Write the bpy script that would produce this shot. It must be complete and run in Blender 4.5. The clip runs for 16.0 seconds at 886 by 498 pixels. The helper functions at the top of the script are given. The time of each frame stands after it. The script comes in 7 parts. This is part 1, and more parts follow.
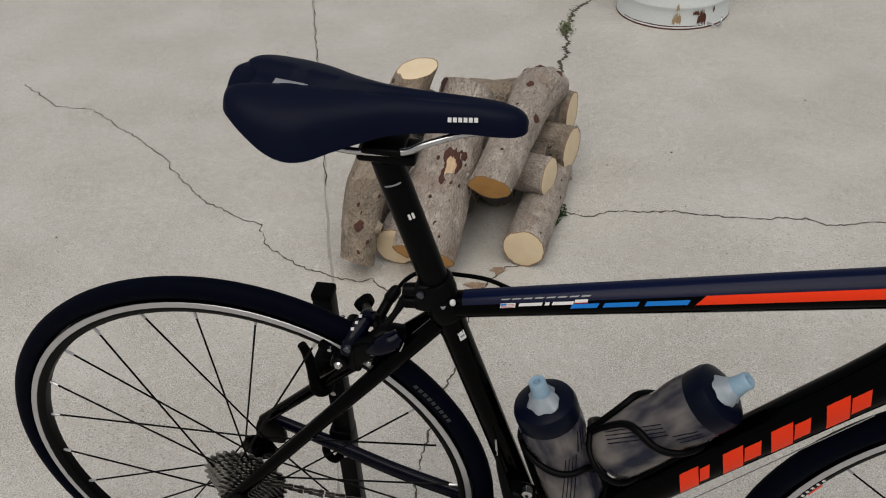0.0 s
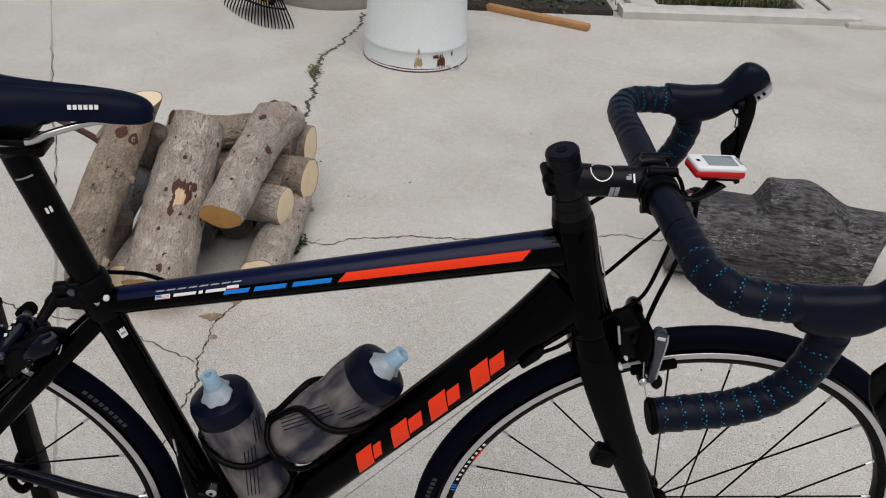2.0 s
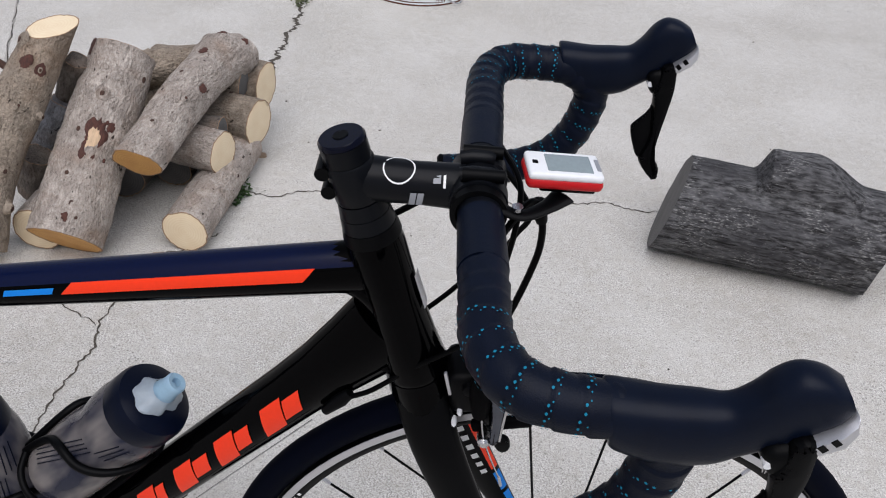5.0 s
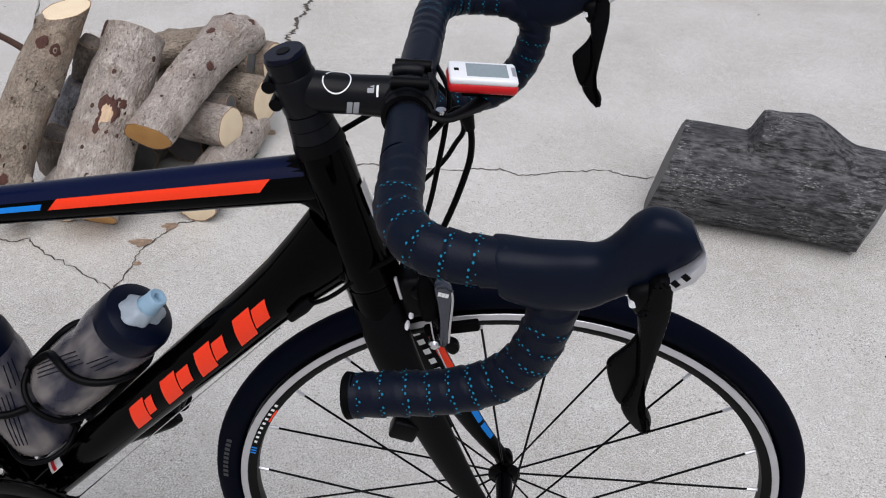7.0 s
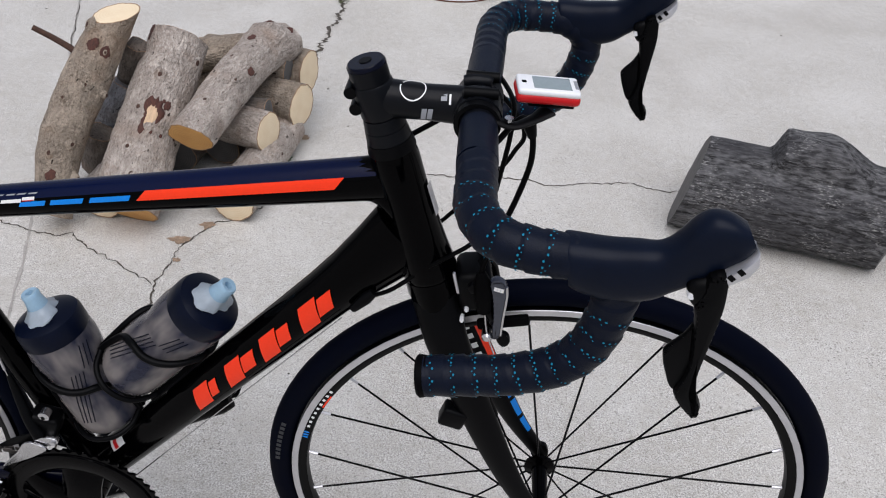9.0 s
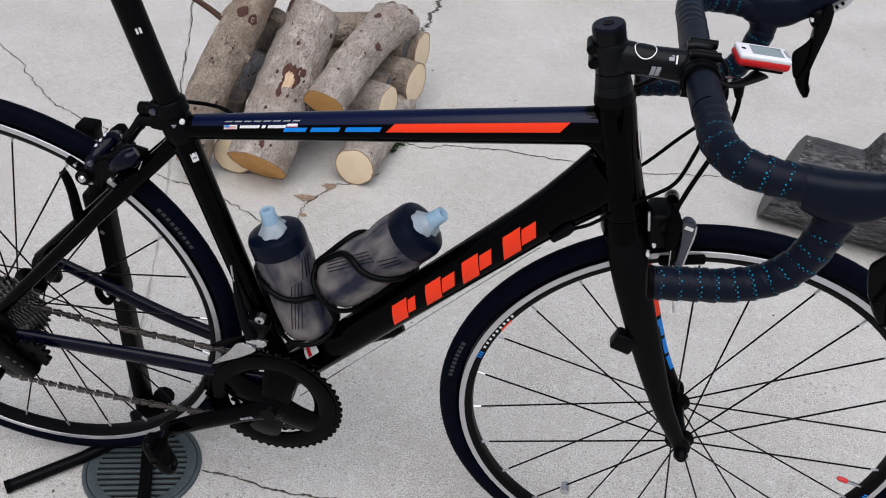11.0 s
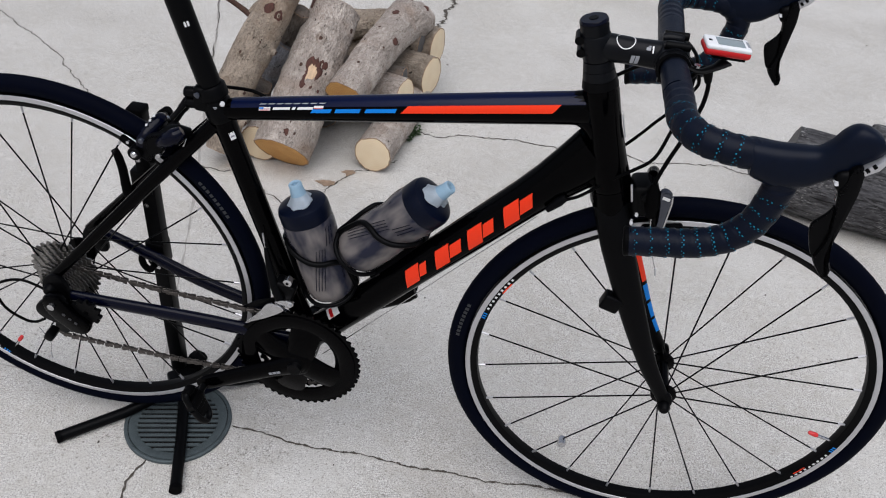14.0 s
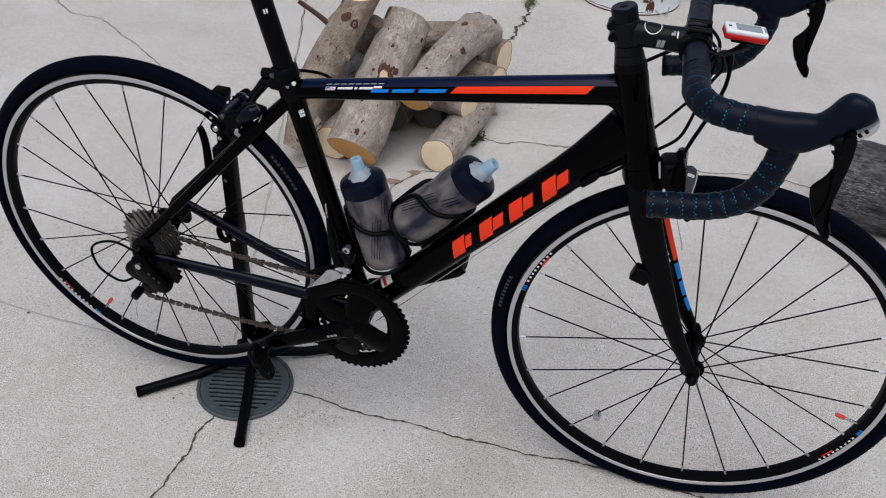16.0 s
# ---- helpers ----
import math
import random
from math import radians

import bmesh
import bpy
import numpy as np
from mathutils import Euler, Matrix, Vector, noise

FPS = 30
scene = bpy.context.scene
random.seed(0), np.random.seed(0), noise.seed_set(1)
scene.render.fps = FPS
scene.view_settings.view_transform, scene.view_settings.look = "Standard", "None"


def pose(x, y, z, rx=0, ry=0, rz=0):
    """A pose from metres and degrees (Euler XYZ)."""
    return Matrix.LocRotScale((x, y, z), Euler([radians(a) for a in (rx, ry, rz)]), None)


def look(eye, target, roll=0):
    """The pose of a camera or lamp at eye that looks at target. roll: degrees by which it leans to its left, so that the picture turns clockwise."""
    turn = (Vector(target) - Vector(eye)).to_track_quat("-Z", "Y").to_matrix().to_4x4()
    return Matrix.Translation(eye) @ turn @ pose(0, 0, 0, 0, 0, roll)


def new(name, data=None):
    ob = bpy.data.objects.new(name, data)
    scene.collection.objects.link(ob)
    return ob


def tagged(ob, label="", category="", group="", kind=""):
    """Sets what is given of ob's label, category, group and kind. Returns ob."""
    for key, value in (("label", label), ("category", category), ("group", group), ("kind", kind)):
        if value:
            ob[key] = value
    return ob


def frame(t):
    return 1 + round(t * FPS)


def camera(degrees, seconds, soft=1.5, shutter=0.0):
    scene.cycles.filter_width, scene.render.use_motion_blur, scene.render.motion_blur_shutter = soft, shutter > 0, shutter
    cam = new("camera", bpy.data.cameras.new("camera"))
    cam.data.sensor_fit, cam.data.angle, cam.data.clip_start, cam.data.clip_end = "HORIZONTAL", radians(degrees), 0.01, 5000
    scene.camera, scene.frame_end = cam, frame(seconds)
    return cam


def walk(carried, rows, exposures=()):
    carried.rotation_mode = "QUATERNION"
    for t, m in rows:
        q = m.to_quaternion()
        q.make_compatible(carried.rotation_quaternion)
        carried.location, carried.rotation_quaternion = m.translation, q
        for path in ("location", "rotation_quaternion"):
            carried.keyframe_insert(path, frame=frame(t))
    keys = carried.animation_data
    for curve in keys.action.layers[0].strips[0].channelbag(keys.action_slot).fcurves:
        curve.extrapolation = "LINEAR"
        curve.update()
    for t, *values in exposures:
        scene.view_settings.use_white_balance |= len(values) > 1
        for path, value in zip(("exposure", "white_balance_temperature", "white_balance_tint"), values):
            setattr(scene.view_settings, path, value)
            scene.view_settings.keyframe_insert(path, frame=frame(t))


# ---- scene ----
# ---------- camera ----------
cam = camera(55.54, 16.0, 1.1)
PATH = [
    (0, 0.4370, -0.6753, 1.3066, 52.569, 2.095, 10.022),
    (0.5, 0.4016, -0.7559, 1.3177, 54.429, 2.440, 5.987),
    (1, 0.3652, -0.7994, 1.3107, 57.185, -0.025, 2.114),
    (1.5, 0.4080, -0.7974, 1.2930, 57.090, -3.017, -3.393),
    (2, 0.6004, -0.7468, 1.2768, 56.469, -3.167, -2.827),
    (2.5, 0.7790, -0.6766, 1.2459, 56.097, 0.193, -2.140),
    (3, 0.8083, -0.5383, 1.2078, 55.442, -5.142, -2.898),
    (3.2, 0.8026, -0.4977, 1.1938, 54.609, -5.940, -3.278),
    (5.3, 0.8546, -0.5202, 1.2103, 51.756, -3.736, 2.100),
    (5.5, 0.8661, -0.5372, 1.2001, 52.146, -3.256, 1.256),
    (6, 0.8986, -0.5633, 1.1649, 48.607, -0.890, 0.832),
    (6.5, 0.9123, -0.5852, 1.1841, 51.112, -1.757, 1.955),
    (7, 0.9185, -0.6067, 1.1956, 51.566, -1.715, 2.821),
    (7.5, 0.9260, -0.6029, 1.1980, 51.583, -1.611, 3.149),
    (8, 0.9446, -0.6100, 1.1973, 50.707, -0.957, 2.608),
    (8.5, 0.9343, -0.6261, 1.2124, 51.812, 1.000, 5.659),
    (9, 0.8753, -0.6623, 1.2200, 52.222, -2.654, 4.365),
    (9.5, 0.7526, -0.7420, 1.2243, 51.330, -3.071, 7.623),
    (10, 0.6970, -0.8005, 1.2399, 51.714, -3.425, 11.605),
    (10.2, 0.7003, -0.8123, 1.2374, 51.958, -4.208, 9.671),
    (12.3, 0.6880, -0.8530, 1.2477, 51.917, -4.806, 7.883),
    (12.5, 0.6822, -0.8491, 1.2567, 50.671, -4.324, 8.032),
    (13, 0.6819, -0.8750, 1.2522, 51.330, -4.317, 8.077),
    (13.5, 0.6847, -0.9052, 1.2594, 51.505, -4.402, 9.701),
    (14, 0.7277, -0.9679, 1.2904, 51.682, -4.319, 9.577),
    (14.5, 0.7761, -1.0630, 1.2954, 53.172, -2.187, 14.764),
    (15, 0.7763, -1.1164, 1.2933, 53.908, -3.790, 15.450),
    (15.5, 0.7970, -1.1150, 1.2912, 53.952, -2.948, 15.099),
    (16, 0.8013, -1.0983, 1.2937, 53.280, -2.859, 14.885),
]
EXPOSURE = [(0, -0.20, 6800, 10), (1.0, -0.16, 6720, 10), (1.6, -0.04, 6640, 11), (2.5, 0.07, 6450, 12), (3.2, 0.09, 6350, 13), (5.3, 0.29, 6150, 14), (10.0, 0.30, 6150, 14), (13.0, 0.29, 6150, 13), (16.0, 0.11, 6150, 13)]
walk(cam, [(r[0], pose(*r[1:])) for r in PATH], EXPOSURE)

# the bicycle's own axes: x forward along the wheelbase, y to its left, z up, origin under the rear axle
BIKE = pose(0.0161, 0.0117, -0.0606, 0.7482, -0.5634, -0.2392)

# ---------- light: bright overcast sky ----------
world = bpy.data.worlds.new("sky")
scene.world = world
world.use_nodes = True
wn = world.node_tree.nodes
sky = wn.new("ShaderNodeTexSky")
sky.sky_type = "NISHITA"
sky.sun_disc = False
sky.sun_elevation = radians(52)
sky.sun_rotation = radians(200)
sky.air_density, sky.dust_density, sky.ozone_density = 1.0, 4.0, 1.0
mixw = wn.new("ShaderNodeMix")
mixw.data_type = "RGBA"
mixw.inputs[0].default_value = 0.55
mixw.inputs[7].default_value = (7.0, 7.2, 7.6, 1)
world.node_tree.links.new(sky.outputs[0], mixw.inputs[6])
world.node_tree.links.new(mixw.outputs[2], wn["Background"].inputs[0])
wn["Background"].inputs[1].default_value = 0.066
sun = new("sun", bpy.data.lights.new("sun", "SUN"))
sun.data.energy, sun.data.angle, sun.data.color = 2.0, radians(60), (1, 0.985, 0.96)
sun.matrix_world = look((0.6, -2.2, 6), (0, 0, 0))

# ---------- materials ----------
def shader(name, color, rough=0.5, metal=0.0, **kw):
    """A Principled material: base colour varied at two scales, with fine relief. size: metres of the coarse blotches."""
    m = bpy.data.materials.new(name)
    m.use_nodes = True
    nt = m.node_tree
    b = nt.nodes["Principled BSDF"]
    size, var, bump, grain = kw.get("size", 0.05), kw.get("var", 0.15), kw.get("bump", 0.1), kw.get("grain", 0.003)
    b.inputs["Roughness"].default_value, b.inputs["Metallic"].default_value = rough, metal
    b.inputs["Coat Weight"].default_value = kw.get("coat", 0.0)
    b.inputs["Coat Roughness"].default_value = kw.get("coat_rough", 0.05)
    b.inputs["Transmission Weight"].default_value = kw.get("trans", 0.0)
    b.inputs["IOR"].default_value = kw.get("ior", 1.5)
    b.inputs["Specular IOR Level"].default_value = kw.get("spec", 0.5)
    tc = nt.nodes.new("ShaderNodeTexCoord")
    mp = nt.nodes.new("ShaderNodeMapping")
    mp.inputs["Scale"].default_value = kw.get("stretch", (1, 1, 1))
    nt.links.new(tc.outputs["Object"], mp.inputs[0])
    n1, n2 = nt.nodes.new("ShaderNodeTexNoise"), nt.nodes.new("ShaderNodeTexNoise")
    n1.inputs["Scale"].default_value, n2.inputs["Scale"].default_value = 1 / size, 1 / grain
    n1.inputs["Detail"].default_value, n2.inputs["Detail"].default_value = 5, 2
    for n in (n1, n2):
        nt.links.new(mp.outputs[0], n.inputs["Vector"])
    add = nt.nodes.new("ShaderNodeMath")
    add.operation = "ADD"
    nt.links.new(n1.outputs[0], add.inputs[0])
    nt.links.new(n2.outputs[0], add.inputs[1])
    ramp = nt.nodes.new("ShaderNodeMapRange")
    ramp.inputs[1].default_value, ramp.inputs[2].default_value = kw.get("lo", 0.6), kw.get("hi", 1.4)
    nt.links.new(add.outputs[0], ramp.inputs[0])
    mix = nt.nodes.new("ShaderNodeMix")
    mix.data_type = "RGBA"
    c2 = kw.get("dark", tuple(c * (1 - var) for c in color))
    mix.inputs[6].default_value = (*c2, 1)
    mix.inputs[7].default_value = (*[min(1, c * (1 + 0.5 * var)) for c in color], 1)
    nt.links.new(ramp.outputs[0], mix.inputs[0])
    nt.links.new(mix.outputs[2], b.inputs["Base Color"])
    rr = nt.nodes.new("ShaderNodeMapRange")
    rr.inputs[3].default_value, rr.inputs[4].default_value = max(0.02, rough * 0.85), min(1, rough * 1.2)
    nt.links.new(n1.outputs[0], rr.inputs[0])
    nt.links.new(rr.outputs[0], b.inputs["Roughness"])
    if bump:
        bp = nt.nodes.new("ShaderNodeBump")
        bp.inputs["Strength"].default_value, bp.inputs["Distance"].default_value = bump, grain
        nt.links.new(n2.outputs[0], bp.inputs["Height"])
        nt.links.new(bp.outputs[0], b.inputs["Normal"])
    return m


def mixnode(nt, fac, a, b, kind="MIX"):
    n = nt.nodes.new("ShaderNodeMix")
    n.data_type, n.blend_type = "RGBA", kind
    for s, v in ((0, fac), (6, a), (7, b)):
        if isinstance(v, bpy.types.NodeSocket):
            nt.links.new(v, n.inputs[s])
        else:
            n.inputs[s].default_value = v if s == 0 else (*v, 1)
    return n.outputs[2]


def noise_fac(nt, coord, scale, lo, hi, detail=4, kind="ShaderNodeTexNoise"):
    n = nt.nodes.new(kind)
    n.inputs["Scale"].default_value = scale
    if kind == "ShaderNodeTexNoise":
        n.inputs["Detail"].default_value = detail
    nt.links.new(coord, n.inputs["Vector"])
    r = nt.nodes.new("ShaderNodeMapRange")
    r.inputs[1].default_value, r.inputs[2].default_value = lo, hi
    nt.links.new(n.outputs[0], r.inputs[0])
    return r.outputs[0]


def scaled(nt, fac, k):
    n = nt.nodes.new("ShaderNodeMath")
    n.operation = "MULTIPLY"
    n.inputs[1].default_value = k
    nt.links.new(fac, n.inputs[0])
    return n.outputs[0]


def concrete_material():
    m = bpy.data.materials.new("weathered_concrete")
    m.use_nodes = True
    nt = m.node_tree
    b = nt.nodes["Principled BSDF"]
    geo = nt.nodes.new("ShaderNodeNewGeometry").outputs["Position"]
    big = noise_fac(nt, geo, 0.9, 0.35, 0.65, 3)
    mid = noise_fac(nt, geo, 7, 0.35, 0.7, 6)
    fine = noise_fac(nt, geo, 330, 0.36, 0.64, 4)
    specks = noise_fac(nt, geo, 340, 0.565, 0.63, 5)
    patch = noise_fac(nt, geo, 2.2, 0.55, 0.68, 8)
    worn = noise_fac(nt, geo, 1.3, 0.30, 0.56, 6)
    c = mixnode(nt, big, (0.515, 0.490, 0.445), (0.575, 0.555, 0.515))
    c = mixnode(nt, mid, c, (0.47, 0.452, 0.415))
    lighter = mixnode(nt, fine, (0.25, 0.237, 0.215), (0.78, 0.758, 0.71))
    gritty = nt.nodes.new("ShaderNodeMapRange")
    gn = nt.nodes.new("ShaderNodeTexNoise")
    gn.inputs["Scale"].default_value, gn.inputs["Detail"].default_value = 11, 8
    nt.links.new(geo, gn.inputs["Vector"])
    gritty.inputs[1].default_value, gritty.inputs[2].default_value, gritty.inputs[3].default_value, gritty.inputs[4].default_value = 0.34, 0.62, 0.45, 0.84
    nt.links.new(gn.outputs[0], gritty.inputs[0])
    c = mixnode(nt, gritty.outputs[0], c, lighter)
    stain = nt.nodes.new("ShaderNodeMath")
    stain.operation = "MULTIPLY"
    stain.inputs[1].default_value = 0.36
    nt.links.new(patch, stain.inputs[0])
    c = mixnode(nt, stain.outputs[0], c, (0.36, 0.335, 0.30))
    sp = nt.nodes.new("ShaderNodeMath")
    sp.operation = "MULTIPLY"
    nt.links.new(specks, sp.inputs[0])
    nt.links.new(worn, sp.inputs[1])
    sp2 = nt.nodes.new("ShaderNodeMath")
    sp2.operation = "MULTIPLY"
    sp2.inputs[1].default_value = 1.0
    nt.links.new(sp.outputs[0], sp2.inputs[0])
    c = mixnode(nt, sp2.outputs[0], c, (0.21, 0.195, 0.175))
    mott = noise_fac(nt, geo, 36, 0.40, 0.66, 8)
    mo = nt.nodes.new("ShaderNodeMath")
    mo.operation = "MULTIPLY"
    mo.inputs[1].default_value = 0.48
    nt.links.new(mott, mo.inputs[0])
    c = mixnode(nt, mo.outputs[0], c, (0.415, 0.386, 0.335))
    veil = noise_fac(nt, geo, 3.5, 0.42, 0.80, 12)
    vm = nt.nodes.new("ShaderNodeMath")
    vm.operation = "MULTIPLY"
    vm.inputs[1].default_value = 0.50
    nt.links.new(veil, vm.inputs[0])
    c = mixnode(nt, vm.outputs[0], c, (0.68, 0.665, 0.63))
    # small open pits and dark grains, thick in places
    pits = noise_fac(nt, geo, 85, 0.24, 0.10, kind="ShaderNodeTexVoronoi")
    where = noise_fac(nt, geo, 5, 0.43, 0.66, 9)
    pm = nt.nodes.new("ShaderNodeMath")
    pm.operation = "MULTIPLY"
    nt.links.new(pits, pm.inputs[0])
    nt.links.new(where, pm.inputs[1])
    c = mixnode(nt, pm.outputs[0], c, (0.20, 0.185, 0.165))
    grains = noise_fac(nt, geo, 300, 0.615, 0.67, 3)
    c = mixnode(nt, grains, c, (0.27, 0.255, 0.23))
    coarse = noise_fac(nt, geo, 130, 0.60, 0.66, 4)
    c = mixnode(nt, scaled(nt, coarse, 0.55), c, (0.26, 0.24, 0.21))
    chalk = noise_fac(nt, geo, 60, 0.58, 0.68, 7)
    c = mixnode(nt, scaled(nt, chalk, 0.32), c, (0.72, 0.70, 0.66))
    nt.links.new(c, b.inputs["Base Color"])
    b.inputs["Roughness"].default_value = 0.85
    bp = nt.nodes.new("ShaderNodeBump")
    bp.inputs["Strength"].default_value, bp.inputs["Distance"].default_value = 0.40, 0.002
    nt.links.new(fine, bp.inputs["Height"])
    nt.links.new(bp.outputs[0], b.inputs["Normal"])
    return m


def stretched(nt, coord, z, shift=None):
    """The coordinate drawn out along z, moved by a random amount for each object."""
    mp = nt.nodes.new("ShaderNodeMapping")
    mp.inputs["Scale"].default_value = (1, 1, z)
    nt.links.new(coord, mp.inputs[0])
    if shift is None:
        return mp.outputs[0]
    off = nt.nodes.new("ShaderNodeVectorMath")
    off.operation = "ADD"
    nt.links.new(mp.outputs[0], off.inputs[0])
    nt.links.new(shift, off.inputs[1])
    return off.outputs[0]


def thin_lines(nt, coord, scale, width, detail=4):
    """Wandering thin lines: where a noise passes through its middle."""
    n = nt.nodes.new("ShaderNodeTexNoise")
    n.inputs["Scale"].default_value, n.inputs["Detail"].default_value = scale, detail
    nt.links.new(coord, n.inputs["Vector"])
    d = nt.nodes.new("ShaderNodeMath")
    d.operation = "SUBTRACT"
    d.inputs[1].default_value = 0.5
    nt.links.new(n.outputs[0], d.inputs[0])
    a = nt.nodes.new("ShaderNodeMath")
    a.operation = "ABSOLUTE"
    nt.links.new(d.outputs[0], a.inputs[0])
    r = nt.nodes.new("ShaderNodeMapRange")
    r.inputs[1].default_value, r.inputs[2].default_value, r.inputs[3].default_value, r.inputs[4].default_value = 0.0, width, 1.0, 0.0
    nt.links.new(a.outputs[0], r.inputs[0])
    return r.outputs[0]


def bark_material(name, light, dark, ridge, grey):
    """Bark on a log whose axis is its own z axis: fibres along it, short fissures, scaly blotches, dark specks."""
    m = bpy.data.materials.new(name)
    m.use_nodes = True
    nt = m.node_tree
    b = nt.nodes["Principled BSDF"]
    tc = nt.nodes.new("ShaderNodeTexCoord").outputs["Object"]
    oi = nt.nodes.new("ShaderNodeObjectInfo").outputs["Random"]
    v = stretched(nt, tc, ridge, oi)
    v2 = stretched(nt, tc, ridge * 0.55, oi)
    fibre = noise_fac(nt, v, 210, 0.34, 0.66, 10)
    scale_ = noise_fac(nt, v2, 62, 0.42, 0.60, 8)
    blot = noise_fac(nt, tc, 13, 0.40, 0.64, 6)
    spots = noise_fac(nt, v, 85, 0.675, 0.72, 4)
    crumbs = noise_fac(nt, tc, 420, 0.56, 0.68, 3)
    fis = thin_lines(nt, v2, 105, 0.030, 5)
    where = noise_fac(nt, tc, 34, 0.40, 0.60, 5)
    fw = nt.nodes.new("ShaderNodeMath")
    fw.operation = "MULTIPLY"
    nt.links.new(fis, fw.inputs[0])
    nt.links.new(where, fw.inputs[1])
    c = mixnode(nt, fibre, tuple(0.55 * x + 0.45 * y for x, y in zip(dark, light)), light)
    c = mixnode(nt, scaled(nt, scale_, 0.55), c, grey)
    c = mixnode(nt, scaled(nt, blot, 0.55), c, tuple(0.75 * x + 0.25 * y for x, y in zip(grey, dark)))
    c = mixnode(nt, scaled(nt, fw.outputs[0], 0.5), c, tuple(x * 0.7 for x in dark))
    crackle = thin_lines(nt, stretched(nt, tc, 1.9, oi), 95, 0.035, 4)
    c = mixnode(nt, scaled(nt, crackle, 0.26), c, dark)
    flecks = noise_fac(nt, v, 190, 0.62, 0.68, 3)
    c = mixnode(nt, scaled(nt, flecks, 0.5), c, tuple(x * 0.45 for x in dark))
    stain = noise_fac(nt, stretched(nt, tc, 1.6, oi), 9, 0.50, 0.70, 9)
    c = mixnode(nt, scaled(nt, stain, 0.45), c, tuple(0.5 * x + 0.5 * y for x, y in zip(dark, (0.34, 0.20, 0.11))))
    pale = noise_fac(nt, stretched(nt, tc, 1.0, oi), 24, 0.54, 0.66, 8)
    c = mixnode(nt, scaled(nt, pale, 0.40), c, tuple(min(0.78, x * 1.28) for x in light))
    c = mixnode(nt, scaled(nt, crumbs, 0.5), c, dark)
    c = mixnode(nt, spots, c, tuple(x * 0.28 for x in dark))
    nt.links.new(c, b.inputs["Base Color"])
    b.inputs["Roughness"].default_value = 0.9
    b.inputs["Specular IOR Level"].default_value = 0.25
    hgt = nt.nodes.new("ShaderNodeMath")
    hgt.operation = "SUBTRACT"
    nt.links.new(fibre, hgt.inputs[0])
    nt.links.new(fw.outputs[0], hgt.inputs[1])
    bp = nt.nodes.new("ShaderNodeBump")
    bp.inputs["Strength"].default_value, bp.inputs["Distance"].default_value = 0.8, 0.004
    nt.links.new(hgt.outputs[0], bp.inputs["Height"])
    nt.links.new(bp.outputs[0], b.inputs["Normal"])
    return m


def oldwood_material():
    """Grey rotted wood: streaks along its own z axis, checks across, pale flaking spots."""
    m = bpy.data.materials.new("weathered_grey_wood")
    m.use_nodes = True
    nt = m.node_tree
    b = nt.nodes["Principled BSDF"]
    tc = nt.nodes.new("ShaderNodeTexCoord").outputs["Object"]
    mp = nt.nodes.new("ShaderNodeMapping")
    mp.inputs["Scale"].default_value = (1, 1, 0.35)
    nt.links.new(tc, mp.inputs[0])
    v = mp.outputs[0]
    streak = noise_fac(nt, v, 110, 0.34, 0.66, 10)
    broad = noise_fac(nt, v, 14, 0.36, 0.64, 6)
    pale = noise_fac(nt, v, 300, 0.54, 0.66, 8)
    zone = noise_fac(nt, tc, 11, 0.50, 0.60, 6)
    mp2 = nt.nodes.new("ShaderNodeMapping")
    mp2.inputs["Scale"].default_value = (1, 1, 0.13)
    nt.links.new(tc, mp2.inputs[0])
    slit = noise_fac(nt, mp2.outputs[0], 62, 0.36, 0.29, 6)
    c = mixnode(nt, streak, (0.018, 0.0175, 0.018), (0.165, 0.163, 0.165))
    k = nt.nodes.new("ShaderNodeMath")
    k.operation = "MULTIPLY"
    k.inputs[1].default_value = 0.7
    nt.links.new(broad, k.inputs[0])
    c = mixnode(nt, k.outputs[0], c, (0.036, 0.035, 0.038))
    f = nt.nodes.new("ShaderNodeMath")
    f.operation = "MULTIPLY"
    nt.links.new(pale, f.inputs[0])
    nt.links.new(zone, f.inputs[1])
    c = mixnode(nt, f.outputs[0], c, (0.27, 0.265, 0.255))
    c = mixnode(nt, slit, c, (0.012, 0.011, 0.011))
    c = mixnode(nt, scaled(nt, thin_lines(nt, stretched(nt, tc, 0.09), 30, 0.014, 7), 0.95), c, (0.010, 0.009, 0.009))
    c = mixnode(nt, scaled(nt, noise_fac(nt, stretched(nt, tc, 0.5), 190, 0.64, 0.70, 6), 0.35), c, (0.30, 0.29, 0.28))
    nt.links.new(c, b.inputs["Base Color"])
    b.inputs["Roughness"].default_value = 0.85
    b.inputs["Specular IOR Level"].default_value = 0.25
    h = nt.nodes.new("ShaderNodeMath")
    h.operation = "SUBTRACT"
    nt.links.new(streak, h.inputs[0])
    nt.links.new(slit, h.inputs[1])
    bp = nt.nodes.new("ShaderNodeBump")
    bp.inputs["Strength"].default_value, bp.inputs["Distance"].default_value = 0.9, 0.004
    nt.links.new(h.outputs[0], bp.inputs["Height"])
    nt.links.new(bp.outputs[0], b.inputs["Normal"])
    return m


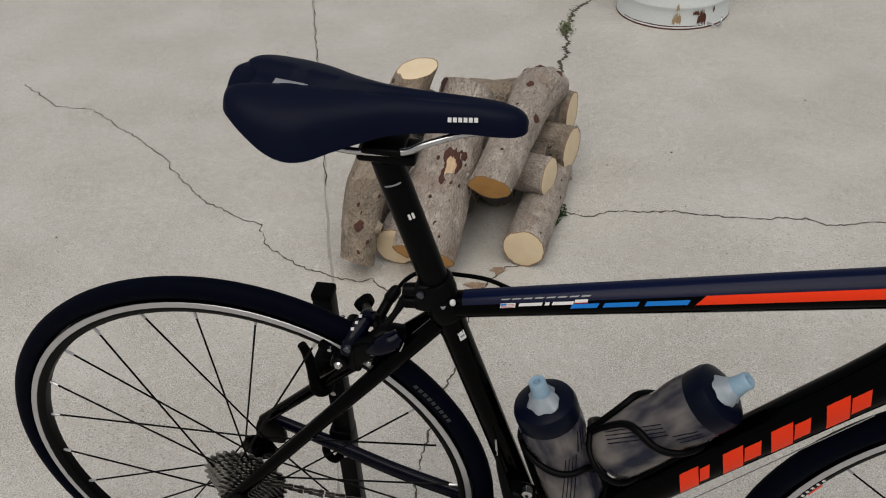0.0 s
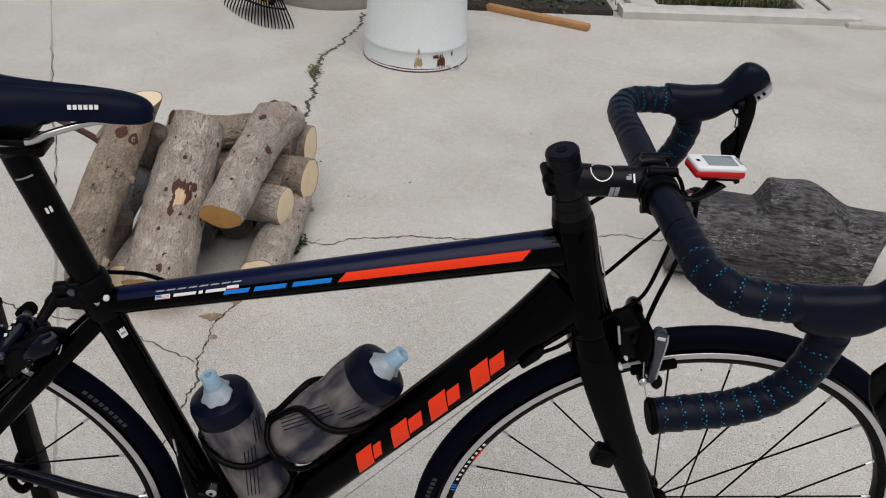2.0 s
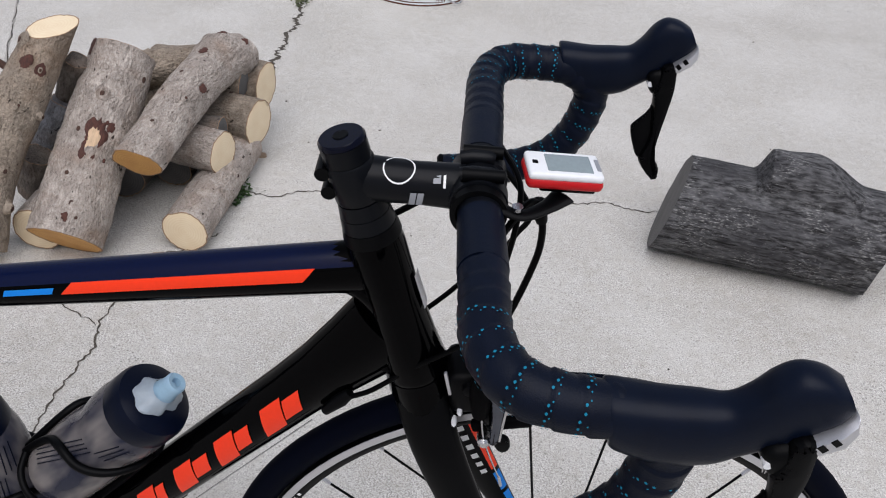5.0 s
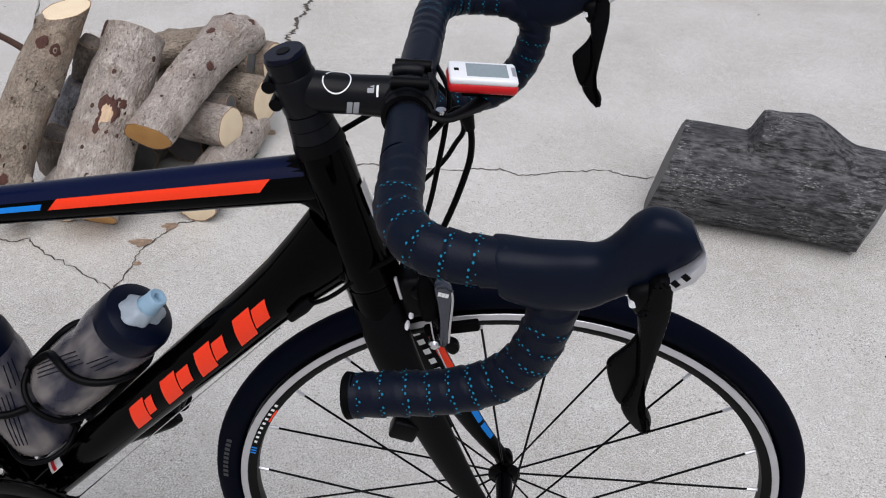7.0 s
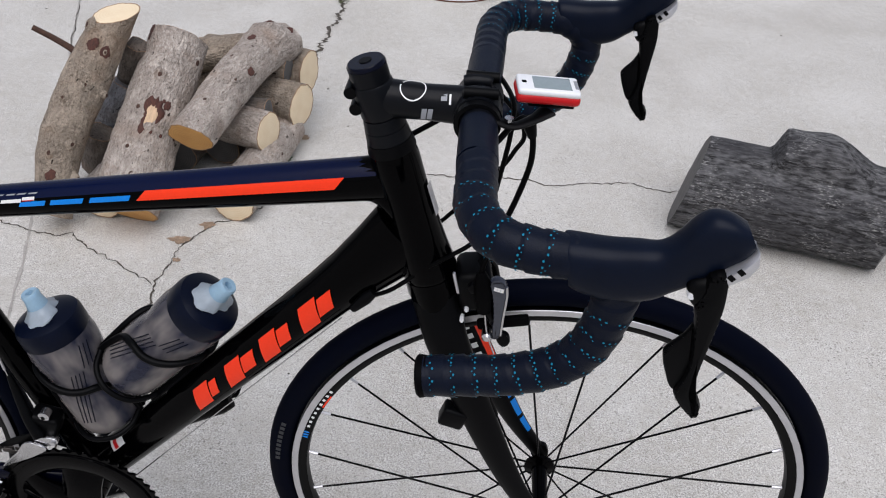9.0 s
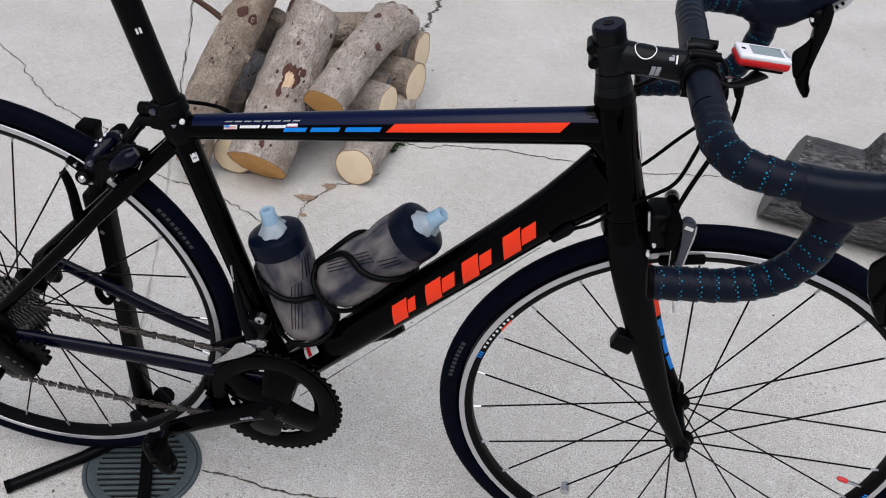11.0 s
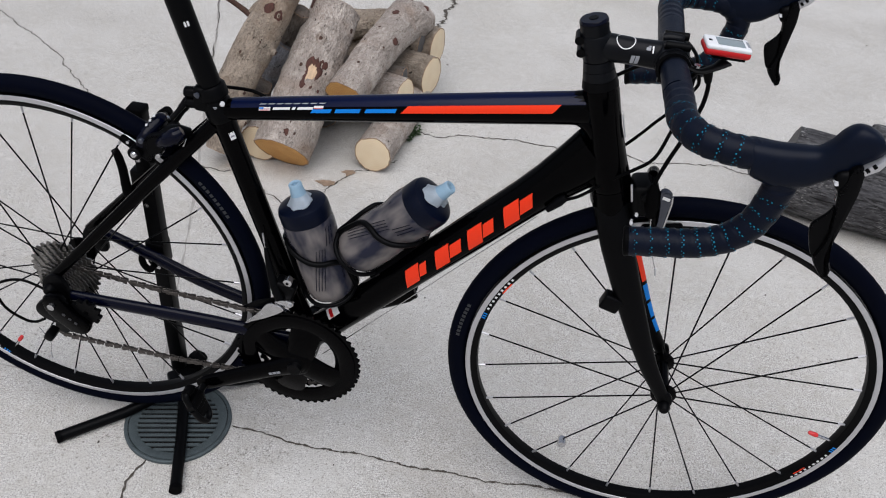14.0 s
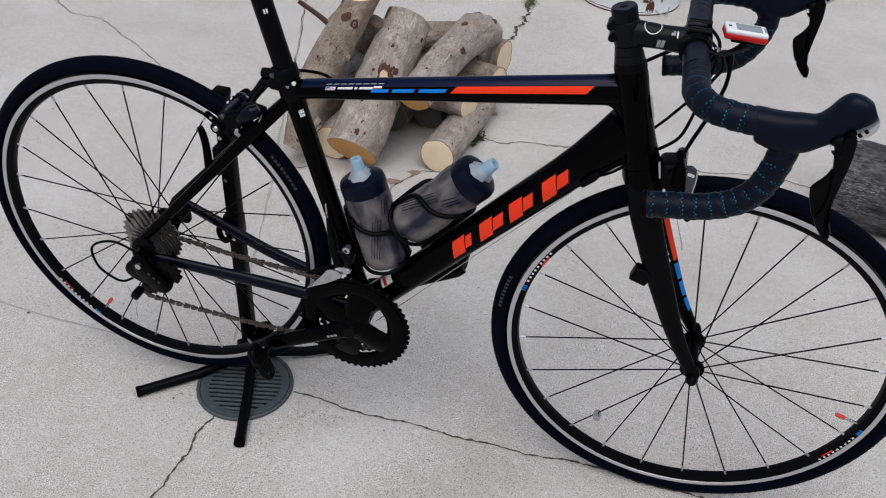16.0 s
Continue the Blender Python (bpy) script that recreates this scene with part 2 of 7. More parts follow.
def endgrain_material(name, light, dark):
    m = bpy.data.materials.new(name)
    m.use_nodes = True
    nt = m.node_tree
    b = nt.nodes["Principled BSDF"]
    tc = nt.nodes.new("ShaderNodeTexCoord").outputs["Object"]
    w = nt.nodes.new("ShaderNodeTexWave")
    w.wave_type, w.rings_direction = "RINGS", "Z"
    w.inputs["Scale"].default_value, w.inputs["Distortion"].default_value = 55, 2.5
    w.inputs["Detail"].default_value = 3
    nt.links.new(tc, w.inputs["Vector"])
    rings = nt.nodes.new("ShaderNodeMath")
    rings.operation = "MULTIPLY"
    rings.inputs[1].default_value = 0.35
    nt.links.new(w.outputs["Fac"], rings.inputs[0])
    blot = noise_fac(nt, tc, 26, 0.4, 0.7, 5)
    c = mixnode(nt, rings.outputs[0], light, dark)
    half = nt.nodes.new("ShaderNodeMath")
    half.operation = "MULTIPLY"
    half.inputs[1].default_value = 0.4
    nt.links.new(blot, half.inputs[0])
    c = mixnode(nt, half.outputs[0], c, dark)
    nt.links.new(c, b.inputs["Base Color"])
    b.inputs["Roughness"].default_value = 0.8
    return m


CONCRETE = concrete_material()
CRACK = shader("crack_dirt", (0.075, 0.063, 0.050), 0.95, size=0.02, var=0.5)
JOINT = shader("joint_dirt", (0.37, 0.35, 0.32), 0.95, size=0.02, var=0.3)
PAINT = shader("black_gloss_paint", (0.0005, 0.0005, 0.0007), 0.09, coat=0.0, size=0.2, var=0.2, bump=0.0, spec=0.05)
# black paint; the sky's navy sheen on it is mixed into the base colour
SHEENNAVY = shader("black_paint_navy_sheen", (0.0008, 0.0014, 0.0075), 0.16, coat=0.03, size=0.2, var=0.2, bump=0.0, spec=0.12)
NAVY = shader("navy_gloss_paint", (0.0013, 0.0042, 0.026), 0.22, coat=0.04, size=0.2, var=0.2, bump=0.0, spec=0.12)
MATTE = shader("satin_black_metal", (0.0016, 0.0017, 0.0021), 0.38, size=0.03, var=0.3, bump=0.03, grain=0.0006, spec=0.065)
STEMM = shader("anodised_black", (0.0030, 0.0036, 0.0052), 0.34, size=0.03, var=0.3, bump=0.02, grain=0.0006, spec=0.13)
RUBBER = shader("black_rubber", (0.0010, 0.0010, 0.0013), 0.6, size=0.02, var=0.3, bump=0.15, grain=0.0012, spec=0.04)
TYRE = shader("tyre_rubber", (0.0009, 0.0017, 0.0060), 0.62, size=0.03, var=0.3, bump=0.1, grain=0.001, spec=0.03)
HOODR = shader("hood_rubber", (0.0018, 0.0044, 0.0130), 0.36, size=0.02, var=0.25, bump=0.15, grain=0.0007, spec=0.115)
TAPE = shader("bar_tape", (0.0018, 0.0042, 0.0125), 0.42, size=0.012, var=0.35, bump=0.25, grain=0.0009, spec=0.12)
SADDLE = shader("saddle_cover", (0.0017, 0.0038, 0.0150), 0.48, size=0.03, var=0.2, bump=0.12, grain=0.0008, spec=0.08)
ORANGE = shader("orange_decal", (0.86, 0.040, 0.006), 0.3, coat=0.1, size=0.05, var=0.06, bump=0.0, spec=0.2)
BLUE = shader("blue_decal", (0.004, 0.20, 0.66), 0.3, coat=0.1, size=0.05, var=0.06, bump=0.0, spec=0.2)
WHITE = shader("white_print", (0.75, 0.75, 0.74), 0.4, size=0.01, var=0.08, bump=0.0)
TYREP = shader("tyre_print", (0.014, 0.015, 0.019), 0.5, size=0.01, var=0.1, bump=0.0)
GREYP = shader("grey_print", (0.25, 0.26, 0.28), 0.4, size=0.01, var=0.1, bump=0.0)
RED = shader("red_plastic", (0.48, 0.010, 0.012), 0.3, size=0.02, var=0.1, bump=0.02, spec=0.25)
REDCAP = shader("red_anodised", (0.60, 0.03, 0.03), 0.3, size=0.02, var=0.1, bump=0.0)
WHITEP = shader("white_plastic", (0.75, 0.76, 0.77), 0.3, size=0.02, var=0.05, bump=0.02)
SCREEN = shader("lcd_screen", (0.23, 0.28, 0.29), 0.15, size=0.02, var=0.1, bump=0.0, coat=0.5)
ALLOY = shader("machined_alloy", (0.58, 0.58, 0.60), 0.38, 0.85, size=0.02, var=0.12, bump=0.1, grain=0.0006)
STEEL = shader("polished_steel", (0.55, 0.55, 0.56), 0.25, 1.0, size=0.01, var=0.15, bump=0.05, grain=0.0008)
SPROCKET = shader("sprocket_steel", (0.30, 0.29, 0.275), 0.32, 1.0, size=0.006, var=0.45, bump=0.1, grain=0.0008)
CHAINM = shader("chain_steel", (0.115, 0.105, 0.098), 0.40, 1.0, size=0.006, var=0.5, bump=0.1, grain=0.0008)
CABLE = shader("cable_housing", (0.0007, 0.0007, 0.0009), 0.4, size=0.02, var=0.2, bump=0.0, spec=0.05)
BOTTLE = shader("smoke_plastic", (0.175, 0.158, 0.15), 0.16, dark=(0.024, 0.027, 0.048), lo=0.80, hi=1.22, stretch=(1, 1, 0.45), trans=0.3, ior=1.25, size=0.06, var=0.65, bump=0.0, grain=0.022, spec=0.3)
BOTTLECAP = shader("bottle_cap", (0.0016, 0.0034, 0.0115), 0.35, size=0.02, var=0.2, bump=0.02, spec=0.1)
VALVEB = shader("pale_blue_silicone", (0.36, 0.55, 0.70), 0.35, trans=0.25, size=0.01, var=0.1, bump=0.0)
CLEARP = shader("frosted_skirt", (0.52, 0.60, 0.67), 0.35, trans=0.45, size=0.01, var=0.1, bump=0.02)
IRON = shader("drain_iron", (0.085, 0.105, 0.11), 0.55, 0.3, size=0.02, var=0.35, bump=0.25, grain=0.0015, spec=0.2)
HOLE = shader("dark_void", (0.01, 0.01, 0.01), 0.9, size=0.02, var=0.2, spec=0.05)
ENAMEL = shader("white_enamel", (0.66, 0.70, 0.70), 0.35, size=0.25, var=0.08, bump=0.03, grain=0.01)
RUST = shader("rust", (0.10, 0.030, 0.014), 0.9, size=0.01, var=0.6, bump=0.5, grain=0.002)
RUSTSTAIN = shader("rust_stain", (0.46, 0.33, 0.19), 0.7, size=0.02, var=0.4)
BARK = bark_material("grey_bark", (0.585, 0.525, 0.465), (0.155, 0.112, 0.085), 0.60, (0.36, 0.315, 0.275))
BARK2 = bark_material("brown_bark", (0.42, 0.35, 0.275), (0.12, 0.088, 0.062), 0.75, (0.26, 0.22, 0.175))
# for dark branches, and for bottom logs with the pile's shadow in their colour
DARKSHADEBARK = bark_material("dark_shaded_bark", (0.24, 0.205, 0.175), (0.05, 0.042, 0.035), 0.4, (0.14, 0.12, 0.105))
GREYBARK = bark_material("lichened_bark", (0.36, 0.365, 0.39), (0.09, 0.09, 0.095), 0.6, (0.22, 0.225, 0.24))
OLDWOOD = oldwood_material()
ENDGRAIN = endgrain_material("fresh_end_grain", (0.80, 0.67, 0.47), (0.68, 0.51, 0.31))
ENDORANGE = endgrain_material("orange_end_grain", (0.60, 0.33, 0.10), (0.38, 0.16, 0.04))
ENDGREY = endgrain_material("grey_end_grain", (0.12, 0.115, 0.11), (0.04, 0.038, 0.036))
KNOT = shader("knot_bark", (0.070, 0.034, 0.022), 0.9, size=0.008, var=0.6, bump=0.6, grain=0.002)
PEEL = shader("torn_inner_bark", (0.085, 0.032, 0.022), 0.85, size=0.006, var=0.6, bump=0.7, grain=0.002, stretch=(1, 1, 0.4))
RIM = shader("bark_edge", (0.34, 0.21, 0.12), 0.9, size=0.004, var=0.6, bump=0.5, grain=0.0015)
HEART = shader("bare_heartwood", (0.62, 0.44, 0.28), 0.8, size=0.01, var=0.3, stretch=(1, 1, 0.3))
LUMBER = shader("weathered_lumber", (0.42, 0.22, 0.09), 0.75, size=0.03, var=0.4, stretch=(0.15, 1, 1), bump=0.3)
LEAF = shader("weed_leaf", (0.035, 0.075, 0.016), 0.6, size=0.01, var=0.5)
DRYLEAF = shader("dry_grass", (0.22, 0.17, 0.075), 0.7, size=0.02, var=0.5)
MOSS = shader("dusty_moss", (0.13, 0.15, 0.07), 0.9, size=0.01, var=0.5)
SOIL = shader("garden_soil", (0.030, 0.023, 0.016), 0.95, size=0.04, var=0.6, bump=0.8, grain=0.01)
KERBW = shader("whitewashed_kerb", (0.52, 0.515, 0.48), 0.8, size=0.06, var=0.25, bump=0.4, grain=0.004)
STONE = shader("grey_stone", (0.26, 0.30, 0.33), 0.8, size=0.05, var=0.3, bump=0.4, grain=0.004)
POTC = shader("concrete_pot", (0.30, 0.285, 0.255), 0.85, size=0.06, var=0.3, bump=0.4, grain=0.004)
DARKPOT = shader("dark_pot", (0.02, 0.022, 0.025), 0.5, size=0.06, var=0.3, spec=0.15)
YELLOW = shader("yellow_label", (0.70, 0.46, 0.02), 0.4, size=0.02, var=0.06, bump=0.0)
WEATHERPOST = shader("weathered_post", (0.23, 0.19, 0.15), 0.9, size=0.03, var=0.5, stretch=(1, 1, 0.1), bump=0.6)
RUSTLEAF = shader("rust_stained_patch", (0.29, 0.205, 0.14), 0.9, size=0.012, var=0.5)
ARMGREY = shader("dark_grey_gloss", (0.030, 0.035, 0.050), 0.2, size=0.02, var=0.2, bump=0.0, spec=0.6)
TEAL = shader("teal_perforation", (0.01, 0.17, 0.28), 0.5, bump=0.0, spec=0.1)

# ---------- mesh helpers ----------
def part(name, bm, material, parent=None, label="", smooth=True):
    """Links a bmesh as one mesh object, under a thing or a part."""
    if smooth:
        for f in bm.faces:
            f.smooth = True
        for e in bm.edges:
            if len(e.link_faces) == 2 and e.calc_face_angle(0) > 0.7:
                e.smooth = False
    me = bpy.data.meshes.new(name)
    bm.to_mesh(me)
    bm.free()
    me.materials.append(material)
    ob = new(name, me)
    if parent is not None:
        ob.parent = parent
    if label:
        ob["label"] = label
    return ob


def thing(name, m, label, category, group="", kind=""):
    ob = new(name)
    ob.empty_display_size = 0.05
    ob.matrix_world = m
    return tagged(ob, label, category, group, kind)


def skin(rings, close=True, caps=True, bm=None):
    """Skins a list of rings of points."""
    bm = bm or bmesh.new()
    vs = [[bm.verts.new(p) for p in r] for r in rings]
    n = len(vs[0])
    for a, b in zip(vs, vs[1:]):
        for i in range(n if close else n - 1):
            j = (i + 1) % n
            bm.faces.new((a[i], a[j], b[j], b[i]))
    if caps and close:
        bm.faces.new(vs[0][::-1])
        bm.faces.new(vs[-1])
    bmesh.ops.recalc_face_normals(bm, faces=bm.faces)
    return bm


def smooth_path(pts, n):
    """A Catmull-Rom curve through pts, n points."""
    P = [Vector(p) for p in pts]
    P = [2 * P[0] - P[1]] + P + [2 * P[-1] - P[-2]]
    out, m = [], len(P) - 3
    for k in range(n):
        u = k / (n - 1) * m
        i = min(int(u), m - 1)
        t = u - i
        a, b, c, d = P[i:i + 4]
        out.append(0.5 * (2 * b + (c - a) * t + (2 * a - 5 * b + 4 * c - d) * t * t + (3 * b - a - 3 * c + d) * t ** 3))
    return out


def frames(path, up=(0, 1, 0)):
    """Tangent and two normals along a path; the first normal stays near up."""
    out, u = [], Vector(up)
    for i, p in enumerate(path):
        t = (path[min(i + 1, len(path) - 1)] - path[max(i - 1, 0)]).normalized()
        u = (u - t * u.dot(t)).normalized()
        out.append((p, t, u, t.cross(u)))
    return out


def tube(pts, r, seg=14, up=(0, 1, 0), n=0, bm=None, caps=True):
    """A tube along pts; r: a radius, one a point, or pairs (along up, across)."""
    path = smooth_path(pts, n) if n else [Vector(p) for p in pts]
    N = len(path)
    def rad(i):
        if not isinstance(r, (list, tuple)):
            return r, r
        u = i / (N - 1) * (len(r) - 1)
        k = min(int(u), len(r) - 2)
        a, b = r[k], r[k + 1]
        a, b = (a if isinstance(a, (list, tuple)) else (a, a)), (b if isinstance(b, (list, tuple)) else (b, b))
        return tuple(x + (y - x) * (u - k) for x, y in zip(a, b))
    rings = []
    for i, (p, t, u, v) in enumerate(frames(path, up)):
        ra, rb = rad(i)
        rings.append([p + u * (ra * math.cos(w)) + v * (rb * math.sin(w)) for w in (2 * math.pi * k / seg for k in range(seg))])
    return skin(rings, True, caps, bm)


def lathe(profile, seg=32, axis="y", center=(0, 0, 0), bm=None, closed=False):
    """Turns a profile of (radius, along) about an axis."""
    c = Vector(center)
    rings = []
    prof = list(profile) + ([profile[0]] if closed else [])
    for k in range(seg):
        w = 2 * math.pi * k / seg
        ring = []
        for r, h in prof:
            x, y = r * math.cos(w), r * math.sin(w)
            ring.append(c + Vector({"y": (x, h, y), "z": (x, y, h), "x": (h, x, y)}[axis]))
        rings.append(ring)
    bm = bm or bmesh.new()
    vs = [[bm.verts.new(p) for p in r] for r in rings]
    for a, b in zip(vs, vs[1:] + vs[:1]):
        for i in range(len(prof) - 1):
            q = (a[i], b[i], b[i + 1], a[i + 1])
            bm.faces.new(q)
    bmesh.ops.remove_doubles(bm, verts=bm.verts, dist=1e-6)
    bmesh.ops.recalc_face_normals(bm, faces=bm.faces)
    return bm


def block(size, m=Matrix(), bevel=0.002, seg=2, bm=None):
    """A box with rounded edges, centred, at the pose m."""
    b = bmesh.new()
    bmesh.ops.create_cube(b, size=1)
    for v in b.verts:
        v.co = Vector([c * s for c, s in zip(v.co, size)])
    if bevel:
        bmesh.ops.bevel(b, geom=b.edges[:], offset=min(bevel, min(size) * 0.45), segments=seg, profile=0.5, affect="EDGES")
    b.transform(m)
    if bm is None:
        return b
    return merge(bm, b)


def merge(a, b):
    me = bpy.data.meshes.new("tmp")
    b.to_mesh(me)
    b.free()
    a.from_mesh(me)
    bpy.data.meshes.remove(me)
    return a


def plate(outline, y0, y1, bevel=0.0015, bm=None):
    """An outline of (x, z) made solid between y0 and y1."""
    b = bmesh.new()
    f = b.faces.new([b.verts.new((x, y0, z)) for x, z in outline])
    g = bmesh.ops.extrude_face_region(b, geom=[f])
    for v in g["geom"]:
        if isinstance(v, bmesh.types.BMVert):
            v.co.y = y1
    bmesh.ops.recalc_face_normals(b, faces=b.faces)
    if bevel:
        bmesh.ops.bevel(b, geom=b.edges[:], offset=bevel, segments=2, profile=0.5, affect="EDGES")
    if bm is None:
        return b
    return merge(bm, b)


def outline_smooth(pts, n=40):
    P = [Vector((x, z, 0)) for x, z in pts]
    out, m = [], len(P)
    for k in range(n):
        u = k / n * m
        i = int(u)
        t = u - i
        a, b, c, d = (P[(i + j - 1) % m] for j in range(4))
        q = 0.5 * (2 * b + (c - a) * t + (2 * a - 5 * b + 4 * c - d) * t * t + (3 * b - a - 3 * c + d) * t ** 3)
        out.append((q.x, q.y))
    return out


def tube_patch(p0, p1, r0, r1, s0, s1, w0, w1, shear=0.0, lift=0.0006, ns=12, nw=5, bm=None):
    """A thin patch on a straight tube from p0 to p1: s along it (0 to 1), w round it in degrees (180 is the right side, 90 above, for a tube that
    runs forward); shear slides s along as w goes from w0 to w1. r: pairs (across, upward)."""
    p0, p1 = Vector(p0), Vector(p1)
    t = (p1 - p0).normalized()
    u = Vector((0, 1, 0))
    u = (u - t * u.dot(t)).normalized()
    v = t.cross(u)
    bm = bm or bmesh.new()
    def at(s, w):
        a, b = (x + (y - x) * s for x, y in zip(r0, r1))
        q = radians(w)
        return p0 + (p1 - p0) * s + u * ((a + lift) * math.cos(q)) + v * ((b + lift) * math.sin(q))
    grid = []
    for j in range(nw + 1):
        f = j / nw
        w = w0 + (w1 - w0) * f
        grid.append([bm.verts.new(at(s0 + (s1 - s0) * i / ns + shear * f, w)) for i in range(ns + 1)])
    for a, b in zip(grid, grid[1:]):
        for i in range(ns):
            bm.faces.new((a[i], a[i + 1], b[i + 1], b[i]))
    return bm


def arc_bar(c, y, r0, r1, a0, a1, n=10, bm=None):
    """A thin curved bar on the flank of a wheel: radii, and angles in degrees."""
    bm = bm or bmesh.new()
    rows = []
    for r in (r0, r1):
        rows.append([bm.verts.new((c[0] + r * math.cos(radians(a)), y, c[2] + r * math.sin(radians(a)))) for a in (a0 + (a1 - a0) * k / n for k in range(n + 1))])
    for i in range(n):
        bm.faces.new((rows[0][i], rows[0][i + 1], rows[1][i + 1], rows[1][i]))
    return bm

# ---------- ground ----------
def sheet(x0, x1, y0, y1, z=0.0, nx=1, ny=1):
    b = bmesh.new()
    g = [[b.verts.new((x0 + (x1 - x0) * i / nx, y0 + (y1 - y0) * j / ny, z)) for i in range(nx + 1)] for j in range(ny + 1)]
    for a, c in zip(g, g[1:]):
        for i in range(nx):
            b.faces.new((a[i], a[i + 1], c[i + 1], c[i]))
    return b


ground = tagged(part("ground", sheet(-200, 200, -200, 200), CONCRETE, None, "", False), "pale weathered concrete yard, cracked and speckled", "concrete", "", "structure")


def crack(pts, width, mt, name="crack", label="jagged dirt-filled crack in the concrete", step=0.008, jag=0.0048, z=0.0012, seed=1):
    """A wandering crack drawn along pts, wider and narrower as it goes."""
    rnd = random.Random(seed)
    P = [Vector((x, y, 0)) for x, y in pts]
    fine = []
    for a, c in zip(P, P[1:]):
        n = max(1, int((c - a).length / step))
        for k in range(n):
            fine.append(a.lerp(c, k / n))
    fine.append(P[-1])
    b = bmesh.new()
    rows, off = [], 0.0
    for i, p in enumerate(fine):
        t = (fine[min(i + 1, len(fine) - 1)] - fine[max(i - 1, 0)]).normalized()
        s = Vector((-t.y, t.x, 0))
        off = 0.55 * off + rnd.uniform(-jag, jag)
        w = width * rnd.uniform(0.25, 1.0) * (0.4 if i in (0, len(fine) - 1) else 1)
        c = p + s * off + Vector((0, 0, z))
        rows.append((b.verts.new(c - s * w / 2), b.verts.new(c + s * w / 2 * rnd.uniform(0.5, 1.2))))
    for a, c in zip(rows, rows[1:]):
        b.faces.new((a[0], a[1], c[1], c[0]))
    return part(name, b, mt, ground, label, False)


crack([(-1.562, 1.759), (-1.480, 1.704), (-1.356, 1.620), (-1.212, 1.608), (-1.009, 1.469), (-0.833, 1.340), (-0.728, 1.230), (-0.604, 1.122), (-0.513, 1.083), (-0.415, 1.037), (-0.373, 0.966), (-0.291, 0.904), (-0.219, 0.867), (-0.154, 0.853)], 0.0050, CRACK, seed=2)
crack([(-0.154, 0.853), (-0.082, 0.845), (-0.058, 0.853), (-0.002, 0.800), (0.039, 0.788), (0.101, 0.750), (0.190, 0.703)], 0.0050, CRACK, seed=3)
crack([(0.362, 1.027), (0.304, 0.970), (0.262, 0.943), (0.236, 0.894), (0.201, 0.834), (0.204, 0.768), (0.192, 0.694), (0.202, 0.630), (0.189, 0.580), (0.182, 0.513), (0.167, 0.396), (0.165, 0.306), (0.172, 0.215), (0.167, 0.134)], 0.0060, CRACK, seed=4)
crack([(0.302, 1.187), (0.344, 1.202), (0.406, 1.190), (0.458, 1.193), (0.524, 1.221), (0.686, 1.237), (0.814, 1.226), (0.929, 1.239), (1.011, 1.248), (1.069, 1.225), (1.188, 1.247), (1.293, 1.268), (1.349, 1.245), (1.453, 1.245), (1.757, 1.325), (2.179, 1.410), (2.305, 1.428), (2.934, 1.501), (3.661, 1.625)], 0.0060, CRACK, seed=5)
crack([(0.331, 1.486), (0.319, 1.694), (0.317, 1.955), (0.315, 2.132), (0.331, 2.202), (0.317, 2.399), (0.349, 2.618), (0.421, 2.791), (0.453, 2.906), (0.489, 3.057), (0.492, 3.173)], 0.020, CRACK, seed=6, jag=0.010)
crack([(0.249, 0.020), (0.300, 0.019), (0.380, 0.004), (0.452, 0.006), (0.522, 0.010), (0.596, 0.000), (0.663, 0.004), (0.743, -0.001), (0.819, 0.009), (0.886, 0.012), (0.951, 0.000), (1.208, -0.004), (1.613, -0.006), (2.441, -0.000)], 0.0058, CRACK, "joint_crack", "dark open joint between concrete slabs", 0.006, 0.0016, seed=7)
crack([(0.130, -0.078), (0.124, -0.096), (0.119, -0.143), (0.118, -0.208), (0.118, -0.249), (0.112, -0.298), (0.106, -0.617), (0.099, -1.412)], 0.0075, CRACK, "joint_crack", "dark open joint between concrete slabs", 0.007, 0.0035, seed=8)
crack([(-2.272, 0.090), (-1.285, 0.084), (-0.491, 0.076), (-0.373, 0.066), (-0.265, 0.063), (-0.181, 0.062), (-0.099, 0.064), (0.048, 0.043)], 0.006, JOINT, "joint", "shallow tooled joint in the concrete", 0.03, 0.001, seed=9)
crack([(-1.155, 3.975), (-0.959, 3.254), (-0.755, 2.633), (-0.607, 2.187), (-0.427, 1.669), (-0.291, 1.244), (-0.189, 0.937), (-0.154, 0.848), (-0.046, 0.495), (0.066, 0.119)], 0.010, JOINT, "joint", "shallow tooled joint in the concrete", 0.03, 0.002, seed=10)
for k in range(3):
    rnd = random.Random(40 + k)
    pts = [(-0.755, 2.633), (-0.607, 2.187), (-0.427, 1.669), (-0.291, 1.244), (-0.189, 0.937)]
    a, c = pts[k], pts[k + 1]
    crack([a, ((a[0] + c[0]) / 2, (a[1] + c[1]) / 2), c], 0.0045, CRACK, "joint_crack", "hairline crack along the joint", 0.02, 0.004, seed=50 + k)


